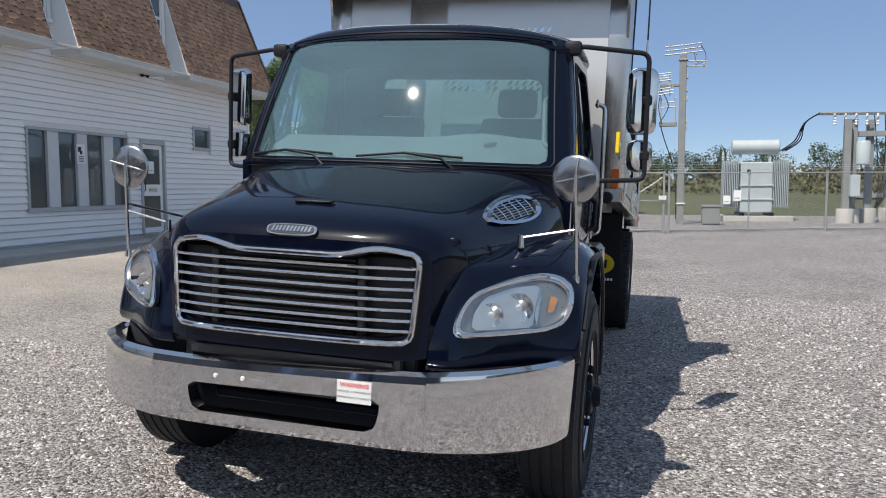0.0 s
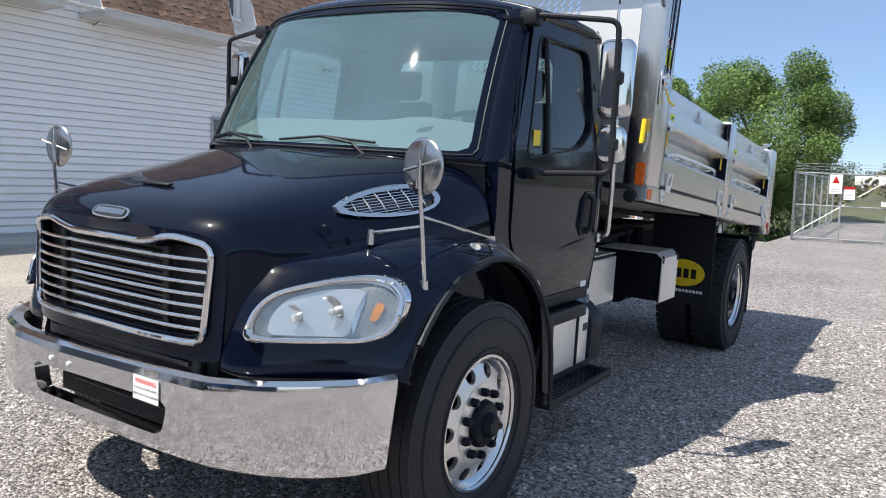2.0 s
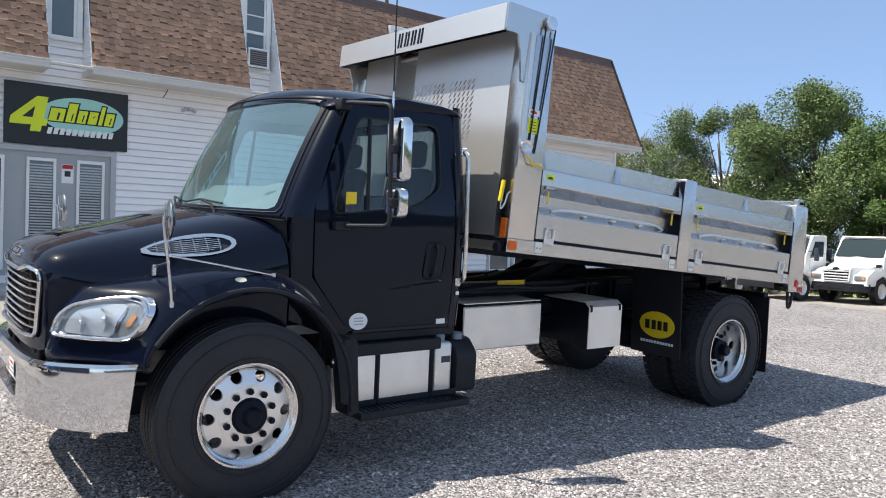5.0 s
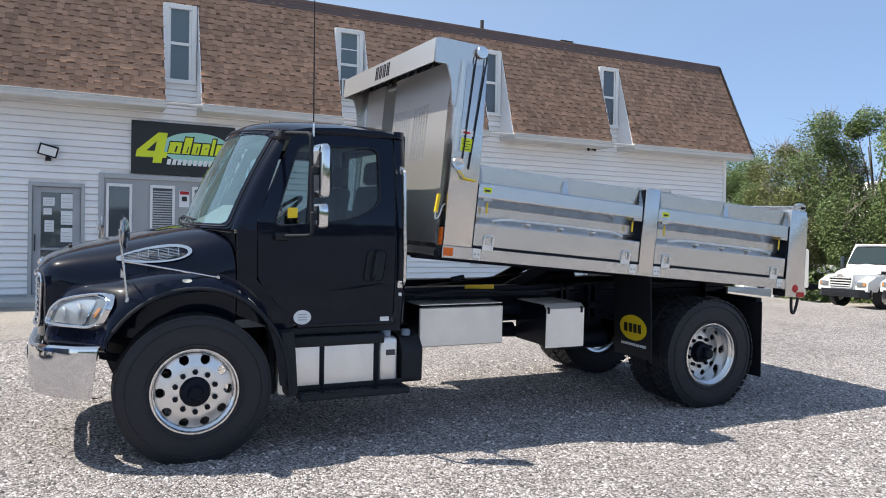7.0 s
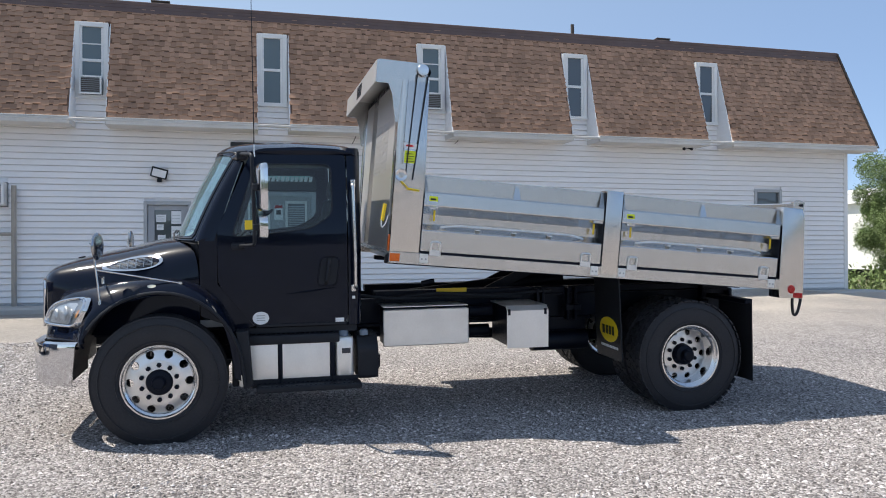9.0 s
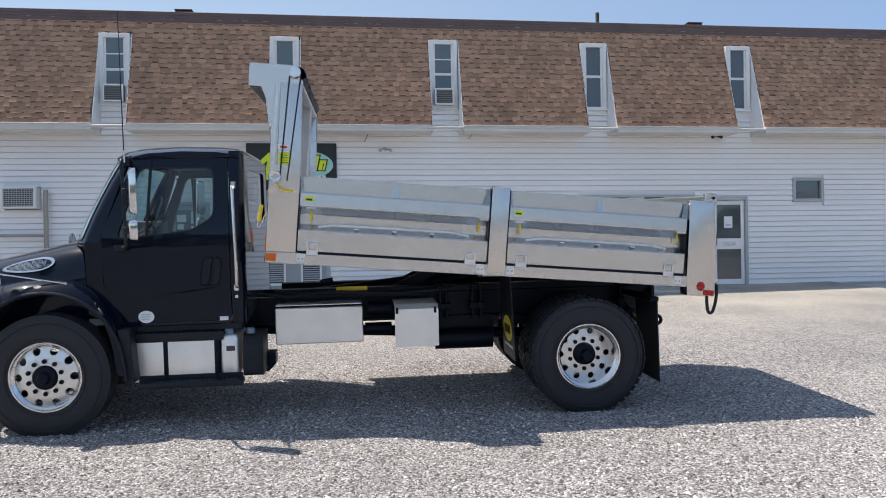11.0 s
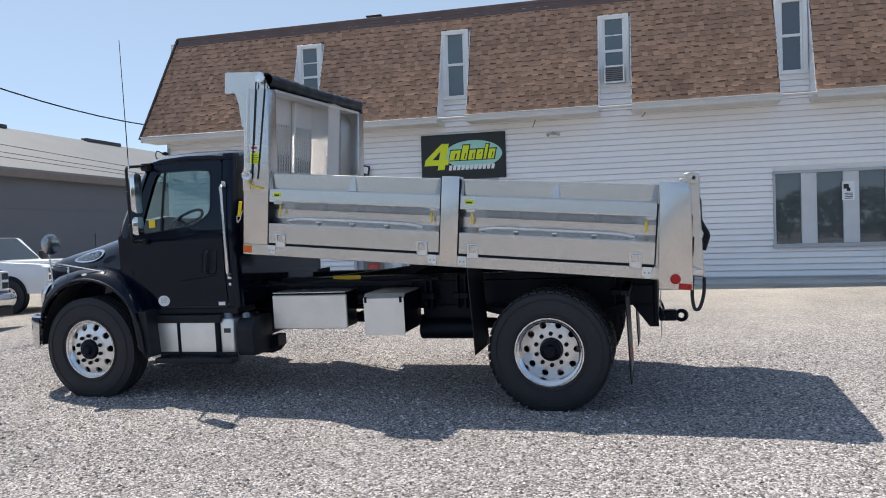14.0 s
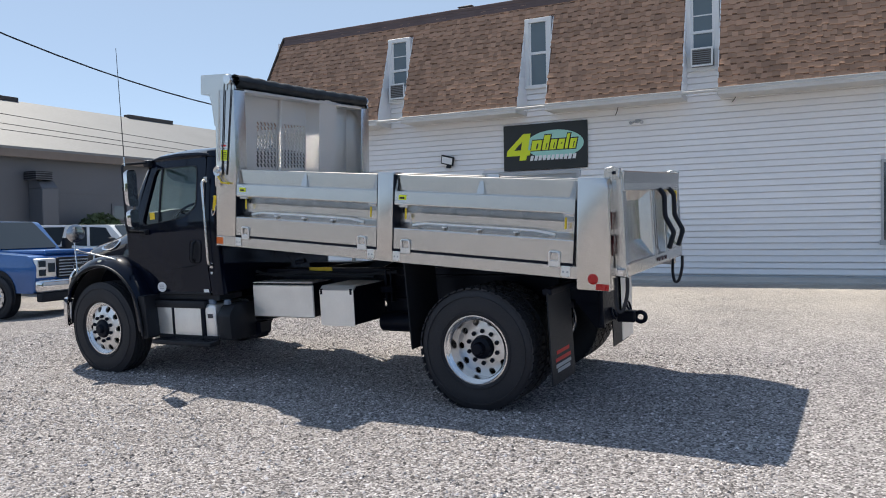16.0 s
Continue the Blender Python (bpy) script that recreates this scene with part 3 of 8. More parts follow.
for k in range(4):
    a = y0 + 0.05 + k * (pw + gap - 0.015)
    part("pane", box(WX - 0.055, WX - 0.045, a, a + pw, z0 + 0.04, z1 - 0.06), WINDOW_DARK, shop)
    if k < 3:
        part("mullion", box(WX - 0.06, WX + 0.02, a + pw, a + pw + gap - 0.015, z0 + 0.04, z1 - 0.06, 0.004), MULLION, shop)
notice = tagged(part("camera_notice", box(WX + 0.022, WX + 0.028, 13.77, 14.01, 2.10, 2.50), PAPER), "white security camera notice on the mullion", "sign")
part("picture", join(box(WX + 0.029, WX + 0.031, 13.80, 13.90, 2.34, 2.44, 0.0), box(WX + 0.029, WX + 0.031, 13.86, 13.93, 2.29, 2.36)), SIGN_BLACK, notice)
for k in range(4):
    part("text_line", box(WX + 0.029, WX + 0.031, 13.82, 13.97, 2.13 + k * 0.035, 2.145 + k * 0.035), SIGN_BLACK, notice)

# half-glazed door at the north side
def shop_door(name, y0, y1, z0, z1, frame_mat, leaf_mat, label, stile=0.085):
    d = tagged(part(name, join(box(WX - 0.12, WX + 0.05, y0, y0 + 0.07, z0, z1, 0.005), box(WX - 0.12, WX + 0.05, y1 - 0.07, y1, z0, z1, 0.005), box(WX - 0.12, WX + 0.05, y0 + 0.07, y1 - 0.07, z1 - 0.08, z1, 0.005)), frame_mat), label, "door", kind="structure")
    part("threshold", box(WX - 0.12, WX + 0.10, y0, y1, z0 - 0.03, z0 + 0.02, 0.005), CONCRETE, d)
    a, b = y0 + 0.075, y1 - 0.075
    leaf = part("leaf", join(box(WX - 0.06, WX - 0.015, a, a + stile, z0 + 0.025, z1 - 0.085, 0.004), box(WX - 0.06, WX - 0.015, b - stile, b, z0 + 0.025, z1 - 0.085, 0.004),
                             box(WX - 0.06, WX - 0.015, a + stile, b - stile, z1 - 0.19, z1 - 0.085, 0.004), box(WX - 0.06, WX - 0.015, a + stile, b - stile, z0 + 0.025, z0 + 0.15, 0.004)), leaf_mat, d)
    return d, leaf, a, b


d, leaf, a, b = shop_door("door_1", *OPEN["glass_door"], TRIM_GREY, SIDING, "white glazed door with a letter slot in a grey frame")
part("mid_rail", box(WX - 0.06, WX - 0.012, a + 0.085, b - 0.085, 1.40, 1.67, 0.004), SIDING, leaf)
part("letter_slot", join(box(WX - 0.012, WX + 0.004, 16.16, 16.48, 1.50, 1.58, 0.004)), STEEL_BRIGHT, leaf)
for z0, z1 in ((0.65, 1.40), (1.67, 2.51)):
    part("pane", box(WX - 0.045, WX - 0.035, a + 0.085, b - 0.085, z0, z1), WINDOW_DARK, leaf)
part("door_handle", tube(bent([(WX - 0.015, a + 0.045, 1.52), (WX + 0.05, a + 0.045, 1.52), (WX + 0.05, a + 0.045, 1.76), (WX - 0.015, a + 0.045, 1.76)], 0.03), 0.011), BLACK_PLASTIC, leaf)
pn = tagged(part("door_notice", box(WX - 0.034, WX - 0.03, 16.2, 16.42, 1.93, 2.22), PAPER), "white paper notice on the door glass", "notice")
part("text_line", box(WX - 0.0295, WX - 0.027, 16.24, 16.38, 1.99, 2.02), TRIM_GREY, pn)

GREY_DOOR = material("grey_painted_door", (0.36, 0.38, 0.41), 0.45)
d, leaf, a, b = shop_door("door_2", *OPEN["office_door"], TRIM_GREY, GREY_DOOR, "grey steel office door with a glazed panel full of notices", 0.14)
part("mid_rail", box(WX - 0.06, WX - 0.013, a + 0.14, b - 0.14, 1.36, 1.41, 0.004), GREY_DOOR, leaf)
part("pane", box(WX - 0.045, WX - 0.035, a + 0.14, b - 0.14, 0.64, 2.48), WINDOW_DARK, leaf)
part("door_handle", tube(bent([(WX - 0.015, a + 0.045, 1.35), (WX + 0.05, a + 0.045, 1.35), (WX + 0.05, a + 0.045, 1.65), (WX - 0.015, a + 0.045, 1.65)], 0.03), 0.011), BLACK_PLASTIC, leaf)
for y, z, w, h in ((3.02, 2.22, 0.2, 0.16), (3.03, 2.05, 0.14, 0.12), (3.33, 2.18, 0.21, 0.28), (3.33, 1.86, 0.21, 0.27), (3.33, 1.52, 0.21, 0.28), (3.05, 1.72, 0.16, 0.22), (3.1, 0.75, 0.3, 0.2)):
    pn = tagged(part("door_notice", box(WX - 0.034, WX - 0.03, y, y + w, z, z + h), PAPER if z > 1 else RED), "paper notice taped inside the office door", "notice", "office door notices")
    for k in range(3):
        part("text_line", box(WX - 0.0295, WX - 0.027, y + 0.02, y + w - 0.03, z + 0.04 + k * h * 0.25, z + 0.05 + k * h * 0.25), TRIM_GREY, pn)

# grey panel with three narrow windows
y0, y1, z0, z1 = OPEN["panel"]
PANEL = material("grey_wall_panel", (0.36, 0.375, 0.39), 0.5, 0.0, 0.06)
panel = tagged(part("wall_panel", box(WX - 0.2, WX - 0.005, y0, y1, z0, z1), PANEL), "grey panel round three narrow office windows", "wall panel", kind="structure")
part("border", join(box(WX - 0.02, WX + 0.04, y0 - 0.03, y0 + 0.07, z0, z1 + 0.04, 0.004), box(WX - 0.02, WX + 0.04, y1 - 0.07, y1 + 0.03, z0, z1 + 0.04, 0.004), box(WX - 0.02, WX + 0.04, y0 + 0.07, y1 - 0.07, z1 - 0.06, z1 + 0.04, 0.004)), TRIM_GREY, panel)
for k, a in enumerate((4.13, 4.95, 5.77)):
    b = a + 0.48
    w = tagged(part("window", join(box(WX, WX + 0.03, a, a + 0.05, 0.72, 2.71, 0.004), box(WX, WX + 0.03, b - 0.05, b, 0.72, 2.71, 0.004), box(WX, WX + 0.03, a + 0.05, b - 0.05, 2.65, 2.71, 0.004), box(WX, WX + 0.03, a + 0.05, b - 0.05, 0.72, 0.78, 0.004)), WHITE), "narrow white-framed office window" + (" with closed blinds" if k else ""), "window", "office windows", "structure")
    part("pane", box(WX + 0.001, WX + 0.008, a + 0.05, b - 0.05, 0.78, 2.65), WINDOW_DARK, w)
    if k:
        for j in range(36):
            part("slat", box(WX + 0.009, WX + 0.014, a + 0.06, b - 0.06, 0.82 + j * 0.05, 0.845 + j * 0.05), TRIM_GREY, w)
for yy in (5.52,):
    pn = tagged(part("warning_notice", box(WX - 0.004, WX + 0.004, yy, yy + 0.2, 2.28, 2.62), PAPER), "white notice with a red heading on the grey panel", "sign")
    part("heading", box(WX + 0.0045, WX + 0.006, yy + 0.01, yy + 0.19, 2.54, 2.61), RED, pn)
    part("picture", box(WX + 0.0045, WX + 0.006, yy + 0.05, yy + 0.15, 2.4, 2.5), SIGN_BLACK, pn)

# small high window
y0, y1, z0, z1 = OPEN["small"]
w = tagged(part("window_2", join(box(WX - 0.1, WX + 0.04, y0, y0 + 0.08, z0, z1, 0.004), box(WX - 0.1, WX + 0.04, y1 - 0.08, y1, z0, z1, 0.004), box(WX - 0.1, WX + 0.04, y0 + 0.08, y1 - 0.08, z1 - 0.08, z1, 0.004), box(WX - 0.1, WX + 0.04, y0 + 0.08, y1 - 0.08, z0, z0 + 0.08, 0.004)), TRIM_GREY), "small high window in a grey frame", "window", kind="structure")
part("pane", box(WX - 0.05, WX - 0.04, y0 + 0.08, y1 - 0.08, z0 + 0.08, z1 - 0.08), WINDOW_DARK, w)

# wall air conditioner on a bracket
TAN_PIPE = material("tan_painted_pipe", (0.36, 0.33, 0.29), 0.6, 0.0, 0.12, 3.0, 40.0)
y0, y1, z0, z1 = OPEN["cooler"]
ac = tagged(part("wall_air_conditioner", box(WX - 0.2, WX + 0.28, y0 + 0.02, y1 - 0.02, z0 + 0.02, z1 - 0.02, 0.015), WHITE), "white wall air conditioner with a louvred grille", "air conditioner")
part("grille", box(WX + 0.281, WX + 0.285, y0 + 0.07, y1 - 0.07, z0 + 0.06, z1 - 0.06), CAP, ac, "dark grille")
for k in range(9):
    zz = z0 + 0.075 + k * (z1 - z0 - 0.15) / 8
    part("louvre", box(WX + 0.286, WX + 0.291, y0 + 0.07, y1 - 0.07, zz - 0.006, zz + 0.006), TRIM_GREY, ac)
for k in range(12):
    yy = y0 + 0.09 + k * (y1 - y0 - 0.18) / 11
    part("upright_louvre", box(WX + 0.2865, WX + 0.2905, yy - 0.005, yy + 0.005, z0 + 0.06, z1 - 0.06), TRIM_GREY, ac)
post = tagged(part("gas_riser", tube([(WX + 0.15, 0.28, 0.42), (WX + 0.15, 0.28, 2.95)], 0.05), TAN_PIPE), "tan painted riser pipe beside the wall", "pipe")
part("branch", tube([(WX + 0.15, 0.28, 1.95), (WX + 0.15, -1.4, 1.95)], 0.035), TAN_PIPE, post)

# sign board
sb = tagged(part("sign_board", box(WX + 0.02, WX + 0.07, 4.58, 6.63, 2.93, 4.00, 0.006), SIGN_BLACK), "black sign board with a lime emblem and letter blocks", "sign")
face = Matrix(((0, 0, 1, WX + 0.071), (1, 0, 0, 0), (0, 1, 0, 0), (0, 0, 0, 1)))
oval = prism([(5.85 + 0.70 * math.cos(a / 40 * 2 * math.pi), 3.50 + 0.33 * math.sin(a / 40 * 2 * math.pi)) for a in range(40)], "x", WX + 0.0705, WX + 0.075)
part("oval", oval, AQUA, sb)
SLANT = 0.22


def slab(y, z, w, h, depth=0.012):
    """A plain slanted block standing for one letter."""
    return prism([(y, z), (y + w, z), (y + w + h * SLANT, z + h), (y + h * SLANT, z + h)], "x", WX + 0.0755, WX + 0.0755 + depth)


four = prism([(4.66, 3.27), (5.00, 3.27), (4.98, 3.16), (5.15, 3.16), (5.17, 3.27), (5.24, 3.27), (5.27, 3.39), (5.20, 3.39), (5.27, 3.78), (5.09, 3.78), (4.68, 3.40)], "x", WX + 0.071, WX + 0.082)
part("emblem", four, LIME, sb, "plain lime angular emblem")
part("emblem_gap", prism([(4.86, 3.40), (5.02, 3.40), (5.06, 3.60)], "x", WX + 0.0825, WX + 0.084), SIGN_BLACK, sb)
for k, (y, w, h) in enumerate(((5.27, 0.24, 0.23), (5.545, 0.15, 0.34), (5.73, 0.15, 0.23), (5.915, 0.15, 0.23), (6.10, 0.065, 0.34), (6.20, 0.15, 0.23))):
    part("letter_backing", slab(y - 0.022, 3.355, w + 0.045, h + 0.045, 0.004), SIGN_BLACK, sb)
    part("letter_block", slab(y, 3.375, w, h), LIME, sb, "plain lime letter block")
    if w > 0.1:
        part("letter_gap", prism([(y + w * 0.45 + 0.02, 3.40 + (0.09 if k in (3, 4) else 0.0)), (y + w * 0.60 + 0.02, 3.40 + (0.09 if k in (3, 4) else 0.0)), (y + w * 0.60 + 0.055, 3.53), (y + w * 0.45 + 0.055, 3.53)], "x", WX + 0.088, WX + 0.0895), SIGN_BLACK, sb)
for k in range(11):
    part("letter_bar", slab(5.25 + k * 0.103, 3.14, 0.072, 0.115, 0.008), SIGN_WHITE, sb)

# service entrance under the eaves at the corner
se = tagged(part("service_bracket", box(WX + 0.03, WX + 0.10, Y0 + 0.02, Y0 + 0.10, 3.45, 4.10, 0.01), TRIM_GREY), "black cable clamps of the service entrance at the wall's corner", "bracket")
for k in range(3):
    z = 3.55 + 0.2 * k
    part("insulator", tube([(WX + 0.10, Y0 + 0.06, z), (WX + 0.16, Y0 + 0.02, z), (WX + 0.24, Y0 - 0.02, z)], [0.02, 0.055, 0.03], 10), BLACK_PLASTIC, se)
    part("tail", tube(smoothed([(WX + 0.22, Y0 - 0.02, z), (WX + 0.30, Y0 - 0.14, z + 0.06), (WX + 0.22, Y0 - 0.22, z - 0.10), (WX + 0.12, Y0 - 0.05, z - 0.28)]), 0.014, 6), BLACK_PLASTIC, se)

# floodlight, little wall camera, cable ends
FL = Matrix.Translation((WX + 0.13, 3.10, 3.27)) @ pose(0, 0, 0, -14, 12, 0)
fl = tagged(part("floodlight", moved(box(-0.03, 0.03, -0.17, 0.17, -0.11, 0.11, 0.012), FL), BLACK_PLASTIC), "black wall floodlight with a white lens", "lamp")
part("lens", moved(box(0.031, 0.035, -0.14, 0.14, -0.08, 0.08), FL), PAPER, fl)
part("bracket", join(box(WX + 0.0, WX + 0.1, 3.06, 3.14, 3.12, 3.20, 0.006), box(WX + 0.02, WX + 0.12, 3.05, 3.15, 3.08, 3.14, 0.006)), BLACK_PLASTIC, fl)
for y, z in ((7.76, 3.88), (15.95, 4.22)):
    lm = tagged(part("wall_lamp", box(WX + 0.01, WX + 0.05, y - 0.05, y + 0.05, z - 0.04, z + 0.04, 0.01), TRIM_GREY), "small twin spotlight below the eaves", "lamp")
    for s in (-0.1, 0.1):
        part("spot", tube([(WX + 0.05, y, z), (WX + 0.12, y + s, z - 0.03), (WX + 0.16, y + s * 1.2, z - 0.05)], [0.012, 0.03, 0.042]), BLACK_PLASTIC if y > 10 else TRIM_GREY, lm)
for y, h in ((7.3, 0.28), (9.75, 0.2)):
    tagged(part("loose_cable", tube(smoothed([(WX + 0.2, y, 4.32), (WX + 0.12, y + 0.05, 4.2), (WX + 0.06, y - 0.02, 4.32 - h)]), 0.008, 6), BLACK_PLASTIC), "loose black cable end below the eaves", "cable")
tagged(part("roof_pipe", tube([(-13.2, 13.55, 6.9), (-13.2, 13.55, 7.72)], 0.05), CAP), "black vent pipe on the roof", "pipe")
for y in (15.9, 2.8):
    rv = tagged(part("roof_vent", box(-13.2, -12.8, y, y + 0.4, 6.92, 7.39, 0.02), CAP), "low square roof vent", "vent", "roof vents")
    part("lid", box(-13.21, -12.79, y - 0.01, y + 0.41, 7.39, 7.42, 0.008), CAP, rv)

AMBER_LENS = material("pale_amber_lens", (0.55, 0.24, 0.08), 0.25, 0.0, 0.1)

# ---- the dump truck: x to its driver's side, y to its rear from the front axle, z up ----
TRUCK = Matrix.Translation((-1.65, 4.21, 0.05)) @ Euler((0, 0, radians(-1.5))).to_matrix().to_4x4() @ Euler((radians(0.7), 0, 0)).to_matrix().to_4x4() @ Euler((0, radians(2.5), 0)).to_matrix().to_4x4()
truck = tagged(new("dump_truck"), "black conventional dump truck with a tilted aluminium dump body", "truck")
truck.matrix_world = TRUCK


def side(bm, s):
    """Mirrors a mesh built for the driver's side where s is -1."""
    if s < 0:
        bmesh.ops.scale(bm, vec=(-1, 1, 1), verts=bm.verts)
        bmesh.ops.reverse_faces(bm, faces=bm.faces[:])
    return bm


def lerp(table, v):
    """Straight interpolation in a short table of pairs."""
    if v <= table[0][0]:
        return table[0][1]
    for (a, p), (b, q) in zip(table, table[1:]):
        if v <= b:
            return p + (q - p) * (v - a) / (b - a)
    return table[-1][1]


def ease(table, v):
    """Smooth interpolation in a short table of pairs."""
    for i in range(len(table) - 1):
        (a, p), (b, q) = table[i], table[i + 1]
        if v <= b or i == len(table) - 2:
            t = min(max((v - a) / (b - a), 0), 1)
            m0 = (q - table[i - 1][1]) / (b - table[i - 1][0]) * (b - a) if i else (q - p)
            m1 = (table[i + 2][1] - p) / (table[i + 2][0] - a) * (b - a) if i + 2 < len(table) else (q - p)
            return p * (2 * t ** 3 - 3 * t * t + 1) + m0 * (t ** 3 - 2 * t * t + t) + q * (3 * t * t - 2 * t ** 3) + m1 * (t ** 3 - t * t)


def resample(poly, centre, n):
    """n points of a closed outline, where rays at even turns from a centre meet it."""
    out = []
    for k in range(n):
        a = 2 * math.pi * k / n
        dx, dy = math.cos(a), math.sin(a)
        best = None
        for (x0, y0), (x1, y1) in zip(poly, poly[1:] + poly[:1]):
            x0, y0, x1, y1 = x0 - centre[0], y0 - centre[1], x1 - centre[0], y1 - centre[1]
            den = dx * (y1 - y0) - dy * (x1 - x0)
            if abs(den) < 1e-12:
                continue
            t = (x0 * (y1 - y0) - y0 * (x1 - x0)) / den
            u = (x0 * dy - y0 * dx) / den
            if t > 0 and -1e-9 <= u <= 1 + 1e-9 and (best is None or t > best):
                best = t
        out.append((centre[0] + dx * best, centre[1] + dy * best))
    return out


def corners(pts, r, n=5):
    """A closed outline with rounded corners."""
    out = []
    for i, p in enumerate(pts):
        p, a, b = Vector(p), Vector(pts[i - 1]), Vector(pts[(i + 1) % len(pts)])
        d = min(r, (a - p).length * 0.45, (b - p).length * 0.45)
        s, e = p + (a - p).normalized() * d, p + (b - p).normalized() * d
        for k in range(n + 1):
            t = k / n
            q = (1 - t) ** 2 * s + 2 * t * (1 - t) * p + t * t * e
            out.append((q.x, q.y))
    return out


def ring(outer, inner, centre, lift, n=72, loops=5, depth=0.0, back=None):
    """A sheet between two outlines, carried into space by lift(p, q); with depth it gets an inner reveal."""
    o, i_ = resample(outer, centre, n), resample(inner, centre, n)
    rows = [[(a[0] + (b[0] - a[0]) * k / loops, a[1] + (b[1] - a[1]) * k / loops) for a, b in zip(o, i_)] for k in range(loops + 1)]
    pts = [[Vector(lift(*p)) for p in row] for row in rows]
    if depth:
        d = Vector(back)
        pts.append([p + d * depth for p in pts[-1]])
        pts.insert(0, [p + d * depth for p in pts[0]])
    return grid(lambda i, j: pts[j][i], n, len(pts), True)


def patch(outline, centre, lift, n=72, loops=6):
    """A filled sheet over an outline."""
    o = resample(outline, centre, n)
    bm = bmesh.new()
    mid = bm.verts.new(lift(*centre))
    prev = None
    for k in range(1, loops + 1):
        row = [bm.verts.new(lift(centre[0] + (p[0] - centre[0]) * k / loops, centre[1] + (p[1] - centre[1]) * k / loops)) for p in o]
        for i in range(n):
            j = (i + 1) % n
            if prev is None:
                bm.faces.new((mid, row[i], row[j]))
            else:
                bm.faces.new((prev[i], row[i], row[j], prev[j]))
        prev = row
    bmesh.ops.recalc_face_normals(bm, faces=bm.faces[:])
    return bm


def loop_tube(pts, r, seg=8):
    """A closed round bead along points."""
    P = [Vector(p) for p in pts]
    n = len(P)
    c = sum(P, Vector()) / n

    def at(i, j):
        t = (P[(i + 1) % n] - P[i - 1]).normalized()
        a = (P[i] - c)
        a = (a - t * a.dot(t)).normalized()
        b = t.cross(a)
        w = 2 * math.pi * j / seg
        return P[i] + r * (math.cos(w) * a + math.sin(w) * b)
    bm = grid(lambda i, j: at(i, j % seg), n, seg + 1, True)
    bmesh.ops.remove_doubles(bm, verts=bm.verts[:], dist=1e-6)
    bmesh.ops.recalc_face_normals(bm, faces=bm.faces[:])
    return bm


# -- chassis --
rails = join(*[side(prism([(0.36, 0.80), (0.44, 0.80), (0.44, 0.82), (0.375, 0.82), (0.375, 1.04), (0.44, 1.04), (0.44, 1.06), (0.36, 1.06)], "y", -0.85, 5.62), s) for s in (-1, 1)])
chassis = part("chassis", rails, BLACK_STEEL, truck, "black steel frame rails")
for y in (-0.6, 0.9, 2.1, 3.0, 3.9, 5.5):
    part("cross_member", box(-0.36, 0.36, y - 0.04, y + 0.04, 0.84, 1.02, 0.008), BLACK_STEEL, chassis)
part("subframe", join(*[side(box(0.30, 0.44, 1.85, 5.72, 1.065, 1.13, 0.006), s) for s in (-1, 1)]), BLACK_STEEL, chassis)
part("hoist_cylinder", tube([(0, 2.1, 1.0), (0, 3.9, 1.18)], 0.09, 16), BLACK_STEEL, chassis)
part("scissor_arm", join(*[side(prism([(2.75, 1.0), (2.95, 1.0), (3.55, 1.26), (3.40, 1.30)], "x", 0.16, 0.2), s) for s in (-1, 1)]), BLACK_STEEL, chassis)
part("front_axle", tube([(-0.95, 0, 0.50), (-0.5, 0, 0.42), (0.5, 0, 0.42), (0.95, 0, 0.50)], 0.065, 12), BLACK_STEEL, chassis)
part("rear_axle", tube([(-0.95, 4.75, 0.52), (-0.25, 4.75, 0.52), (-0.12, 4.75, 0.52), (0.12, 4.75, 0.52), (0.25, 4.75, 0.52), (0.95, 4.75, 0.52)], [0.10, 0.10, 0.2, 0.2, 0.10, 0.10], 14), BLACK_STEEL, chassis)
part("drive_shaft", tube([(0, 1.3, 0.72), (0, 4.5, 0.55)], 0.055, 12), BLACK_STEEL, chassis)
part("gearbox", box(-0.25, 0.25, -0.2, 1.6, 0.50, 0.95, 0.06, 2), BLACK_STEEL, chassis)
part("radiator_core", box(-0.55, 0.55, -0.93, -0.80, 0.66, 1.28, 0.01), BLACK_PLASTIC, chassis)
part("air_dam", join(box(-0.50, 0.50, -0.97, -0.92, 0.79, 0.90, 0.01), box(-0.46, 0.46, -0.985, -0.968, 0.83, 0.845), box(-0.46, 0.46, -0.985, -0.968, 0.86, 0.872)), BLACK_PLASTIC, chassis)
for s in (-1, 1):
    part("leaf_spring", side(prism([(-0.6, 0.66), (0, 0.50), (0.6, 0.66), (0.6, 0.71), (0, 0.56), (-0.6, 0.71)], "x", 0.40, 0.48), s), BLACK_STEEL, chassis)
    part("leaf_spring", side(prism([(4.05, 0.78), (4.75, 0.60), (5.4, 0.78), (5.4, 0.84), (4.75, 0.70), (4.05, 0.84)], "x", 0.46, 0.55), s), BLACK_STEEL, chassis)
    part("tow_hook_bracket", side(box(0.42, 0.50, -0.96, -0.7, 0.70, 0.84, 0.01), s), BLACK_STEEL, chassis)
    part("wheel_house", side(grid(lambda i, j: (0.55 + 0.55 * j / 3, -0.66 * math.cos(math.pi * i / 20), 0.55 + 0.68 * math.sin(math.pi * i / 20)), 21, 4), s), BLACK_PLASTIC, chassis)
    part("fire_wall_filler", side(box(0.30, 0.70, -0.82, -0.62, 0.80, 1.12, 0.02), s), BLACK_PLASTIC, chassis)

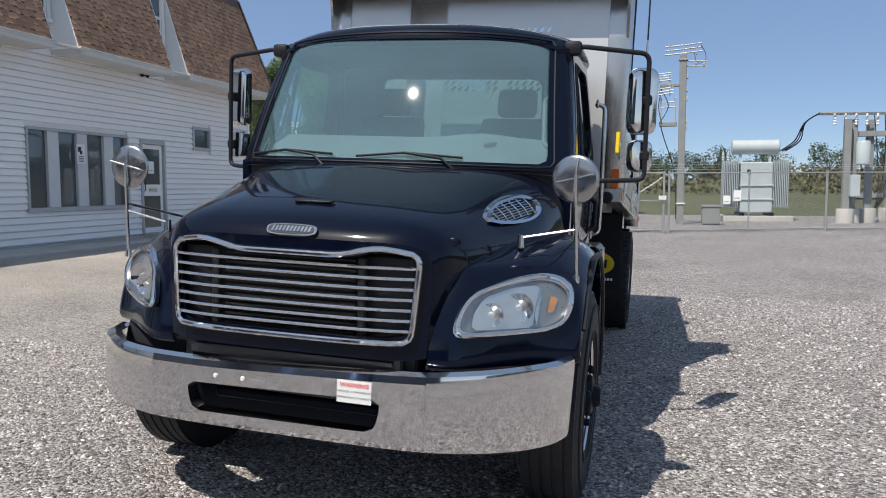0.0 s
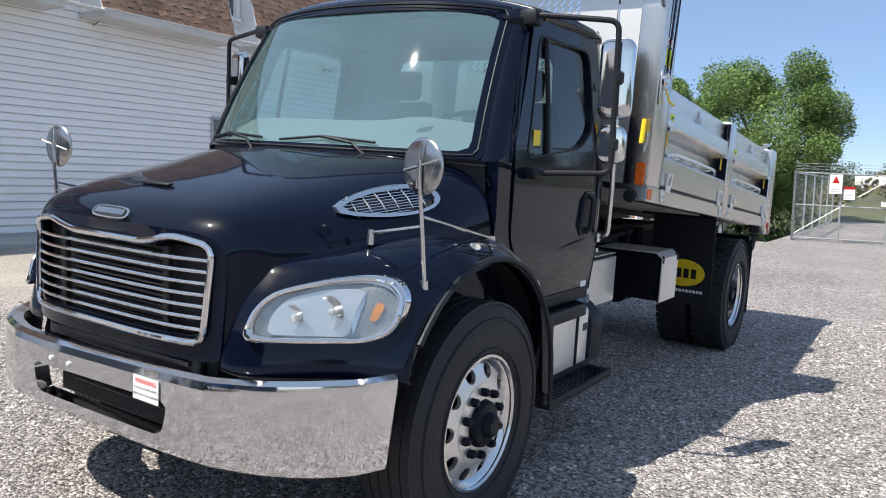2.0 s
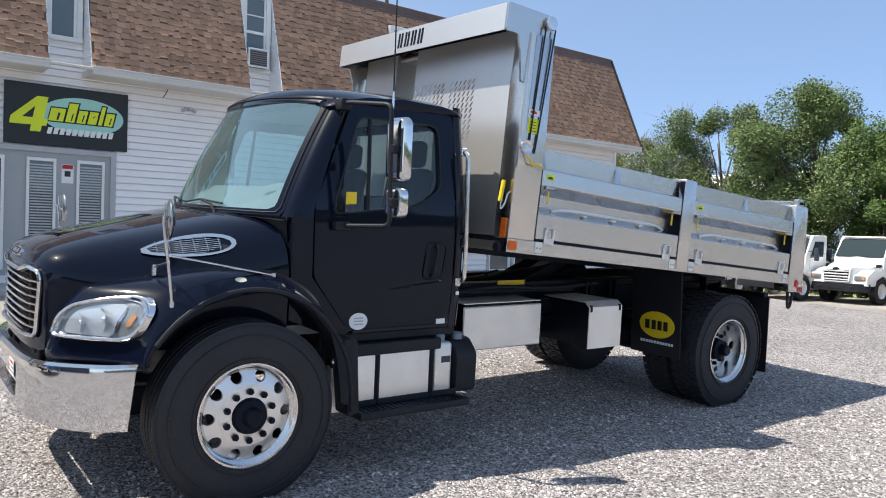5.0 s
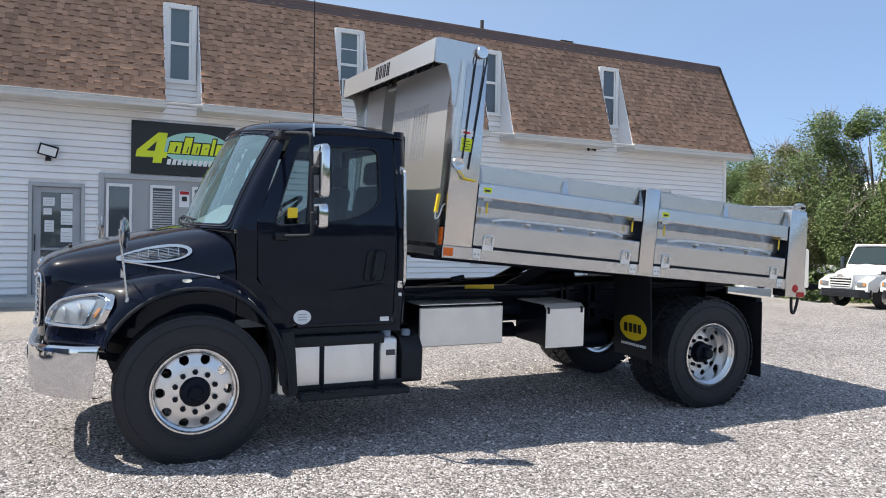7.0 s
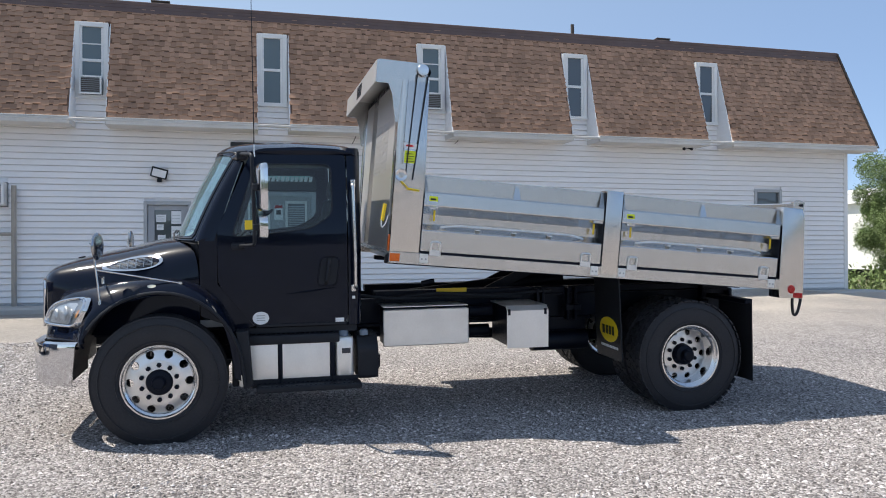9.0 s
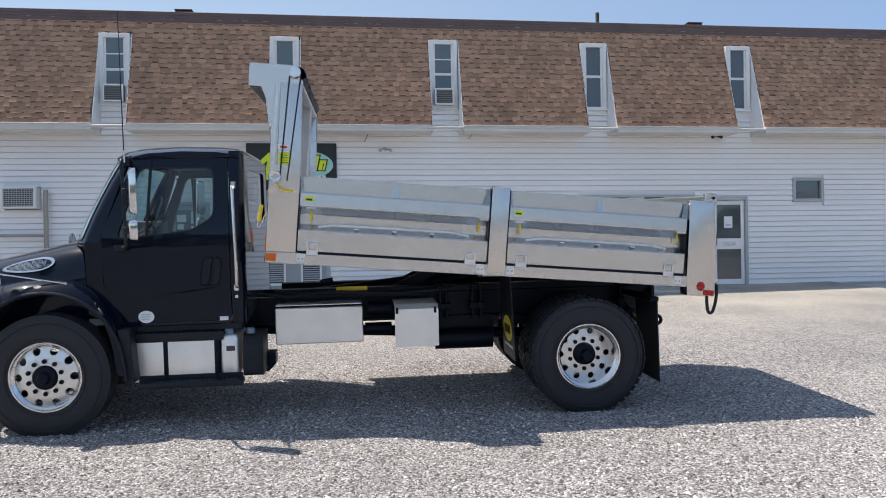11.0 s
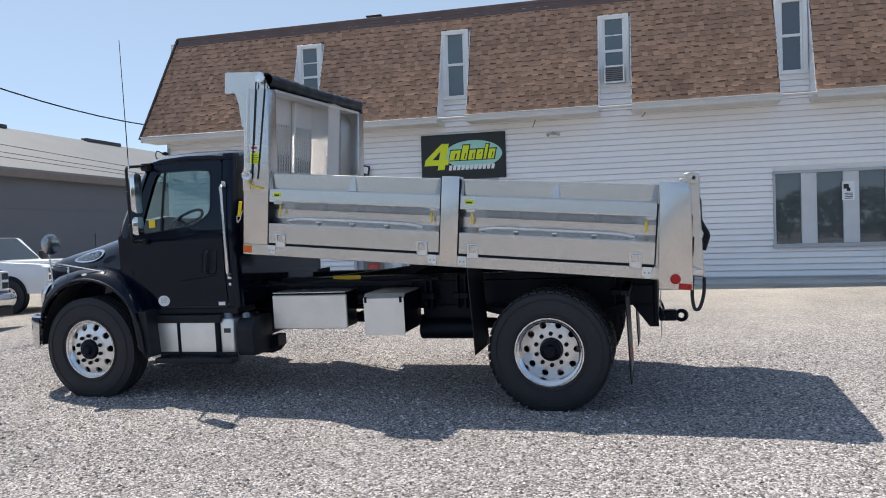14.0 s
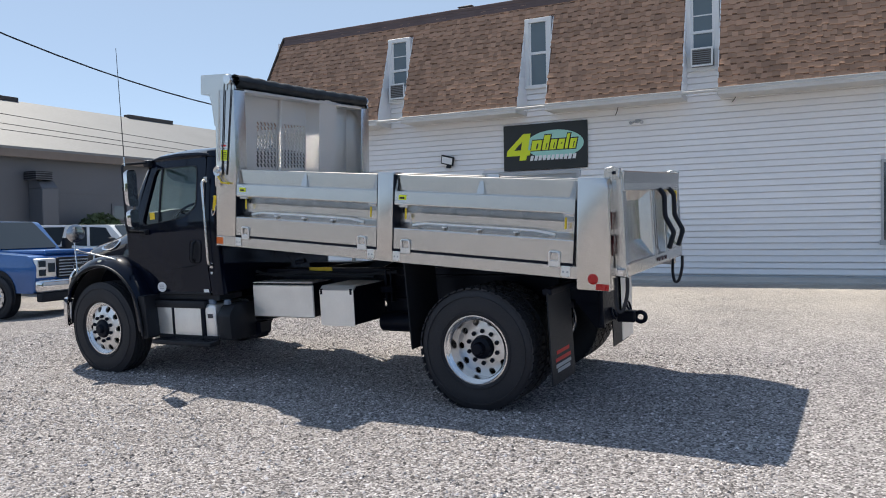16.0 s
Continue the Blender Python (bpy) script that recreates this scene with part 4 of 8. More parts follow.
# -- wheels --
def tyre_profile(half, r, rim):
    return [(rim, -half * 0.72), (rim + 0.03, -half * 0.93), (rim + 0.10, -half), (r - 0.08, -half * 0.97), (r - 0.025, -half * 0.90), (r - 0.004, -half * 0.80), (r, -half * 0.5), (r, half * 0.5), (r - 0.004, half * 0.80), (r - 0.025, half * 0.90), (r - 0.08, half * 0.97), (rim + 0.10, half), (rim + 0.03, half * 0.93), (rim, half * 0.72)]


def disc_with_holes(r_in, r_out, holes, r_hole, ring_r, x_of, depth=0.02):
    """A wheel disc: sectors, each with a round opening whose wall goes inwards."""
    bm = bmesh.new()
    h, m, layers = math.pi / holes, 32, 4
    for k in range(holes):
        a0 = 2 * math.pi * k / holes
        box_ = [(-h, r_in), (h, r_in), (h, r_out), (-h, r_out), (-h, r_in)]
        rows_ = []
        for i in range(m):
            (p0, q0), (p1, q1) = box_[i // 8], box_[i // 8 + 1]
            f = (i % 8) / 8
            po, qo = p0 + (p1 - p0) * f, q0 + (q1 - q0) * f
            t = radians(225 + 360 * i / m)
            pi_, qi = r_hole / ring_r * math.cos(t), ring_r + r_hole * math.sin(t)
            line = []
            for n in range(layers + 2):
                g = min(1, n / layers)
                p, q = po + (pi_ - po) * g, qo + (qi - qo) * g
                line.append(bm.verts.new((x_of(q) - (depth if n > layers else 0), q * math.cos(a0 + p), q * math.sin(a0 + p))))
            rows_.append(line)
        for i in range(m):
            a, b = rows_[i], rows_[(i + 1) % m]
            for n in range(layers + 1):
                bm.faces.new((a[n], b[n], b[n + 1], a[n + 1]))
    bmesh.ops.remove_doubles(bm, verts=bm.verts[:], dist=2e-4)
    bmesh.ops.recalc_face_normals(bm, faces=bm.faces[:])
    return bm


def build_wheel(rear):
    w = part("wheel", moved(revolve(tyre_profile(0.145, 0.525, 0.285), "x", 64), pose(0, 0, 0)), RUBBER, None, "black tyre on a polished aluminium wheel")
    w.name = "wheel"
    tread = []
    if rear:
        n = 44
        for k in range(n):
            for x0, x1, ph in ((-0.135, -0.06, 0), (-0.05, 0.0, 0.5), (0.005, 0.055, 0), (0.065, 0.135, 0.5)):
                b = box(x0, x1, -0.028, 0.028, 0.522, 0.534)
                tread.append(moved(b, Euler((2 * math.pi * (k + ph) / n, 0, 0)).to_matrix().to_4x4()))
        part("tread", join(*tread), RUBBER, w, angle=0)
    else:
        for x in (-0.10, -0.055, 0.0, 0.055, 0.10):
            tread.append(revolve([(0.520, x - 0.021), (0.532, x - 0.019), (0.532, x + 0.019), (0.520, x + 0.021)], "x", 64))
        part("tread", join(*tread), RUBBER, w)
    for rr in (0.33, 0.462):
        part("sidewall_rib", revolve([(rr - 0.006, 0.139), (rr - 0.003, 0.1462), (rr + 0.003, 0.1462), (rr + 0.006, 0.139)], "x", 64), RUBBER, w)
    rim = part("rim", revolve([(0.262, -0.10), (0.275, -0.104), (0.300, -0.110), (0.300, -0.116), (0.285, -0.12)][::-1] + [(0.262, -0.09), (0.255, 0.09), (0.268, 0.105), (0.284, 0.113), (0.301, 0.121), (0.301, 0.127), (0.289, 0.128), (0.280, 0.118)], "x", 64), STEEL_BRIGHT, w)
    face = 0.085 if not rear else -0.055

    def x_of(q):
        return face + (0.035 * math.cos(min(1, max(0, (q - 0.13) / 0.13)) * math.pi / 2) if not rear else 0.02 * math.cos(min(1, max(0, (q - 0.13) / 0.13)) * math.pi / 2))
    part("disc", disc_with_holes(0.170, 0.270, 10, 0.029 if rear else 0.033, 0.220 if rear else 0.228, x_of), WHEEL_ALU, w, "polished disc with ten round openings")
    part("nut_ring", revolve([(0.10, x_of(0.13) - 0.02), (0.10, x_of(0.13) + 0.006), (0.176, x_of(0.176) + 0.003), (0.178, x_of(0.176) - 0.02)], "x", 64), WHEEL_ALU, w)
    hx = x_of(0.13)
    cap_out = 0.075 if not rear else 0.15
    part("hub", revolve([(0.0, hx + cap_out), (0.04, hx + cap_out), (0.052, hx + cap_out - 0.012), (0.058, hx + cap_out * 0.55), (0.092, hx + cap_out * 0.45), (0.100, hx + 0.025), (0.108, hx - 0.004)], "x", 40), BLACK_STEEL, w, "black hub cap")
    for k in range(10):
        a = 2 * math.pi * (k + 0.5) / 10
        nut = tube([(hx, 0.140 * math.cos(a), 0.140 * math.sin(a)), (hx + 0.022, 0.140 * math.cos(a), 0.140 * math.sin(a)), (hx + 0.034, 0.140 * math.cos(a), 0.140 * math.sin(a))], [0.020, 0.020, 0.013], 6)
        part("wheel_nut", nut, BLACK_STEEL, w, angle=20)
    dark = part("brake_drum", revolve([(0.0, hx - 0.05), (0.19, hx - 0.05), (0.20, hx - 0.14)], "x", 32), BLACK_STEEL, w)
    return w


def place(master, m):
    """A copy of a part with its sub-parts under the truck."""
    made = copy_thing(master, m)
    made.parent = truck
    return made


fw = build_wheel(False)
fw.parent = truck
fw.matrix_basis = pose(1.045, 0, 0.52)
place(fw, pose(-1.045, 0, 0.52, 0, 0, 180))
rw = build_wheel(True)
rw.parent = truck
rw.matrix_basis = pose(1.035, 4.75, 0.497)
place(rw, pose(0.715, 4.75, 0.497, 40, 0, 0))
place(rw, pose(-1.035, 4.75, 0.497, 0, 0, 180))
place(rw, pose(-0.715, 4.75, 0.497, 30, 0, 180))

# -- hood and fenders --
HOOD_W = [(-1.015, 0.625), (-0.99, 0.652), (-0.90, 0.69), (-0.70, 0.745), (-0.48, 0.808), (-0.2, 0.888), (0.0, 0.938), (0.30, 0.988)]
HOOD_T = [(-1.015, 1.340), (-1.0, 1.366), (-0.96, 1.402), (-0.9, 1.432), (-0.8, 1.462), (-0.6, 1.512), (-0.2, 1.588), (0.1, 1.635), (0.32, 1.652)]
HOOD_N = [(-1.015, 9.0), (-0.85, 6.0), (-0.5, 4.6), (0.0, 5.0), (0.3, 6.5)]


def hood_point(y, a):
    """The hood's skin: a runs from 0 at the ridge to 1 at the foot of the side."""
    w, zt, zb = ease(HOOD_W, y), ease(HOOD_T, y), 0.86
    ang = a * math.pi / 2
    n = 2 / ease(HOOD_N, y)
    x = w * math.sin(ang) ** n
    z = zb + (zt - zb) * max(0.0, math.cos(ang)) ** n
    f = min(1, max(0, (y + 1.0) / 0.25))
    crown = 0.020 * math.exp(-(x / 0.42) ** 2) * f * (1 - 0.6 * min(1, max(0, (y + 1.0) / 1.3)))
    lean = 0.03 * max(0, (1.30 - z) / 0.44)
    bow = -0.27 * (1 - (x / w) ** 2) * min(1, max(0, (y + 0.6) / 0.9)) ** 1.6 + 0.075 * (x / 0.625) ** 4 * (1 - f)
    return Vector((x - lean, y + bow, z + crown))


hy = [-1.015, -1.010, -1.0, -0.985, -0.96, -0.925, -0.88, -0.8, -0.7, -0.55, -0.4, -0.25, -0.1, 0.0, 0.1, 0.2, 0.26, 0.305]
na = 44


def hood_full(i, j):
    a = j / na * 2 - 1
    e = abs(a) ** 0.8
    p = hood_point(hy[i], e)
    return (p.x if a >= 0 else -p.x, p.y, p.z)


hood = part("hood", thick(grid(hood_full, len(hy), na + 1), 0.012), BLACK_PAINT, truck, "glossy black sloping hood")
nose_out = [(hood_point(-1.015, abs(k / 30 - 1) ** 0.8).x * (1 if k > 30 else -1), hood_point(-1.015, abs(k / 30 - 1) ** 0.8).z) for k in range(61)]
part("nose_panel", ring(nose_out, corners([(-0.51, 0.95), (0.51, 0.95), (0.545, 1.285), (0.40, 1.30), (0.24, 1.262), (-0.24, 1.262), (-0.40, 1.30), (-0.545, 1.285)], 0.035), (0, 1.1),
     lambda p, q: (p, -1.015 + 0.075 * (p / 0.625) ** 4, q), 120, 4, 0.03, (0, 1, 0)), BLACK_PAINT, hood)
part("hood_vent_scoop", moved(prism([(-0.085, -0.012), (0.085, -0.012), (0.098, 0.014), (-0.098, 0.014)], "z", -0.006, 0.006, 0.004), pose(0.01, -0.80, 1.483, 16)), BLACK_PLASTIC, hood)
YF = lambda x: ease([(0.58, -0.955), (0.66, -0.955), (0.72, -0.94), (0.80, -0.885), (0.90, -0.795), (1.0, -0.705), (1.08, -0.645), (1.16, -0.60), (1.2, -0.58)], x)
NOSE = [(0.822, 0.02), (0.855, 0.002), (0.95, 0.022), (1.08, 0.06), (1.17, 0.11), (1.24, 0.185)]
TOPZ = [(-0.40, 1.292), (-0.25, 1.325), (-0.1, 1.34), (0.1, 1.338), (0.25, 1.305), (0.38, 1.235), (0.49, 1.12), (0.57, 0.96), (0.63, 0.78), (0.68, 0.55)]
FX = [0.60, 0.66, 0.74, 0.86, 0.97, 1.06, 1.12, 1.155, 1.172]


def fender_row(k):
    """Runs over the fender from the foot of the nose to the rear foot: row k at every width."""
    out = []
    for x in FX:
        edge = max(0, (x - 0.98) / 0.19)
        drop = 0.11 * edge ** 2.4
        if k < len(NOSE):
            z, dy = NOSE[k]
            out.append((x, YF(x) + dy, z - drop * max(0, (z - 0.95) / 0.3)))
        else:
            y, z = TOPZ[k - len(NOSE)]
            f = min(1, (k - len(NOSE)) / 2)
            yy = y + (1 - f) * (YF(x) - YF(0.97)) * 0.75
            steep = max(0, (k - len(NOSE) - 5) / 4)
            inner = -0.10 * max(0, (0.80 - x) / 0.2) ** 1.5
            out.append((x, yy - drop * 0.8 * steep, z - drop * (1 - 0.75 * steep) + inner))
    return out


def arch_point(k):
    n = len(NOSE) + len(TOPZ)
    if k < 3:
        return (YF(1.17) + NOSE[k][1] + 0.01, min(0.86, NOSE[k][0]))
    t = (k - 3) / (n - 4)
    a = math.pi * (0.83 - 0.86 * t)
    return (0.645 * math.cos(a) - 0.005, 0.56 + 0.675 * math.sin(a) if a > 0 else 0.56 + 0.645 * a)


rowsf = [fender_row(k) for k in range(len(NOSE) + len(TOPZ))]
for k, row in enumerate(rowsf):
    y, z = arch_point(k)
    z = min(z, row[-1][2] - 0.002)
    row += [(1.178, row[-1][1] * 0.5 + y * 0.5, row[-1][2] * 0.5 + z * 0.5), (1.182, y, z), (1.176, y * 0.99, z - 0.006), (1.150, y * 0.985, z - 0.004)]


def fender_mesh():
    # refine along the run by smooth interpolation
    fine = []
    cols = len(rowsf[0])
    runs_ = [smoothed([r[c] for r in rowsf], 4) for c in range(cols)]
    return grid(lambda i, j: runs_[j][i], len(runs_[0]), cols)


for s in (-1, 1):
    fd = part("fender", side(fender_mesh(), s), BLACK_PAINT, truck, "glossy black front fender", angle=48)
    flare = [Vector((1.183, 0.652 * math.cos(a), 0.56 + 0.682 * math.sin(a))) for a in [math.pi * (0.80 - 0.78 * t / 20) for t in range(21)]]
    part("arch_lip", side(tube(flare + [Vector((1.18, 0.665, 0.46))], 0.014, 8), s), BLACK_PLASTIC, fd)
    part("rear_splash_panel", side(prism([(0.60, 0.90), (0.70, 0.90), (0.73, 0.44), (0.655, 0.42)], "x", 0.70, 1.16, 0.006), s), BLACK_PLASTIC, fd)
    part("side_marker", side(moved(revolve([(0, 0.012), (0.02, 0.010), (0.028, 0.0)], "x", 20), pose(1.112, -0.05, 1.285, 0, -38, 0) @ Matrix.Diagonal((1, 1.5, 0.8, 1))), s), material("clear_marker", (0.75, 0.72, 0.6), 0.2) if s > 0 else WHITE, fd)

    # headlight
    def nose_y(x, z):
        return YF(x) + lerp(NOSE, z)
    hl_out = corners([(0.695, 0.966), (0.88, 0.963), (1.04, 0.968), (1.112, 1.0), (1.142, 1.07), (1.135, 1.145), (1.085, 1.193), (1.008, 1.211), (0.915, 1.199), (0.828, 1.173), (0.748, 1.138), (0.71, 1.065)], 0.05)
    hl_in = [(0.928 + (p - 0.928) * 0.89, 1.072 + (q - 1.072) * 0.80) for p, q in hl_out]
    hc = (0.93, 1.07)
    hl = part("headlight", side(patch(hl_in, hc, lambda p, q: (p, nose_y(p, q) - 0.010 + 0.010 * math.cos((p - 0.95) * 40) * 0.5, q)), s), LAMP_BOWL, truck, "clear headlight in a chrome surround")
    part("surround", side(ring(hl_out, hl_in, hc, lambda p, q: (p, nose_y(p, q) - 0.030, q), 72, 3, 0.03, (0, 1, 0)), s), CHROME, hl)
    part("rim_bead", side(loop_tube([((a + c) / 2, nose_y((a + c) / 2, (b + d) / 2) - 0.032, (b + d) / 2) for (a, b), (c, d) in zip(resample(hl_out, hc, 72), resample(hl_in, hc, 72))], 0.0115, 8), s), CHROME, hl)
    part("inner_step", side(patch(corners([(0.765, 0.992), (0.985, 0.988), (1.0, 1.160), (0.90, 1.155), (0.80, 1.12), (0.768, 1.06)], 0.02), (0.89, 1.07), lambda p, q: (p, nose_y(p, q) - 0.016, q), 40, 3), s), WHEEL_ALU, hl)
    part("lens", side(patch([(0.93 + (p - 0.93) * 1.01, 1.07 + (q - 1.07) * 1.01) for p, q in hl_in], hc, lambda p, q: (p, nose_y(p, q) - 0.028 - 0.012 * (1 - ((p - 0.95) / 0.2) ** 2), q)), s), LENS, hl)
    for cx, cz, r in ((0.835, 1.052, 0.050), (0.930, 1.075, 0.062)):
        part("reflector", side(moved(revolve([(0.0, 0.012), (r * 0.3, 0.004), (r * 0.7, -0.004), (r, -0.014)], "y", 24), pose(cx, nose_y(cx, cz) - 0.013, cz)), s), CHROME, hl)
        part("bulb", side(moved(revolve([(0.0, -0.02), (0.012, -0.014), (0.014, 0.006)], "y", 14), pose(cx, nose_y(cx, cz) - 0.013, cz)), s), ALU_SATIN, hl)
    part("indicator", side(patch(corners([(1.036, 1.045), (1.062, 1.05), (1.074, 1.105), (1.044, 1.118)], 0.012), (1.054, 1.08), lambda p, q: (p, nose_y(p, q) - 0.022, q), 24, 2), s), AMBER_LENS, hl, "amber indicator reflector")
    part("divider", side(patch(corners([(0.985, 0.995), (1.0, 0.995), (1.015, 1.155), (1.0, 1.155)], 0.004), (1.0, 1.075), lambda p, q: (p, nose_y(p, q) - 0.021, q), 20, 2), s), CHROME, hl)

    # side vent on the hood
    def vent_lift(p, q):
        lo, hi = 0.0, 1.0
        for _ in range(30):
            m = (lo + hi) / 2
            lo, hi = (m, hi) if hood_point(p, m).z > q else (lo, m)
        return Vector((hood_point(p, lo).x + 0.006, p, q))
    v_out = [(-0.245 + 0.258 * math.cos(t), 1.456 + 0.056 * math.sin(t) * (1.0 + 0.35 * math.cos(t)) + 0.13 * 0.258 * math.cos(t)) for t in [2 * math.pi * k / 48 for k in range(48)]]
    v_in = [(-0.24 + (p + 0.245) * 0.87, 1.456 + (q - 1.456) * 0.76) for p, q in v_out]
    vc = (-0.245, 1.456)
    vent = part("hood_vent", side(patch(v_in, vc, lambda p, q: vent_lift(p, q) + Vector((0.001, 0, 0))), s), BLACK_PLASTIC, truck, "chrome-edged oval side vent")
    part("surround", side(ring(v_out, v_in, vc, lambda p, q: vent_lift(p, q) + Vector((0.016, 0, 0)), 72, 3, 0.02, (-1, 0, 0)), s), CHROME, vent)
    for k in range(9):
        q0 = 1.414 + 0.0102 * k
        run = [(p, q0 + 0.13 * (p + 0.245)) for p in [-0.45 + 0.042 * i for i in range(11)]]
        run = [pq for pq in run if ((pq[0] + 0.245) / 0.215) ** 2 + ((pq[1] - 1.456 - 0.13 * (pq[0] + 0.245)) / 0.05) ** 2 < 0.95]
        if len(run) > 1:
            part("slat", side(tube([vent_lift(*pq) + Vector((0.010, 0, 0)) for pq in run], 0.0024, 5), s), CHROME, vent)
    for k in range(6):
        p0 = -0.41 + 0.066 * k
        part("bar", side(tube([vent_lift(p0, 1.456 + 0.13 * (p0 + 0.245) + d) + Vector((0.011, 0, 0)) for d in (-0.038, 0, 0.038)], 0.003, 5), s), CHROME, vent)

    # fender mirror on its stalk
    fm = part("fender_mirror", side(moved(revolve([(0.0, -0.016), (0.05, -0.014), (0.085, -0.010), (0.094, -0.005), (0.097, 0.0), (0.092, 0.008), (0.075, 0.017), (0.05, 0.024), (0.025, 0.028), (0.0, 0.029)], "y", 36), pose(1.105, -0.452, 1.618, 0, 0, -12 if s > 0 else -2) @ Matrix.Diagonal((1.12, 1, 1.12, 1))), s), MIRROR_BACK, truck, "round chrome fender mirror on a tripod")
    part("stalk", side(tube([(1.108, -0.482, 1.64), (1.108, -0.482, 1.60), (1.120, -0.458, 1.38), (1.129, -0.437, 1.175)], 0.0085, 10), s), STEEL_BRIGHT, fm)
    if s < 0:
        fm.matrix_basis = pose(-0.03, -0.10, -0.02)
    part("cross_bar", side(tube([(1.02, -0.455, 1.60), (1.108, -0.474, 1.622), (1.19, -0.492, 1.644)], 0.005, 8), s), STEEL_BRIGHT, fm)
    part("cross_bar", side(tube([(1.098, -0.476, 1.536), (1.106, -0.480, 1.622), (1.114, -0.476, 1.708)], 0.004, 8), s), STEEL_BRIGHT, fm)
    part("arm", side(tube([(1.122, -0.455, 1.395), (0.875, -0.458, 1.345)], 0.007, 10), s), STEEL_BRIGHT, fm)
    part("arm", side(tube([(1.122, -0.458, 1.43), (1.07, 0.17, 1.305)], 0.007, 10), s), STEEL_BRIGHT, fm)
    for fx, fy, fz, fh in ((1.129, -0.437, 1.175, 0.02), (0.875, -0.458, 1.345, 0.045), (1.07, 0.165, 1.305, 0.05)):
        part("foot", side(moved(revolve([(0.0, 0.016), (0.014, 0.014), (0.017, -fh)], "z", 14), pose(fx, fy, fz)), s), STEEL_BRIGHT, fm)

# -- grille --
RADIATOR_GREY = material("dusty_radiator_grey", (0.035, 0.035, 0.036), 0.5, 0.4)
g_out = corners([(-0.55, 0.922), (0.55, 0.922), (0.578, 1.305), (0.40, 1.33), (0.235, 1.292), (-0.235, 1.292), (-0.40, 1.33), (-0.578, 1.305)], 0.06)
g_in = corners([(-0.530, 0.941), (0.530, 0.941), (0.557, 1.283), (0.393, 1.306), (0.235, 1.270), (-0.235, 1.270), (-0.393, 1.306), (-0.557, 1.283)], 0.045)
GY = lambda p, q: -1.034 + 0.02 * max(0, q - 0.90) + 0.07 * (p / 0.6) ** 4
grille = part("grille", loop_tube([(p, GY(p, q) - 0.002, q) for p, q in resample([((a + c) / 2, (b + d) / 2) for (a, b), (c, d) in zip(g_out, g_in)], (0, 1.1), 160)], 0.0135, 10), CHROME, truck, "chrome grille with seven horizontal bars")
for k in range(7):
    z = 0.982 + 0.0425 * k
    w = 0.525 + 0.026 * (z - 0.93) / 0.35
    bar = smoothed([(x, GY(x, z) + 0.006, z) for x in (-w, -0.36, 0, 0.36, w)], 6)
    bm = tube(bar, 0.0105, 8)
    bmesh.ops.scale(bm, vec=(1, 1, 0.8), space=Matrix.Translation((0, 0, -z)), verts=bm.verts)
    part("bar", bm, CHROME, grille)
for x in (-0.38, 0.30):
    part("upright", box(x, x + 0.035, -0.985, -0.955, 0.94, 1.27, 0.005), RADIATOR_GREY, grille)
for k in range(16):
    part("fin", box(-0.33, 0.28, -0.955, -0.943, 0.94 + k * 0.0205, 0.948 + k * 0.0205), RADIATOR_GREY, grille)
bd = [(0.115 * math.copysign(abs(math.cos(t)) ** 0.6, math.cos(t)), 0.028 * math.copysign(abs(math.sin(t)) ** 0.6, math.sin(t))) for t in [2 * math.pi * k / 40 for k in range(40)]]
BADGE = pose(0.012, -1.004, 1.368, 55, 0, 0)
badge = part("badge", moved(prism(bd, "z", -0.012, 0.010, 0.003), BADGE), CHROME, truck, "chrome oval badge on the nose")
part("field", moved(prism([(p * 0.90, q * 0.78) for p, q in bd], "z", 0.010, 0.012), BADGE), BLACK_PLASTIC, badge)
for k in range(11):
    part("letter_bar", moved(prism([(-0.088 + k * 0.0165, -0.012), (-0.077 + k * 0.0165, -0.012), (-0.072 + k * 0.0165, 0.013), (-0.083 + k * 0.0165, 0.013)], "z", 0.012, 0.0145), BADGE), CHROME, badge)

# -- chrome bumper --
BP = [(0.0, -1.075), (0.35, -1.073), (0.60, -1.056), (0.68, -1.04), (0.86, -0.975), (1.02, -0.865), (1.12, -0.75), (1.165, -0.62)]
BY = lambda x: ease(BP, abs(x))
sec = [(-0.075, 0.795), (-0.03, 0.805), (-0.006, 0.792), (0.0, 0.765), (0.0, 0.53), (-0.008, 0.512), (-0.045, 0.505)]


def bumper_pt(x, n, z):
    d = 0.01
    t = Vector((2 * d, BY(min(1.165, abs(x) + d)) - BY(max(0, abs(x) - d)), 0)).normalized() if abs(x) > 0.02 else Vector((1, 0, 0))
    nx, ny = t.y, -t.x
    return (math.copysign(1, x) * (abs(x) + nx * n * 1.0), BY(x) + ny * n, z)


mid = ring([(-0.63 + 1.26 * k / 20, 0.765) for k in range(21)] + [(0.63, 0.765 - 0.235 * k / 6) for k in range(1, 6)] + [(0.63 - 1.26 * k / 20, 0.53) for k in range(21)] + [(-0.63, 0.53 + 0.235 * k / 6) for k in range(1, 6)],
           corners([(-0.42, 0.570), (0.42, 0.570), (0.45, 0.695), (-0.45, 0.695)], 0.04), (0, 0.63), lambda p, q: (p, BY(p), q), 120, 4, 0.0)
lips = []
for lip in (sec[:4], sec[4:]):
    lips.append(grid(lambda i, j: bumper_pt(-0.63 + 1.26 * i / 24, *lip[j]), 25, len(lip)))
lipin = corners([(-0.42, 0.570), (0.42, 0.570), (0.45, 0.695), (-0.45, 0.695)], 0.04)
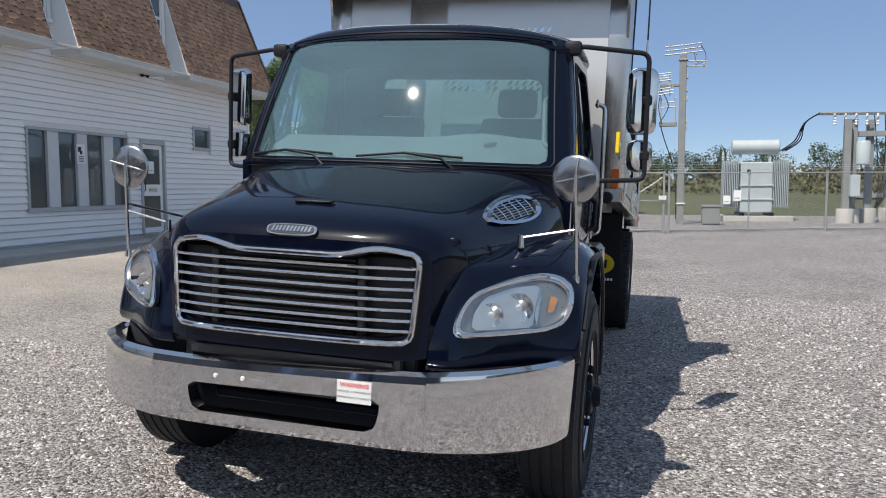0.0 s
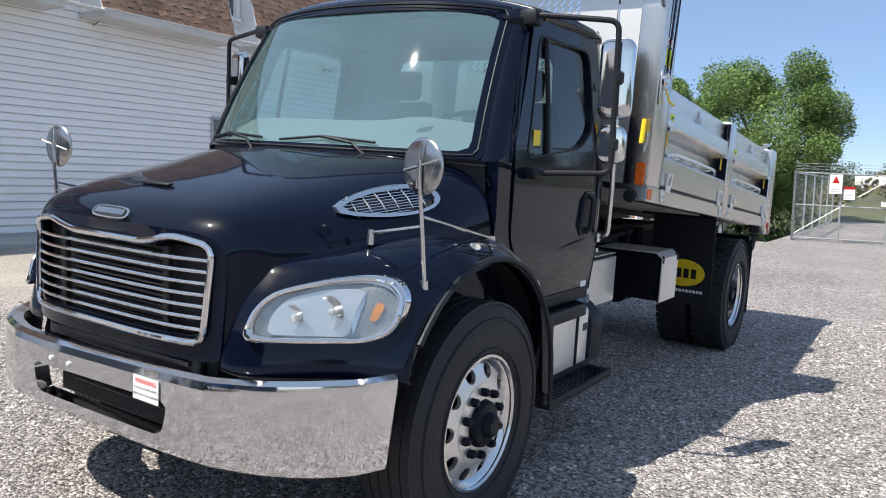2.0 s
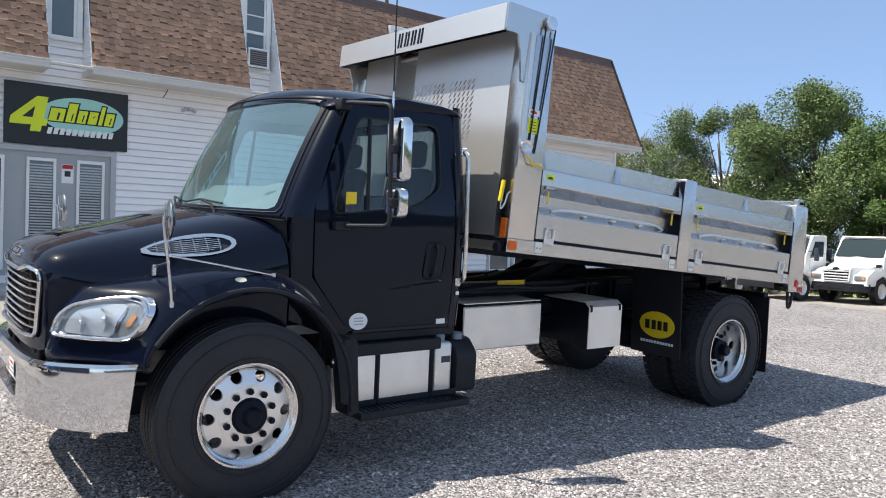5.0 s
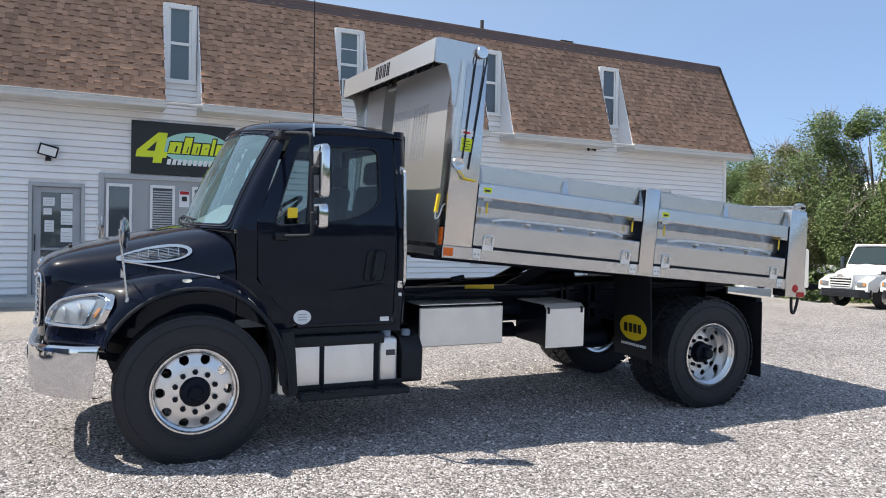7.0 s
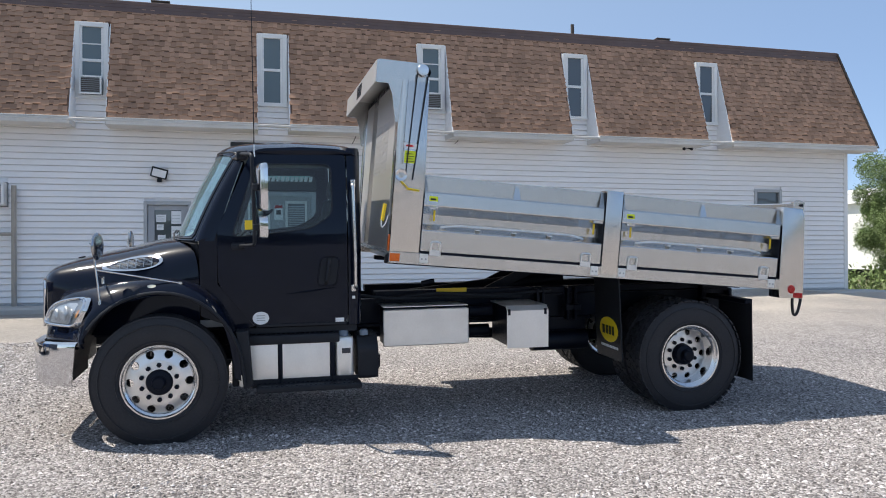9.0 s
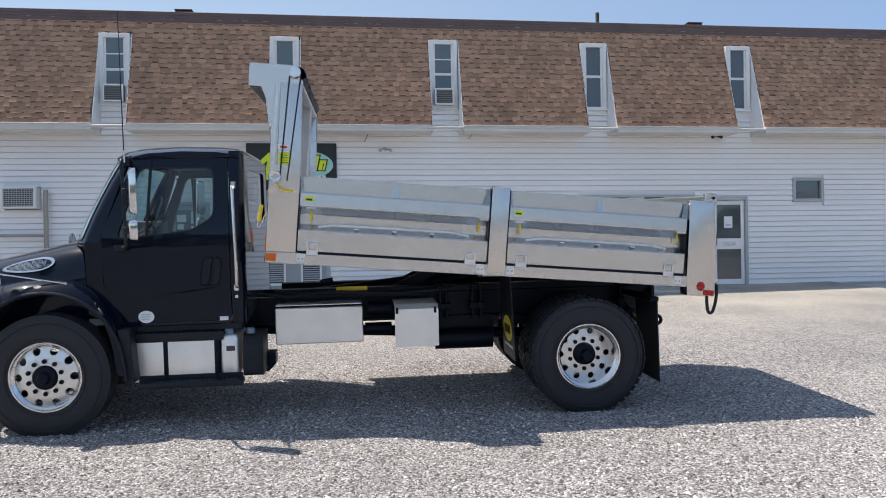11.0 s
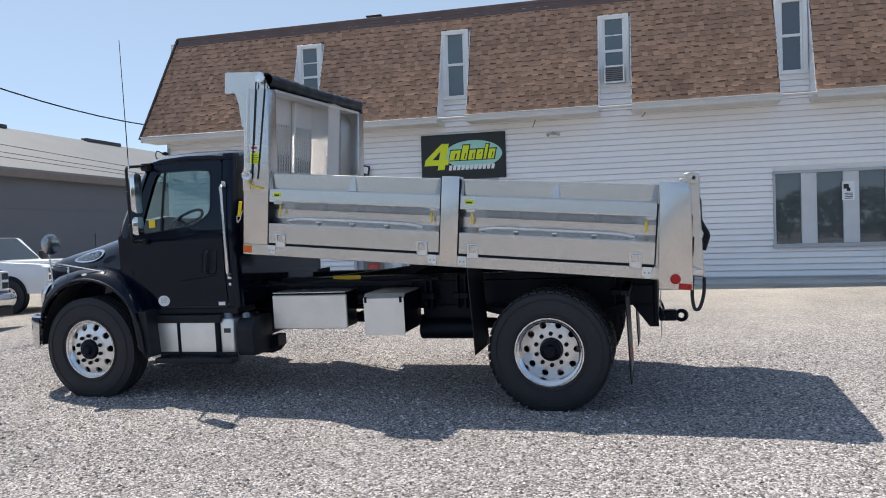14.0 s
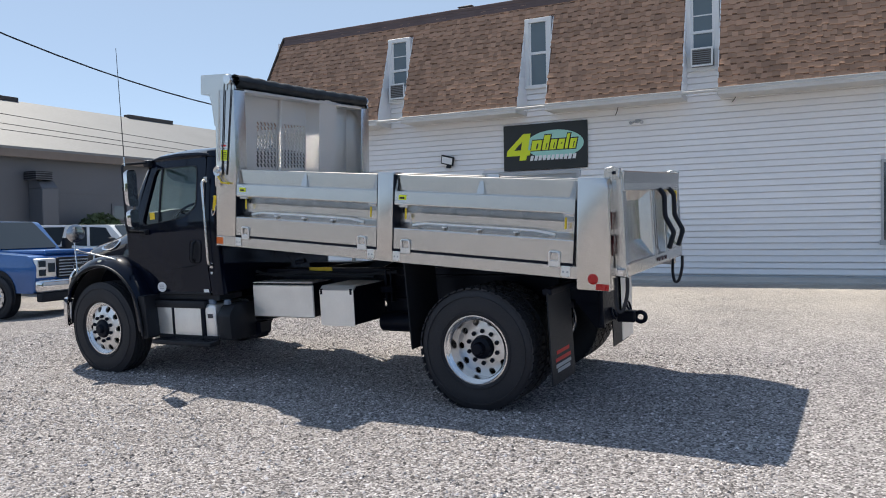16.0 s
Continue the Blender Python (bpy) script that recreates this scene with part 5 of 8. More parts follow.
def bumper_set(bm):
    """The right-hand tip rides a little higher, and the ends are cut at a slant."""
    for v in bm.verts:
        up = min(1.0, max(0.0, (v.co.z - 0.51) / 0.29))
        tip = min(1.0, max(0.0, (abs(v.co.x) - 1.0) / 0.165))
        x = max(0.0, min(1.165, abs(v.co.x)))
        back = 0.012 * tip * (1 - up)
        v.co.y += BY(x - back) - BY(x)
        v.co.x -= math.copysign(back, v.co.x)
        v.co.z += up * (0.012 + 0.018 * max(-0.6, v.co.x / 0.65) + 0.016 * min(1.0, max(0.0, (v.co.x - 0.63) / 0.4))) + 0.006 * tip * (1 - up)
    return bm


bumper = part("bumper", bumper_set(join(mid, *lips)), CHROME, truck, "polished chrome front bumper")
part("opening_edge", grid(lambda i, j: (lipin[i][0] * (1 - 0.01 * j), BY(lipin[i][0]) + 0.03 * j, 0.632 + (lipin[i][1] - 0.632) * (1 - 0.05 * j)), len(lipin), 3, True), CHROME, bumper)
part("backing", box(-0.62, 0.62, -0.84, -0.82, 0.48, 0.79, 0.005), BLACK_STEEL, bumper)
part("tow_beam", box(-0.40, 0.40, -0.92, -0.86, 0.59, 0.63, 0.008), BLACK_STEEL, bumper)
for s in (-1, 1):
    xs_ = [0.631 + (1.165 - 0.631) * (k / 24) ** 0.9 for k in range(25)]
    part("end_piece", bumper_set(side(thick(grid(lambda i, j: bumper_pt(xs_[i], *sec[j]), 25, len(sec)), 0.006), s)), CHROME, bumper, angle=40)
for x in (-0.30, -0.17):
    part("bolt", moved(revolve([(0, -0.008), (0.008, -0.007), (0.011, 0.0)], "y", 12), pose(x, BY(x) - 0.001, 0.735)), WHITE, bumper)
WARN = Matrix(((1, 0, 0, 0.335), (0, 0, -1, BY(0.335) - 0.003), (0, 1, 0, 0.735), (0, 0, 0, 1)))
plate = part("warning_label", moved(box(-0.075, 0.075, -0.046, 0.046, -0.001, 0.001), WARN), PAPER, bumper, "white label with a red warning heading")
plate_red = material("label_red", (0.65, 0.03, 0.03), 0.5)
plate_ink = material("label_ink", (0.05, 0.05, 0.06), 0.6)
part("heading", moved(words("WARNING", 0.026, 0.0003, pose(0, 0.027, 0.0015), 0.0006, 0.15), WARN), plate_red, plate)
part("text_line", moved(words("VEHICLE COMPONENTS", 0.0135, 0.0002, pose(0, 0.0, 0.0015)), WARN), plate_ink, plate)
part("text_line", moved(words("PERMANENTLY MARKED", 0.0135, 0.0002, pose(0, -0.024, 0.0015)), WARN), plate_ink, plate)

# -- cab --
def cab_x(z):
    """Half the cab's width at a height."""
    return ease([(0.88, 0.965), (1.2, 0.995), (1.65, 1.0), (2.0, 0.965), (2.42, 0.905)], z)


DASH = material("grey_dashboard", (0.15, 0.165, 0.17), 0.6, 0.0, 0.1, 5.0, 80.0, 0.001, 200.0)
INTERIOR = material("grey_cab_lining", (0.17, 0.18, 0.19), 0.6, 0.0, 0.1, 5.0, 80.0, 0.001, 200.0)
SEAT = material("dark_seat_fabric", (0.035, 0.037, 0.042), 0.9, 0.0, 0.2, 8.0, 200.0, 0.001, 400.0)
BOW = lambda q: 0.5 * q ** 2 + 0.5 * q ** 4
WGY = lambda x, v: 0.05 + (0.235 - 0.24 * (1 - BOW(x / 0.94))) * (1 - v) + (0.62 - 0.228 * (1 - BOW(x / 0.86))) * v - 0.10 * v * (1 - v)
WGX = lambda u, v: u * (0.935 - 0.085 * v)
WGZ = lambda u, v: 1.645 + (2.405 - 1.645) * v + 0.03 * (1 - u * u) * v


def ws(u, v, off=0.0):
    x = WGX(u, v)
    return Vector((x, WGY(x, v) - off * 0.85, WGZ(u, v) + off * 0.5))


roofk = [(-0.02, 2.385), (0.0, 2.42), (0.025, 2.455), (0.08, 2.485), (0.2, 2.51), (0.5, 2.525), (0.8, 2.515), (0.93, 2.495), (0.98, 2.46), (1.0, 2.40)]


def corner_half(y, w):
    """Half the cab's width at y, where its rear corners are rounded."""
    return w if y < 1.555 else w - 0.11 + math.sqrt(max(0.0, 0.11 ** 2 - (y - 1.555) ** 2))


def roof_pt(i, j):
    t, z = roofk[i]
    u = j / 24 * 2 - 1
    edge = abs(u) ** 3.2
    x = math.copysign(1, u) * abs(u) ** 0.9 * 0.93 if abs(u) < 1 else u * 0.93
    yf = 0.65 - 0.228 * (1 - u * u)
    yb = 1.665 - 0.03 * abs(u) ** 6
    zz = z - 0.085 * edge * (1 if 0 < i < 9 else 0.3)
    y = yf + (yb - yf) * t
    x *= 1 - 0.03 * (i in (0, 9))
    lim = corner_half(y, 0.93)
    return (max(-lim, min(lim, x)), y, zz)


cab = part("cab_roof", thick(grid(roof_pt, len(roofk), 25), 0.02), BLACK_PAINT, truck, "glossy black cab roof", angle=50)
def roof_side(i, j):
    x, y, z = roof_pt(i, 24)
    t = j / 5
    low = corner_half(y, cab_x(2.375) + 0.004)
    return (x + (low - x) * t + 0.012 * math.sin(math.pi * t), y, z + (2.372 - z) * t)


for s in (-1, 1):
    part("roof_side", side(grid(roof_side, len(roofk), 6), s), BLACK_PAINT, cab, angle=50)
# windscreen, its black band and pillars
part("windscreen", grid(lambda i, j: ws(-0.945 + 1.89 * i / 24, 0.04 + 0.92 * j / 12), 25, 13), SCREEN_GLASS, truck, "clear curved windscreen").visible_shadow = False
band = [(-1, 0), (1, 0), (1, 1), (-1, 1)]
part("windscreen_seal", ring([(a + (c - a) * t / 12, b + (d - b) * t / 12) for (a, b), (c, d) in zip(band, band[1:] + band[:1]) for t in range(12)], corners([(-0.94, 0.045), (0.94, 0.045), (0.94, 0.955), (-0.94, 0.955)], 0.06), (0, 0.5), lambda p, q: ws(p, q, 0.010), 160, 4, 0.02, (0, 1, 0)), BLACK_PAINT, truck)
part("windscreen_bead", loop_tube([ws(0.985 * p, 0.02 + 0.96 * q, 0.012) for p, q in resample(corners([(-0.99, 0.0), (0.99, 0.0), (0.99, 1.0), (-0.99, 1.0)], 0.05), (0, 0.5), 160)], 0.006, 6), BLACK_PLASTIC, truck)
for s in (-1, 1):
    def pillar(i, j):
        v = i / 12
        e = ws(0.985, v)
        d_y = 0.43 + (0.70 - 0.43) * v
        z = e.z
        w = cab_x(z) + 0.004
        pts = [(e.x - 0.002, e.y + 0.010, z), (e.x + 0.003, e.y - 0.001, z), (w - 0.035 if w - 0.035 > e.x else e.x + 0.01, e.y + 0.012, z), (w - 0.006, e.y + 0.06, z), (w, d_y, z), (w - 0.06, d_y + 0.005, z)]
        return pts[j]
    part("pillar", side(grid(pillar, 13, 6), s), BLACK_PAINT, truck, angle=45)
    # cowl panel between hood and door
    cowl = prism([(0.312, 1.02), (0.312, 1.40), (0.308, 1.655), (0.38, 1.672), (0.452, 1.70), (0.452, 1.28), (0.745, 0.915), (0.62, 0.89)], "x", 0.90, 1.0)
    for v in cowl.verts:
        v.co.x = cab_x(v.co.z) - (0.0 if v.co.x > 0.95 else 0.08)
    part("cowl_panel", side(cowl, s), BLACK_PAINT, truck)
    # door
    d_out = corners([(0.745, 0.915), (1.535, 0.90), (1.535, 2.385), (0.735, 2.385), (0.455, 1.73), (0.458, 1.28)], 0.05)
    d_win = corners([(0.575, 1.675), (1.22, 1.745), (1.405, 1.86), (1.405, 2.29), (0.80, 2.29), (0.76, 2.24)], 0.07)
    dc = (1.02, 1.98)
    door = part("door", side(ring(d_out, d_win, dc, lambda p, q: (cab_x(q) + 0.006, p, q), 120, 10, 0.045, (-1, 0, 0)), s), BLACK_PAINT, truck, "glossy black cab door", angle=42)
    part("window_seal", side(ring([(dc[0] + (p - dc[0]) * 1.03, dc[1] + (q - dc[1]) * 1.035) for p, q in d_win], d_win, dc, lambda p, q: (cab_x(q) + 0.010, p, q), 90, 1, 0.012, (-1, 0, 0)), s), BLACK_PLASTIC, door)
    glass = part("window_glass", side(patch([(dc[0] + (p - dc[0]) * 1.02, dc[1] + (q - dc[1]) * 1.02) for p, q in d_win], dc, lambda p, q: (cab_x(q) - 0.014, p, q), 72, 4), s), CAB_GLASS, door, "clear door window")
    glass.visible_shadow = False
    part("quarter_post", side(tube([(cab_x(1.70) - 0.004, 0.83, 1.70), (cab_x(2.0) - 0.004, 0.85, 2.0), (cab_x(2.30) - 0.004, 0.87, 2.29)], 0.013, 8), s), BLACK_PLASTIC, door)
    hd = corners([(1.275, 1.25), (1.44, 1.25), (1.47, 1.49), (1.31, 1.50)], 0.05)
    part("handle_pocket", side(patch(hd, (1.375, 1.37), lambda p, q: (cab_x(q) + 0.009, p, q), 40, 3), s), BLACK_PLASTIC, door)
    part("pocket_rim", side(loop_tube([(cab_x(q) + 0.009, p, q) for p, q in hd], 0.007, 6), s), BLACK_PAINT, door)
    part("handle", side(tube(bent([(1.00, 1.345, 1.27), (1.045, 1.35, 1.29), (1.045, 1.375, 1.46), (1.00, 1.38, 1.48)], 0.03), 0.016, 8), s), BLACK_PLASTIC, door, "black pull handle")
    part("crease", side(tube([(cab_x(1.19) + 0.004, 1.0, 1.185), (cab_x(1.21) + 0.010, 1.2, 1.205), (cab_x(1.24) + 0.004, 1.46, 1.235)], [0.002, 0.008, 0.002], 8), s), BLACK_PAINT, door)
    part("lower_moulding", side(box(0.972, 0.985, 0.76, 1.53, 0.905, 0.93, 0.004), s), BLACK_PLASTIC, door)
    # rear corner and pillar behind the door
    def rear_corner(i, j):
        z = 0.90 + (2.44 - 0.90) * i / 16
        w = cab_x(z) + 0.004
        t = j / 6
        a = t * math.pi / 2
        return (w - 0.10 + 0.10 * math.cos(a) if t > 0 else w, 1.545 + (0.0 if t == 0 else 0.02) + 0.10 * math.sin(a), z)
    part("rear_pillar", side(grid(rear_corner, 17, 7), s), BLACK_PAINT, truck, angle=45)
    gh = part("grab_handle", side(tube(bent([(0.99, 1.585, 2.13), (1.055, 1.585, 2.11), (1.06, 1.60, 1.50), (1.055, 1.60, 1.24), (0.99, 1.60, 1.22)], 0.04), 0.016, 10), s), STEEL_BRIGHT, truck, "polished grab handle behind the door")
    for z in (2.13, 1.22):
        part("bracket", side(box(0.995, 1.012, 1.565, 1.61, z - 0.03, z + 0.03, 0.006), s), STEEL_BRIGHT, gh)
    # mirrors
    br = part("mirror_bracket", side(tube(bent([(0.93, 0.66, 2.36), (0.99, 0.66, 2.37), (1.355, 0.75, 2.34), (1.365, 0.765, 1.62), (1.0, 0.62, 1.60)], 0.05), 0.014, 10), s), BLACK_PLASTIC, truck, "black tubular mirror bracket with chrome mirrors")
    part("upper_mount", side(box(0.88, 0.98, 0.62, 0.71, 2.32, 2.40, 0.02, 2), s), BLACK_PLASTIC, br)
    part("lower_mount", side(box(0.985, 1.06, 0.57, 0.68, 1.57, 1.63, 0.015, 2), s), BLACK_PLASTIC, br)
    for z0, z1, w, d, nm in ((1.885, 2.275, 0.17, 0.06, "main_mirror"), (1.665, 1.855, 0.145, 0.065, "convex_mirror")):
        h = z1 - z0

        def shell(i, j):
            t = j / 6
            k = math.cos(t * math.pi / 2) ** 0.5
            o = rounded(w * (0.55 + 0.45 * k), h * (0.72 + 0.28 * k), 0.05 * (0.6 + 0.4 * k))
            p, q = o[i]
            return (p, -d * math.sin(t * math.pi / 2), q)
        n_ = len(rounded(w, h, 0.05))
        bm = grid(shell, n_, 7, True)
        bmesh.ops.contextual_create(bm, geom=[e for e in bm.edges if e.is_boundary and all(v.co.y < -d * 0.9 for v in e.verts)])
        mm = part(nm, side(moved(bm, pose(1.325, 0.850, (z0 + z1) / 2, 0, 0, 16)), s), CHROME, br, "chrome-backed " + nm.replace("_", " "))
        part("glass", side(moved(prism(rounded(w * 0.97, h * 0.97, 0.045), "y", -0.006, 0.0), pose(1.325, 0.850, (z0 + z1) / 2, 0, 0, 16)), s), CHROME, mm)
        part("clamp", side(box(1.345, 1.385, 0.748, 0.80, (z0 + z1) / 2 - 0.03, (z0 + z1) / 2 + 0.03, 0.01), s), BLACK_PLASTIC, mm)
    if s > 0:
        an = part("aerial", tube([(1.34, 0.77, 2.32), (1.34, 0.77, 2.42)], [0.008, 0.006], 8), STEEL_BRIGHT, truck, "thin black whip aerial on the mirror bracket")
        part("whip", tube([(1.34, 0.77, 2.40), (1.338, 0.768, 2.9), (1.336, 0.765, 3.56)], [0.005, 0.004, 0.003], 6), BLACK_PLASTIC, an)
# yellow and white stickers
part("door_sticker", prism([(0.80 + 0.068 * math.cos(t), 0.985 + 0.055 * math.sin(t)) for t in [2 * math.pi * k / 32 for k in range(32)]], "x", 0.983, 0.9885), PAPER, truck, "round white certificate sticker")
for k in range(3):
    part("sticker_text", box(0.9886, 0.9895, 0.765, 0.835, 0.962 + k * 0.02, 0.970 + k * 0.02), TRIM_GREY, truck)
part("sill_label", box(0.975, 0.981, 1.43, 1.505, 0.93, 0.965), PAPER, truck)
part("pillar_label", box(1.0, 1.006, 1.575, 1.60, 1.13, 1.155), PAPER, truck)
part("window_sticker", prism([(0.68, 1.735), (0.755, 1.74), (0.755, 1.815), (0.68, 1.815)], "x", 0.979, 0.982), YELLOW, truck, "yellow sticker in the door window")
# back wall with its window, floor, fire wall
bw_out = [(-0.90, 0.92), (0.90, 0.92), (0.86, 2.42), (-0.86, 2.42)]
bw_in = corners([(-0.62, 1.80), (0.62, 1.80), (0.60, 2.30), (-0.60, 2.30)], 0.06)
part("cab_back", ring(bw_out, bw_in, (0, 2.03), lambda p, q: (p, 1.662, q), 90, 4, 0.04, (0, -1, 0)), BLACK_PAINT, truck)
part("rear_glass", patch(bw_in, (0, 2.03), lambda p, q: (p, 1.645, q), 60, 2), CAB_GLASS, truck).visible_shadow = False
part("cab_floor", join(box(-0.95, 0.95, 0.1, 1.62, 0.92, 0.98), ), INTERIOR, truck)
part("head_lining", box(-0.84, 0.84, 0.66, 1.60, 2.37, 2.385), INTERIOR, truck)
part("back_lining", join(box(-0.93, 0.93, 1.585, 1.60, 0.98, 1.79), box(-0.90, -0.63, 1.585, 1.60, 1.79, 2.37), box(0.63, 0.90, 1.585, 1.60, 1.79, 2.37)), INTERIOR, truck)
part("fire_wall", box(-0.86, 0.86, 0.20, 0.23, 0.95, 1.50), BLACK_PLASTIC, truck)
dash = part("dashboard", grid(lambda i, j: (-0.9 + 1.8 * i / 16, max((0.09, 0.20, 0.38, 0.50, 0.56, 0.54, 0.44)[j], 0.08 + 0.24 * (i / 8 - 1) ** 2 + 0.01 * j) - 0.03 * (1 - (i / 8 - 1) ** 2), (1.615, 1.67, 1.755, 1.825, 1.815, 1.53, 1.25)[j] + 0.03 * math.exp(-((-0.9 + 1.8 * i / 16 - 0.45) / 0.2) ** 2)), 17, 7), DASH, truck, "grey moulded dashboard")
part("speaker", moved(revolve([(0.0, 0.012), (0.06, 0.010), (0.068, 0.0)], "z", 24), pose(0.50, 0.39, 1.785, 26)), SEAT, dash)
sw = part("steering_wheel", moved(loop_tube([(0.215 * math.cos(t), 0.215 * math.sin(t), 0) for t in [2 * math.pi * k / 40 for k in range(40)]], 0.015, 8), pose(0.45, 0.74, 1.77, 38)), SEAT, truck, "black steering wheel")
for t in (20, 160, 270):
    part("spoke", moved(tube([(0, 0, -0.02), (0.21 * math.cos(radians(t)), 0.21 * math.sin(radians(t)), 0)], 0.014, 8), pose(0.45, 0.74, 1.77, 38)), SEAT, sw)
part("column", tube([(0.45, 0.72, 1.69), (0.45, 0.5, 1.45)], 0.04, 10), SEAT, sw)
for x in (-0.48, 0.45):
    st = part("seat", box(x - 0.26, x + 0.26, 0.92, 1.42, 1.22, 1.42, 0.05, 3), SEAT, truck, "dark high-backed seat")
    part("backrest", moved(box(-0.25, 0.25, -0.06, 0.06, 0, 0.62, 0.05, 3), pose(x, 1.42, 1.40, -10)), SEAT, st)
    part("headrest", moved(box(-0.14, 0.14, -0.05, 0.05, 0, 0.2, 0.045, 3), pose(x, 1.53, 2.02, -6)), SEAT, st)
    part("seat_base", box(x - 0.2, x + 0.2, 1.0, 1.38, 0.98, 1.22, 0.02), SEAT, st)
for s in (-1, 1):
    part("pillar_grip", side(tube(bent([(0.86, 0.40, 1.78), (0.82, 0.44, 1.80), (0.80, 0.54, 2.05), (0.84, 0.52, 2.08)], 0.03), 0.014, 8), s), INTERIOR, truck)
# wipers
for s in (-1, 1):
    wp = part("wiper", tube([ws(0.06 + 0.40 * s, -0.04, 0.01), ws(0.06 + 0.40 * s - 0.10, 0.045, 0.035), ws(0.06 + 0.40 * s - 0.32, 0.08, 0.03)], 0.008, 8), BLACK_PLASTIC, truck, "black wiper resting on the windscreen")
    part("blade", tube([ws(0.06 + 0.40 * s - 0.62, 0.055, 0.018), ws(0.06 + 0.40 * s - 0.32, 0.085, 0.022), ws(0.06 + 0.40 * s + 0.02, 0.065, 0.018)], 0.007, 6), BLACK_PLASTIC, wp)

part("scuttle", grid(lambda i, j: ws(-1 + 2 * i / 20, 0.0) + Vector((0, 0.012 + 0.01 * j, 0.012 - 0.09 * j)), 21, 3), BLACK_PLASTIC, truck)


def cowl_strip(i, j):
    x = -0.95 + 1.9 * i / 20
    back = 0.30 - 0.27 * (1 - (x / 0.985) ** 2)
    front = 0.05 + 0.235 - 0.24 * (1 - (x / 0.94) ** 2) + 0.03
    return (x, back - 0.03 + (max(front, back + 0.02) - back + 0.03) * j / 2, 1.642 - 0.02 * (abs(x) / 0.95) ** 4 + 0.004 * j)


part("cowl_vent", grid(cowl_strip, 21, 3), BLACK_PLASTIC, truck)

# -- tanks, steps and boxes under the cab --
tank_side = corners([(0.615, 0.405), (1.41, 0.405), (1.41, 0.785), (0.70, 0.785), (0.615, 0.70)], 0.03)
tank = part("fuel_tank", prism(tank_side, "x", 0.45, 0.995, 0.03, 4), ALU_SATIN, truck, "bare aluminium fuel tank with black straps")
for y in (0.955, 1.395):
    part("strap", box(0.44, 1.004, y - 0.030, y + 0.030, 0.398, 0.795, 0.03, 3), BLACK_STEEL, tank)
deft = part("fluid_tank", box(0.45, 0.995, 1.425, 1.585, 0.42, 0.80, 0.035, 3), ALU_SATIN, truck, "small aluminium fluid tank beside the fuel tank")
CAP_GREY = material("blue_grey_cap", (0.16, 0.21, 0.28), 0.4)
part("cap", moved(revolve([(0, 0.05), (0.035, 0.05), (0.042, 0.04), (0.042, 0.0)], "z", 18), pose(0.93, 1.50, 0.80)), CAP_GREY, deft)
part("label", box(0.996, 0.999, 1.48, 1.555, 0.655, 0.700), plate_ink, deft)
stp = part("upper_step", box(0.55, 1.02, 0.60, 1.46, 0.758, 0.838, 0.012, 2), BLACK_PLASTIC, truck, "black upper cab step")
for k in range(20):
    part("tread_rib", box(0.985 - 0.14, 1.005, 0.63 + k * 0.041, 0.645 + k * 0.041, 0.838, 0.843), BLACK_STEEL, stp)
part("bracket", join(box(0.995, 1.008, 0.60, 0.66, 0.70, 0.775, 0.004), tube([(1.0, 0.63, 0.74), (1.022, 0.63, 0.74)], 0.016, 8)), STEEL_BRIGHT, stp)
part("skirt", box(0.88, 0.94, 0.555, 0.61, 0.40, 0.92, 0.01), BLACK_PLASTIC, stp)
part("riser", box(0.60, 0.95, 0.66, 1.62, 0.838, 0.905, 0.01), BLACK_PLASTIC, stp)
lst = part("lower_step", box(0.99, 1.145, 0.755, 1.635, 0.372, 0.422, 0.010, 2), BLACK_PLASTIC, truck, "black ribbed lower cab step")
part("back_lip", box(0.985, 1.002, 0.72, 1.62, 0.39, 0.462, 0.004), BLACK_PLASTIC, lst)
for k in range(20):
    part("rib", box(1.005, 1.13, 0.795 + k * 0.040, 0.813 + k * 0.040, 0.422, 0.428), BLACK_STEEL, lst)
for y in (0.955, 1.395):
    part("hanger", box(0.96, 1.01, y - 0.02, y + 0.02, 0.375, 0.392, 0.004), BLACK_STEEL, lst)
can = part("exhaust_cover", prism(corners([(0.60, 0.42), (0.99, 0.42), (1.0, 0.70), (0.90, 0.80), (0.60, 0.80)], 0.04), "y", 1.62, 1.80, 0.012, 2), BLACK_PLASTIC, truck, "black cover behind the cab step")
part("outrigger", prism([(1.66, 0.38), (1.80, 0.38), (1.87, 0.45), (1.87, 0.56), (1.78, 0.56)], "x", 0.45, 0.62), BLACK_STEEL, can)
part("cap", moved(revolve([(0, 0.05), (0.030, 0.05), (0.038, 0.038), (0.038, 0.0)], "z", 18), pose(0.90, 1.685, 0.795)), CAP_GREY, can)
tb = part("tool_box", box(0.42, 0.70, 1.90, 2.68, 0.65, 1.005, 0.008), BLACK_STEEL, truck, "under-body box with a bare aluminium door")
part("door", box(0.70, 0.722, 1.885, 2.70, 0.645, 0.985, 0.008), ALU_SATIN, tb)
part("lid", box(0.40, 0.715, 1.89, 2.69, 1.005, 1.012), ALU_SATIN, tb)
bx = part("battery_box", box(0.40, 0.955, 3.02, 3.37, 0.63, 1.0, 0.01), BLACK_STEEL, truck, "black box with a folded aluminium cover")
part("cover", prism([(0.45, 1.003), (0.93, 1.003), (0.975, 0.965), (0.975, 0.625), (0.983, 0.625), (0.985, 0.97), (0.935, 1.013), (0.45, 1.013)], "y", 2.99, 3.39), ALU_SATIN, bx)
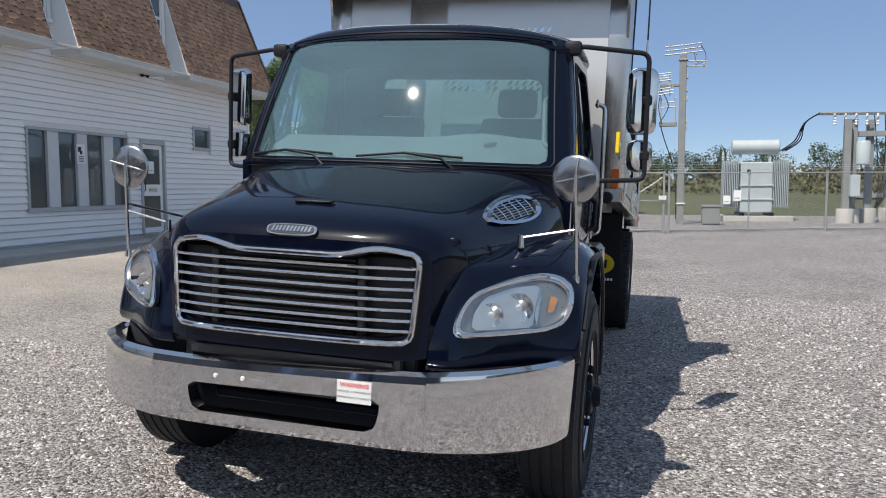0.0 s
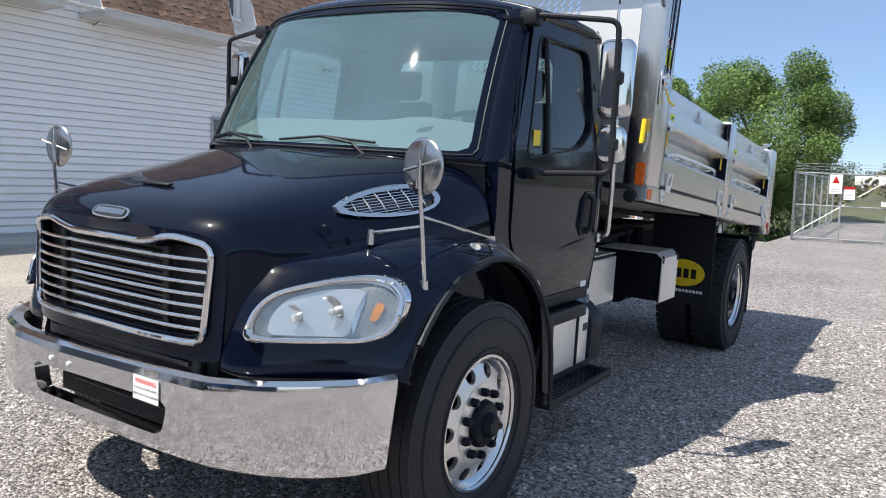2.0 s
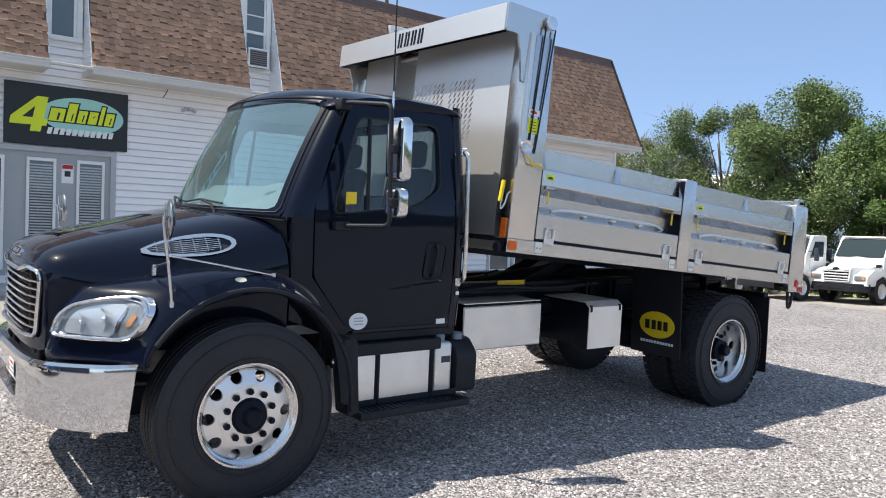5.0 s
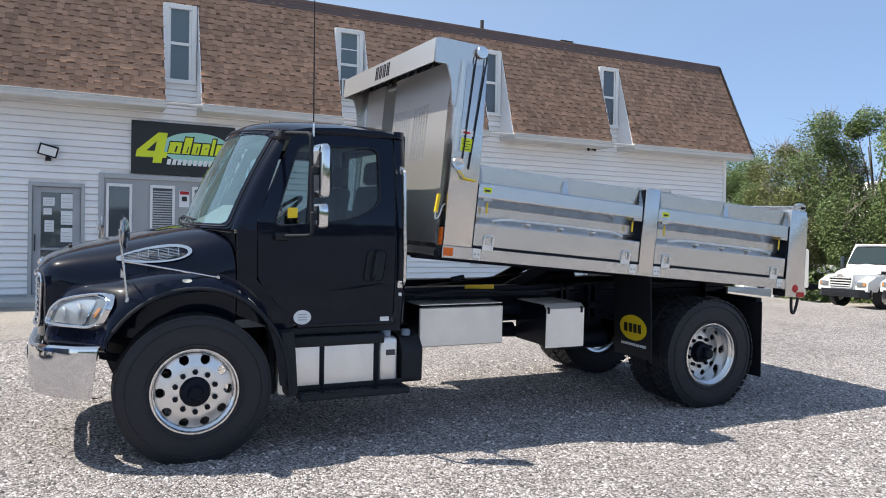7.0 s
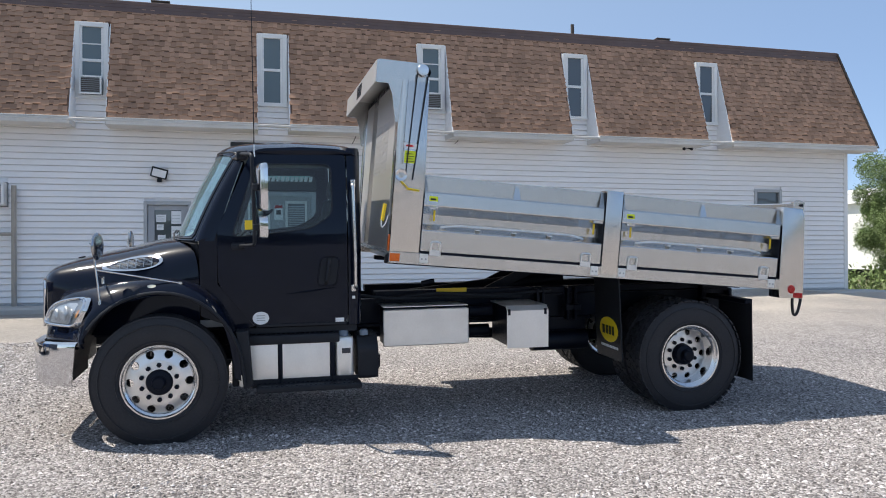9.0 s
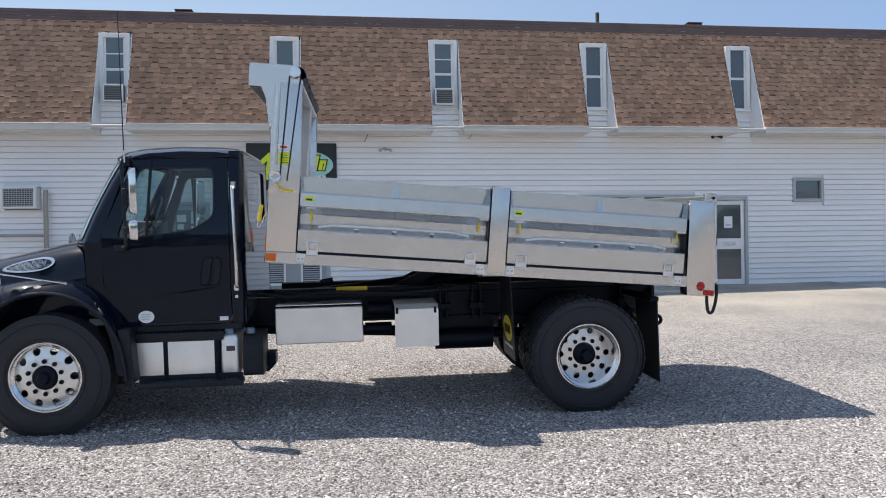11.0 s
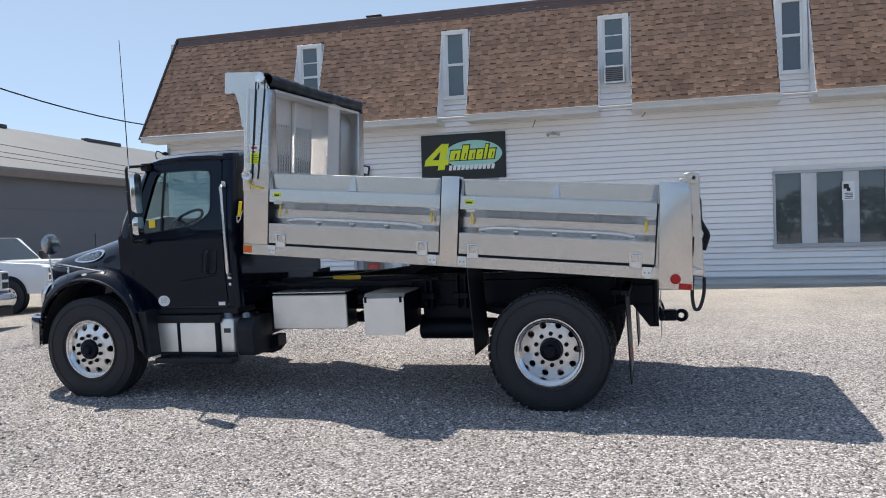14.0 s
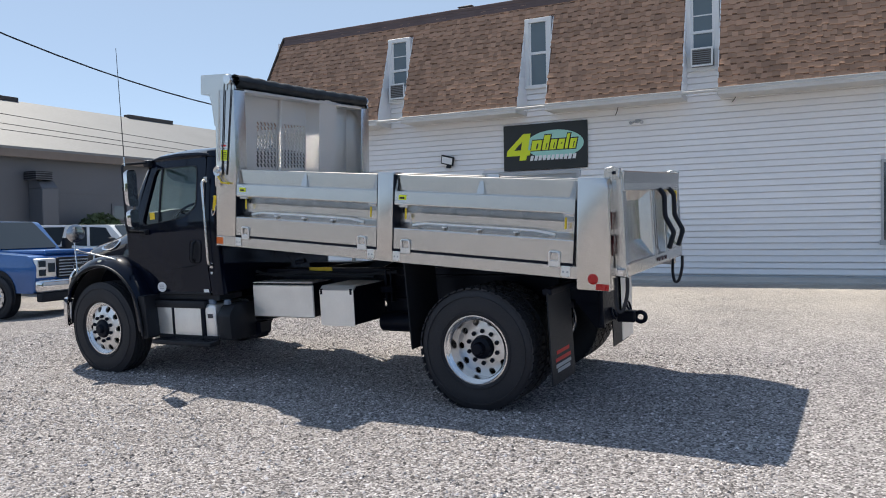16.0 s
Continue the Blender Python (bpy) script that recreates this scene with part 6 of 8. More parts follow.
for y in (3.01, 3.36):
    part("latch", box(0.965, 0.99, y - 0.012, y + 0.012, 0.93, 0.985, 0.003), BLACK_STEEL, bx)
for y0, y1, z0, z1, x0, x1 in ((2.72, 2.98, 0.66, 0.78, 0.30, 0.50), (3.40, 3.97, 0.50, 0.70, 0.34, 0.62), (2.75, 2.98, 0.86, 0.99, 0.40, 0.60)):
    part("air_tank", moved(tube([((x0 + x1) / 2, y0, (z0 + z1) / 2), ((x0 + x1) / 2, y1, (z0 + z1) / 2)], (z1 - z0) / 2, 14), pose(0, 0, 0)), BLACK_STEEL, chassis)
part("frame_side_plate", box(0.36, 0.43, 3.40, 4.0, 0.60, 0.82, 0.006), BLACK_STEEL, chassis)
for y in (3.46, 3.52, 3.78, 3.86, 5.28):
    part("hanger_bracket", join(box(0.44, 0.52, y - 0.012, y + 0.012, 0.80, 1.12, 0.004), box(0.44, 0.56, y - 0.04, y + 0.04, 0.90, 0.96, 0.006)), BLACK_STEEL, chassis)
part("hose", tube(smoothed([(0.46, 1.95, 1.06), (0.50, 2.4, 1.10), (0.47, 3.0, 1.07), (0.50, 3.6, 1.10)]), 0.02, 8), BLACK_PLASTIC, chassis)
part("hose", tube(smoothed([(0.44, 1.7, 1.10), (0.50, 2.0, 1.07), (0.46, 2.5, 1.06), (0.48, 3.3, 1.05)]), 0.016, 8), BLACK_PLASTIC, chassis)
part("body_prop_label", box(0.441, 0.447, 2.45, 2.75, 1.105, 1.145), YELLOW, chassis)
part("body_prop", tube([(0.47, 2.30, 1.20), (0.47, 2.42, 1.22)], 0.025, 8), BLACK_STEEL, chassis)
# mud flaps
for s in (-1, 1):
    mf = part("mud_flap", side(moved(box(0.55, 1.10, -0.006, 0.006, -0.84, 0.0, 0.003), pose(0, 4.04, 1.30, 3)), s), BLACK_PLASTIC, truck, "black mud flap ahead of the rear wheels with a yellow oval")
    lg = [(0.845 + 0.195 * math.cos(t), -0.560 + 0.122 * math.sin(t)) for t in [2 * math.pi * k / 40 for k in range(40)]]
    logo = part("logo", side(moved(prism(lg, "y", -0.010, -0.007), pose(0, 4.04, 1.30, 3)), s), YELLOW, mf, "plain yellow oval")
    for k, (p, q) in enumerate(((0.715, 0.055), (0.79, 0.05), (0.855, 0.05), (0.92, 0.05))):
        part("mark", side(moved(box(p, p + q * 0.9, -0.013, -0.0105, -0.605, -0.52), pose(0, 4.04, 1.30, 3)), s), SIGN_BLACK, logo)
    for k in range(12):
        part("text_bar", side(moved(box(0.665 + k * 0.031, 0.688 + k * 0.031, -0.0095, -0.007, -0.735, -0.710), pose(0, 4.04, 1.30, 3)), s), PAPER, mf)
    rf = part("rear_mud_flap", side(moved(box(0.60, 1.15, -0.006, 0.006, -0.76, 0.0, 0.003), pose(0, 5.41, 0.985, 1.5)), s), BLACK_PLASTIC, truck, "black rear mud flap with red lettering bars")
    for k, (q, w, mt) in enumerate(() if s < 0 else ((-0.50, 0.30, plate_red), (-0.56, 0.36, plate_red), (-0.61, 0.36, TRIM_GREY), (-0.65, 0.30, TRIM_GREY))):
        part("text_bar", side(moved(box(0.875 - w / 2, 0.875 + w / 2, 0.0065, 0.009, q - 0.018, q + 0.012), pose(0, 5.41, 0.985, 1.5)), s), mt, rf)
    part("flap_holder", side(box(0.44, 1.12, 5.36, 5.44, 0.97, 1.02, 0.008), s), BLACK_STEEL, rf)
    part("flap_holder", side(box(0.44, 1.08, 4.03, 4.06, 1.24, 1.31, 0.008), s), BLACK_STEEL, mf)

TAIL_RED = material("dark_red_lens", (0.05, 0.006, 0.008), 0.2, 0.0, 0.08)
# -- dump body: x across, y rearward from its front foot, z up, tipped a little --
body = part("dump_body", join(box(-1.12, 1.12, 0.02, 4.125, 0.07, 0.11), *[side(prism([(1.06, 0.0), (1.184, 0.0), (1.184, 0.10), (1.06, 0.10)], "y", 0.0, 3.84, 0.003), s) for s in (-1, 1)]), ALU, truck, "bare aluminium dump body with drop sides, tipped slightly", angle=8)
body.matrix_basis = pose(0, 1.865, 1.447, -5.07)
for k in range(9):
    part("cross_sill", box(-1.0, 1.0, 0.15 + 0.45 * k, 0.21 + 0.45 * k, 0.0, 0.07, 0.004), ALU_SATIN, body)
part("long_sill", join(*[side(box(0.30, 0.40, 0.1, 3.95, -0.045, -0.001, 0.006), s) for s in (-1, 1)]), BLACK_STEEL, body)
# gate section: (out from the centre, height)
GATE = [(1.055, 0.120), (1.184, 0.120), (1.184, 0.300), (1.178, 0.308), (1.100, 0.348), (1.094, 0.356), (1.094, 0.438), (1.100, 0.446), (1.180, 0.510), (1.184, 0.518), (1.178, 0.626), (1.174, 0.632), (1.142, 0.636), (1.140, 0.775), (1.055, 0.775)]


def drop_gate(u0, u1, s):
    g = part("drop_gate", side(prism(GATE, "y", u0, u1, 0.003), s), ALU, body, "folding aluminium drop side with a rolled rail", angle=8)
    L_ = u1 - u0
    rail = bent([(1.135, u0 + 0.17, 0.336), (1.165, u0 + 0.30, 0.360), (1.165, u0 + L_ / 2, 0.362), (1.165, u1 - 0.30, 0.360), (1.135, u1 - 0.17, 0.336)], 0.10)
    part("hand_rail", side(tube(rail, 0.012, 8), s), WHEEL_ALU, g, "bright rope rail")
    for k in (0.3, 0.5, 0.7):
        part("rail_clip", side(box(1.12, 1.180, u0 + L_ * k - 0.02, u0 + L_ * k + 0.02, 0.330, 0.342, 0.003), s), WHITE, g)
    for u, toward_post in ((u0 + 0.13, -1), (u1 - 0.15, 1)):
        hg = part("hinge", side(join(box(1.184, 1.196, u - 0.05, u + 0.05, 0.085, 0.135, 0.004), tube(bent([(1.19, u - 0.04, 0.12), (1.20, u - 0.04, 0.205), (1.20, u + 0.04, 0.205), (1.19, u + 0.04, 0.12)], 0.02), 0.0085, 6)), s), WHEEL_ALU, g)
        c = u + 0.095 * toward_post
        hp = part("hinge_plate", side(box(1.184, 1.192, c - 0.037, c + 0.037, 0.015, 0.098, 0.005), s), ALU_SATIN, hg)
        part("bolt", side(join(*[moved(revolve([(0, 0.005), (0.007, 0.004), (0.009, 0.0)], "x", 10), pose(1.192, c + o, 0.052)) for o in (-0.017, 0.017)]), s), TRIM_GREY, hp)
    for u, d in ((u0 + 0.05, 0.045), (u1 - 0.09, 0.0)):
        part("latch", side(box(1.14, 1.19, u, u + 0.085, 0.485, 0.515, 0.006), s), STEEL_BRIGHT, g)
        part("latch_tag", side(box(1.150, 1.160, u + d, u + d + 0.018, 0.385, 0.480, 0.004), s), YELLOW, g, "yellow latch handle")
    part("label", side(box(1.181, 1.1845, u0 + 0.045, u0 + 0.120, 0.556, 0.598), s), LIME, g)
    part("label_mark", side(box(1.1845, 1.1852, u0 + 0.055, u0 + 0.105, 0.564, 0.580), s), SIGN_BLACK, g)
    m = (u0 + u1) / 2
    wedge = bmesh.new()
    vs = [wedge.verts.new(p) for p in ((1.172, m - 0.035, 0.634), (1.172, m + 0.035, 0.634), (1.147, m - 0.016, 0.745), (1.147, m + 0.016, 0.745), (1.14, m - 0.035, 0.632), (1.14, m + 0.035, 0.632))]
    for f in ((0, 1, 3, 2), (0, 2, 4), (1, 5, 3), (2, 3, 5, 4), (0, 4, 5, 1)):
        wedge.faces.new([vs[k] for k in f])
    bmesh.ops.recalc_face_normals(wedge, faces=wedge.faces[:])
    part("gusset", side(wedge, s), ALU, g, angle=0)
    for u, e in ((u0, 0.03), (u1, -0.055)):
        ends = bmesh.new()
        vs = [ends.verts.new(p) for p in ((1.18, u, 0.630), (1.18, u + e, 0.630), (1.148, u + e * 0.55, 0.77), (1.148, u, 0.77))]
        ends.faces.new(vs)
        part("end_gusset", side(thick(ends, 0.006), s), ALU, g, angle=0)
    return g


for s in (-1, 1):
    drop_gate(0.268, 1.945, s)
    drop_gate(2.128, 3.790, s)
    part("corner_seal", side(box(1.05, 1.140, 3.792, 3.83, 0.11, 0.775), s), ALU, body)
    part("centre_post", side(box(1.045, 1.192, 1.955, 2.118, 0.03, 0.795, 0.008, 2), s), ALU, body, "aluminium centre post")
    for u in (0.264, 1.950, 2.123, 3.795):
        part("post_gap", side(box(1.05, 1.181, u - 0.0045, u + 0.0045, 0.11, 0.775 if u in (1.950, 2.123) else 0.62), s), BLACK_STEEL, body)
    for u0, u1 in ((0.27, 1.945), (2.128, 3.79)):
        part("gate_gap", side(box(1.10, 1.1825, u0, u1, 0.1005, 0.1195), s), BLACK_STEEL, body)
    rp = part("rear_post", side(prism([(3.800, 0.800), (4.015, 0.800), (4.045, 0.72), (4.105, -0.07), (3.835, -0.078), (3.82, 0.10)], "x", 1.03, 1.192, 0.010, 2), s), ALU, body, "tapered aluminium rear corner post")
    part("round_tail_light", side(moved(revolve([(0, 0.012), (0.03, 0.010), (0.036, 0.004), (0.042, 0.0)], "x", 24), pose(1.192, 3.962, 0.015)), s), RED, rp, "round red marker light")
    part("reflector", side(box(1.192, 1.197, 3.990, 4.092, -0.066, -0.018, 0.003), s), RED, rp, "red rectangular reflector")
    part("tail_light", side(box(1.06, 1.13, 4.080, 4.092, 0.20, 0.36, 0.004), s), TAIL_RED, rp)
    part("tail_light", side(box(1.06, 1.13, 4.058, 4.070, 0.40, 0.54, 0.004), s), TAIL_RED, rp)
    part("amber_reflector", side(box(1.184, 1.189, 0.006, 0.092, 0.018, 0.084, 0.003), s), ORANGE, body, "amber front reflector")
    part("amber_front_light", side(box(1.10, 1.16, -0.012, 0.0, 0.10, 0.24, 0.005), s), ORANGE, body)
    part("round_front_light", side(moved(revolve([(0, -0.014), (0.03, -0.012), (0.045, 0.0)], "y", 20), pose(1.08, -0.002, 0.03)), s), BLACK_PLASTIC, body)
    # front column with the tarp ropes
    col = part("front_column", side(prism([(0.0, 0.10), (0.258, 0.10), (0.262, 0.80), (0.235, 1.56), (0.0, 1.56), (-0.012, 1.2)], "x", 1.02, 1.184, 0.010, 2), s), ALU, body, "tall aluminium front column")
    part("round_edge", side(tube([(1.165, 0.035, 0.85), (1.165, 0.030, 1.56)], 0.030, 12), s), ALU, col)
    for u0, u1 in ((0.085, 0.120), (0.150, 0.215)):
        part("tarp_rope", side(tube([(1.192, u0, 0.72), (1.194, u1, 1.62)], 0.006, 6), s), BLACK_PLASTIC, col, "black tarp rope")
    part("pulley", side(moved(revolve([(0, 0.008), (0.03, 0.008), (0.046, 0.007), (0.050, 0.0), (0.046, -0.012), (0.0, -0.012)], "x", 28), pose(1.205, 0.165, 1.655)), s), STEEL_BRIGHT, col, "round rope pulley")
    part("column_label", side(box(1.1845, 1.186, 0.045, 0.165, 0.985, 1.03), s), PAPER, col)
    part("column_label", side(box(1.1845, 1.186, 0.065, 0.165, 0.86, 0.965), s), LIME, col)
    for k in range(4):
        part("label_mark", side(box(1.186, 1.187, 0.078, 0.150 - 0.012 * (k % 2), 0.874 + 0.021 * k, 0.879 + 0.021 * k), s), SIGN_BLACK, col)
    part("label_mark", side(prism([(0.105 + 0.034 * math.cos(t), 1.008 + 0.010 * math.sin(t)) for t in [2 * math.pi * k / 20 for k in range(20)]], "x", 1.186, 1.187), s), plate_red, col)
    if s > 0:
        cb = part("tarp_crank", box(1.184, 1.200, -0.005, 0.075, 0.60, 0.80, 0.006, 2), ALU, body, "crank box of the tarp on the front column")
        part("spool", moved(revolve([(0, 0.030), (0.018, 0.030), (0.022, 0.018), (0.040, 0.018), (0.050, 0.024), (0.054, 0.016), (0.050, 0.0)], "x", 28), pose(1.198, 0.045, 0.75)), STEEL_BRIGHT, cb)
        part("crank_handle", join(tube([(1.215, 0.05, 0.70), (1.222, 0.11, 0.645)], 0.006, 8), tube([(1.222, 0.10, 0.642), (1.222, 0.21, 0.632)], 0.009, 8)), YELLOW, cb, "yellow crank handle")
        yh = part("bed_lever", tube([(1.14, -0.06, 0.50), (1.14, -0.075, 0.35)], 0.016, 10), YELLOW, body, "yellow release lever")
        part("spring", tube(smoothed([(1.15, 0.0, 0.43), (1.16, -0.03, 0.40), (1.16, -0.05, 0.33), (1.16, -0.08, 0.30), (1.16, -0.085, 0.36)]), 0.006, 6), STEEL_BRIGHT, yh)
    # end plate of the cab shield
    prof = corners([(-0.225, 1.515), (-0.225, 1.712), (0.165, 1.718), (0.245, 1.56), (0.01, 1.56), (-0.012, 1.20), (-0.035, 1.20), (-0.075, 1.42), (-0.115, 1.52)], 0.02)
    part("shield_end", side(prism(prof, "x", 1.150, 1.170), s), ALU, body, "end plate of the cab shield")

# bulkhead: plain sheet with two slotted fields
def slot_field(x0, x1, z0, z1, nx, nz, y):
    """One sheet pierced by rows of slanting slots."""
    bm = bmesh.new()
    for i in range(nx):
        for j in range(nz):
            a, b = x0 + (x1 - x0) * i / nx, x0 + (x1 - x0) * (i + 1) / nx
            c, d = z0 + (z1 - z0) * j / nz, z0 + (z1 - z0) * (j + 1) / nz
            cx, cz, w, h = (a + b) / 2, (c + d) / 2, (b - a), (d - c)
            edge = [(a, c), (cx, c), (b, c), (b, cz), (b, d), (cx, d), (a, d), (a, cz)]
            slot = [(cx + w * p, cz + h * q) for p, q in ((-0.42, -0.42), (-0.22, -0.42), (-0.02, -0.42), (0.21, 0.0), (0.42, 0.42), (0.22, 0.42), (0.02, 0.42), (-0.21, 0.0))]
            rows_ = [[bm.verts.new((p, y, q)) for p, q in edge], [bm.verts.new((p, y, q)) for p, q in slot], [bm.verts.new((p, y + 0.006, q)) for p, q in slot]]
            for u, v in zip(rows_, rows_[1:]):
                for k in range(8):
                    bm.faces.new((u[k], u[(k + 1) % 8], v[(k + 1) % 8], v[k]))
    bmesh.ops.remove_doubles(bm, verts=bm.verts[:], dist=2e-4)
    bmesh.ops.recalc_face_normals(bm, faces=bm.faces[:])
    return bm


def plate(x0, x1, z0, z1, y):
    return box(x0, x1, y, y + 0.006, z0, z1)


BK = 0.004
bulk = part("bulkhead", plate(-0.22, 1.03, 0.11, 0.80, BK), BULK_ALU, body, "aluminium front bulkhead with slotted fields", angle=0)
for x0, x1, z0, z1 in ((-1.03, -0.52, 0.11, 1.60), (-0.22, 1.03, 1.29, 1.60), (0.61, 1.03, 0.80, 1.29), (0.22, 0.28, 0.80, 1.29)):
    part("sheet", plate(x0, x1, z0, z1, BK), BULK_ALU, bulk, angle=0)
part("slotted_field", slot_field(-0.22, 0.22, 0.80, 1.29, 8, 11, BK), BULK_ALU, bulk, angle=0)
part("slotted_field", slot_field(0.28, 0.61, 0.80, 1.29, 6, 11, BK), BULK_ALU, bulk, angle=0)
# the hoist channel, open to the front
part("channel", prism([(-0.52, BK), (-0.52, BK + 0.20), (-0.22, BK + 0.20), (-0.22, BK), (-0.214, BK), (-0.214, BK + 0.208), (-0.526, BK + 0.208), (-0.526, BK)], "z", 0.12, 1.60), BULK_ALU, bulk, angle=0)
part("stiffener", box(0.235, 0.265, BK + 0.007, BK + 0.05, 0.12, 1.56, 0.005), BULK_ALU, bulk)
part("top_rail", box(-1.03, 1.03, 0.03, 0.235, 1.545, 1.575, 0.006), BULK_ALU, bulk)
shield = part("cab_shield", join(box(-1.15, 1.15, -0.22, 0.16, 1.700, 1.708), box(-1.15, 1.15, -0.228, -0.220, 1.52, 1.708)), BULK_ALU, body, "aluminium cab shield over the cab roof", angle=0)
for k in range(12):
    x = -1.0 + k * 0.18
    part("drain_notch", box(x, x + 0.10, BK - 0.004, BK - 0.001, 1.60, 1.64), BLACK_STEEL, shield)
part("lip", box(-1.03, 1.03, 0.02, 0.10, 1.595, 1.605), ALU, shield)
for k in range(4):
    for j in range(2):
        part("name_slot", prism([(-0.19 + k * 0.095 + j * 0.04, 1.56), (-0.165 + k * 0.095 + j * 0.04, 1.56), (-0.155 + k * 0.095 + j * 0.04, 1.68), (-0.18 + k * 0.095 + j * 0.04, 1.68)], "y", -0.2305, -0.2285), BLACK_STEEL, shield)
TARP = material("black_tarp", (0.006, 0.009, 0.013), 0.55, 0.0, 0.3, 6.0, 60.0, 0.004, 30.0)
tarp = part("tarp_roll", grid(lambda i, j: (-1.12 + 2.24 * i / 40, 0.185 + (0.062 + 0.006 * math.sin(i * 1.3) + 0.004 * math.sin(i * 0.7 + j)) * math.cos(2 * math.pi * j / 16), 1.655 + (0.062 + 0.006 * math.sin(i * 1.7 + 1)) * math.sin(2 * math.pi * j / 16) - 0.012 * math.sin(math.pi * i / 40)), 41, 17), TARP, body, "rolled black mesh tarp along the bulkhead top")
part("roller", tube([(-1.2, 0.185, 1.655), (1.2, 0.185, 1.655)], 0.02, 10), STEEL_BRIGHT, tarp)

# tailgate
frame_bits = []
for s in (-1, 1):
    frame_bits.append(side(prism([(4.02, 0.85), (4.10, 0.85), (4.19, 0.03), (4.10, 0.03)], "x", 0.93, 1.05, 0.006), s))
frame_bits.append(box(-1.02, 1.02, 4.015, 4.115, 0.74, 0.86, 0.010))
frame_bits.append(box(-1.02, 1.02, 4.10, 4.19, 0.03, 0.14, 0.010))
tgate = part("tailgate", join(*frame_bits), ALU, body, "aluminium tailgate with a coal chute and black handles")
def gate_face(z):
    return 4.105 + 0.095 * (0.85 - z) / 0.82


def pressed_panel(x0, x1, z0, z1, depth, splay, sill):
    """A tray pressed into the gate: splayed sides round a flat back."""
    bm = bmesh.new()
    o = [bm.verts.new((x, gate_face(z) - 0.012, z)) for x, z in ((x0, z0), (x1, z0), (x1, z1), (x0, z1))]
    i_ = [bm.verts.new((x, gate_face(z) - depth, z)) for x, z in ((x0 + splay, z0 + sill), (x1 - splay, z0 + sill), (x1 - splay, z1 - splay), (x0 + splay, z1 - splay))]
    for k in range(4):
        bm.faces.new((o[k], o[(k + 1) % 4], i_[(k + 1) % 4], i_[k]))
    bm.faces.new(i_)
    bmesh.ops.recalc_face_normals(bm, faces=bm.faces[:])
    return thick(bm, 0.004)


part("top_panel", prism([(4.06, 0.86), (gate_face(0.86), 0.86), (gate_face(0.70), 0.70), (4.06, 0.70)], "x", -1.02, 1.02, 0.006), ALU, tgate)
part("pressed_panel", pressed_panel(0.15, 0.93, 0.13, 0.70, 0.095, 0.085, 0.15), ALU, tgate, angle=0)
part("pressed_panel", pressed_panel(-0.93, 0.02, 0.13, 0.70, 0.095, 0.085, 0.15), ALU, tgate, angle=0)
for x0, x1 in ((0.02, 0.075), (0.085, 0.15), (-0.34, -0.28)):
    part("upright", prism([(4.04, 0.70), (gate_face(0.70) + 0.004, 0.70), (gate_face(0.13) + 0.004, 0.13), (4.10, 0.13)], "x", x0, x1, 0.005), ALU, tgate)
part("hinge_line", prism([(4.10, 0.70), (gate_face(0.70) + 0.002, 0.70), (gate_face(0.13) + 0.002, 0.13), (4.16, 0.13)], "x", 0.076, 0.084), BLACK_STEEL, tgate)
for x in (-0.20, -0.60):
    part("pull_handle", tube(bent([(x, gate_face(0.70) - 0.01, 0.71), (x, gate_face(0.66) + 0.035, 0.66), (x, gate_face(0.46) + 0.03, 0.46), (x, gate_face(0.30) + 0.10, 0.32), (x, gate_face(0.18) + 0.05, 0.17)], 0.03), 0.023, 10), BLACK_PLASTIC, tgate, "bent black handle bar")
part("latch_tag", box(-0.82, -0.76, gate_face(0.6) - 0.02, gate_face(0.6) + 0.015, 0.52, 0.69, 0.004), YELLOW, tgate)
for s in (-1, 1):
    part("top_pin", side(tube([(0.95, 4.06, 0.84), (1.115, 4.06, 0.84)], 0.014, 10), s), BLACK_STEEL, tgate)
    part("pin_ear", side(prism([(3.98, 0.79), (4.10, 0.79), (4.10, 0.875), (4.04, 0.89), (3.98, 0.87)], "x", 1.05, 1.10, 0.004), s), ALU, tgate)
    part("lock_hook", side(box(1.02, 1.10, 4.09, 4.17, 0.04, 0.10, 0.008), s), STEEL_BRIGHT, tgate)
    part("rubber_loop", side(tube(smoothed([(1.04, 4.10, 0.02), (1.04, 4.105, -0.13), (1.04, 4.13, -0.235), (1.04, 4.17, -0.225), (1.04, 4.195, -0.10), (1.04, 4.19, 0.03)], 5), 0.015, 8), s), RUBBER, tgate, "black rubber-sleeved chain loop")
for x in (-0.25, -0.12, 0.01):
    part("marker_light", moved(revolve([(0, 0.012), (0.016, 0.01), (0.022, 0.0)], "y", 16), pose(x, 4.196, 0.085)), TAIL_RED, tgate)

# rear hitch on the chassis
hit = part("hitch_plate", join(box(-0.46, 0.46, 5.62, 5.66, 0.62, 1.06, 0.008), *[side(prism([(5.30, 0.98), (5.66, 0.98), (5.66, 0.60), (5.58, 0.60)], "x", 0.40, 0.44), s) for s in (-1, 1)]), BLACK_STEEL, truck, "black steel hitch plate with a pintle hook")
part("pintle_hook", moved(loop_tube([(0, 0.046 * math.cos(t), 0.044 * math.sin(t)) for t in [2 * math.pi * k / 20 for k in range(20)]], 0.020, 8), pose(0, 5.865, 0.635)), BLACK_STEEL, hit)
part("hook_base", box(-0.06, 0.06, 5.66, 5.825, 0.59, 0.69, 0.01), BLACK_STEEL, hit)
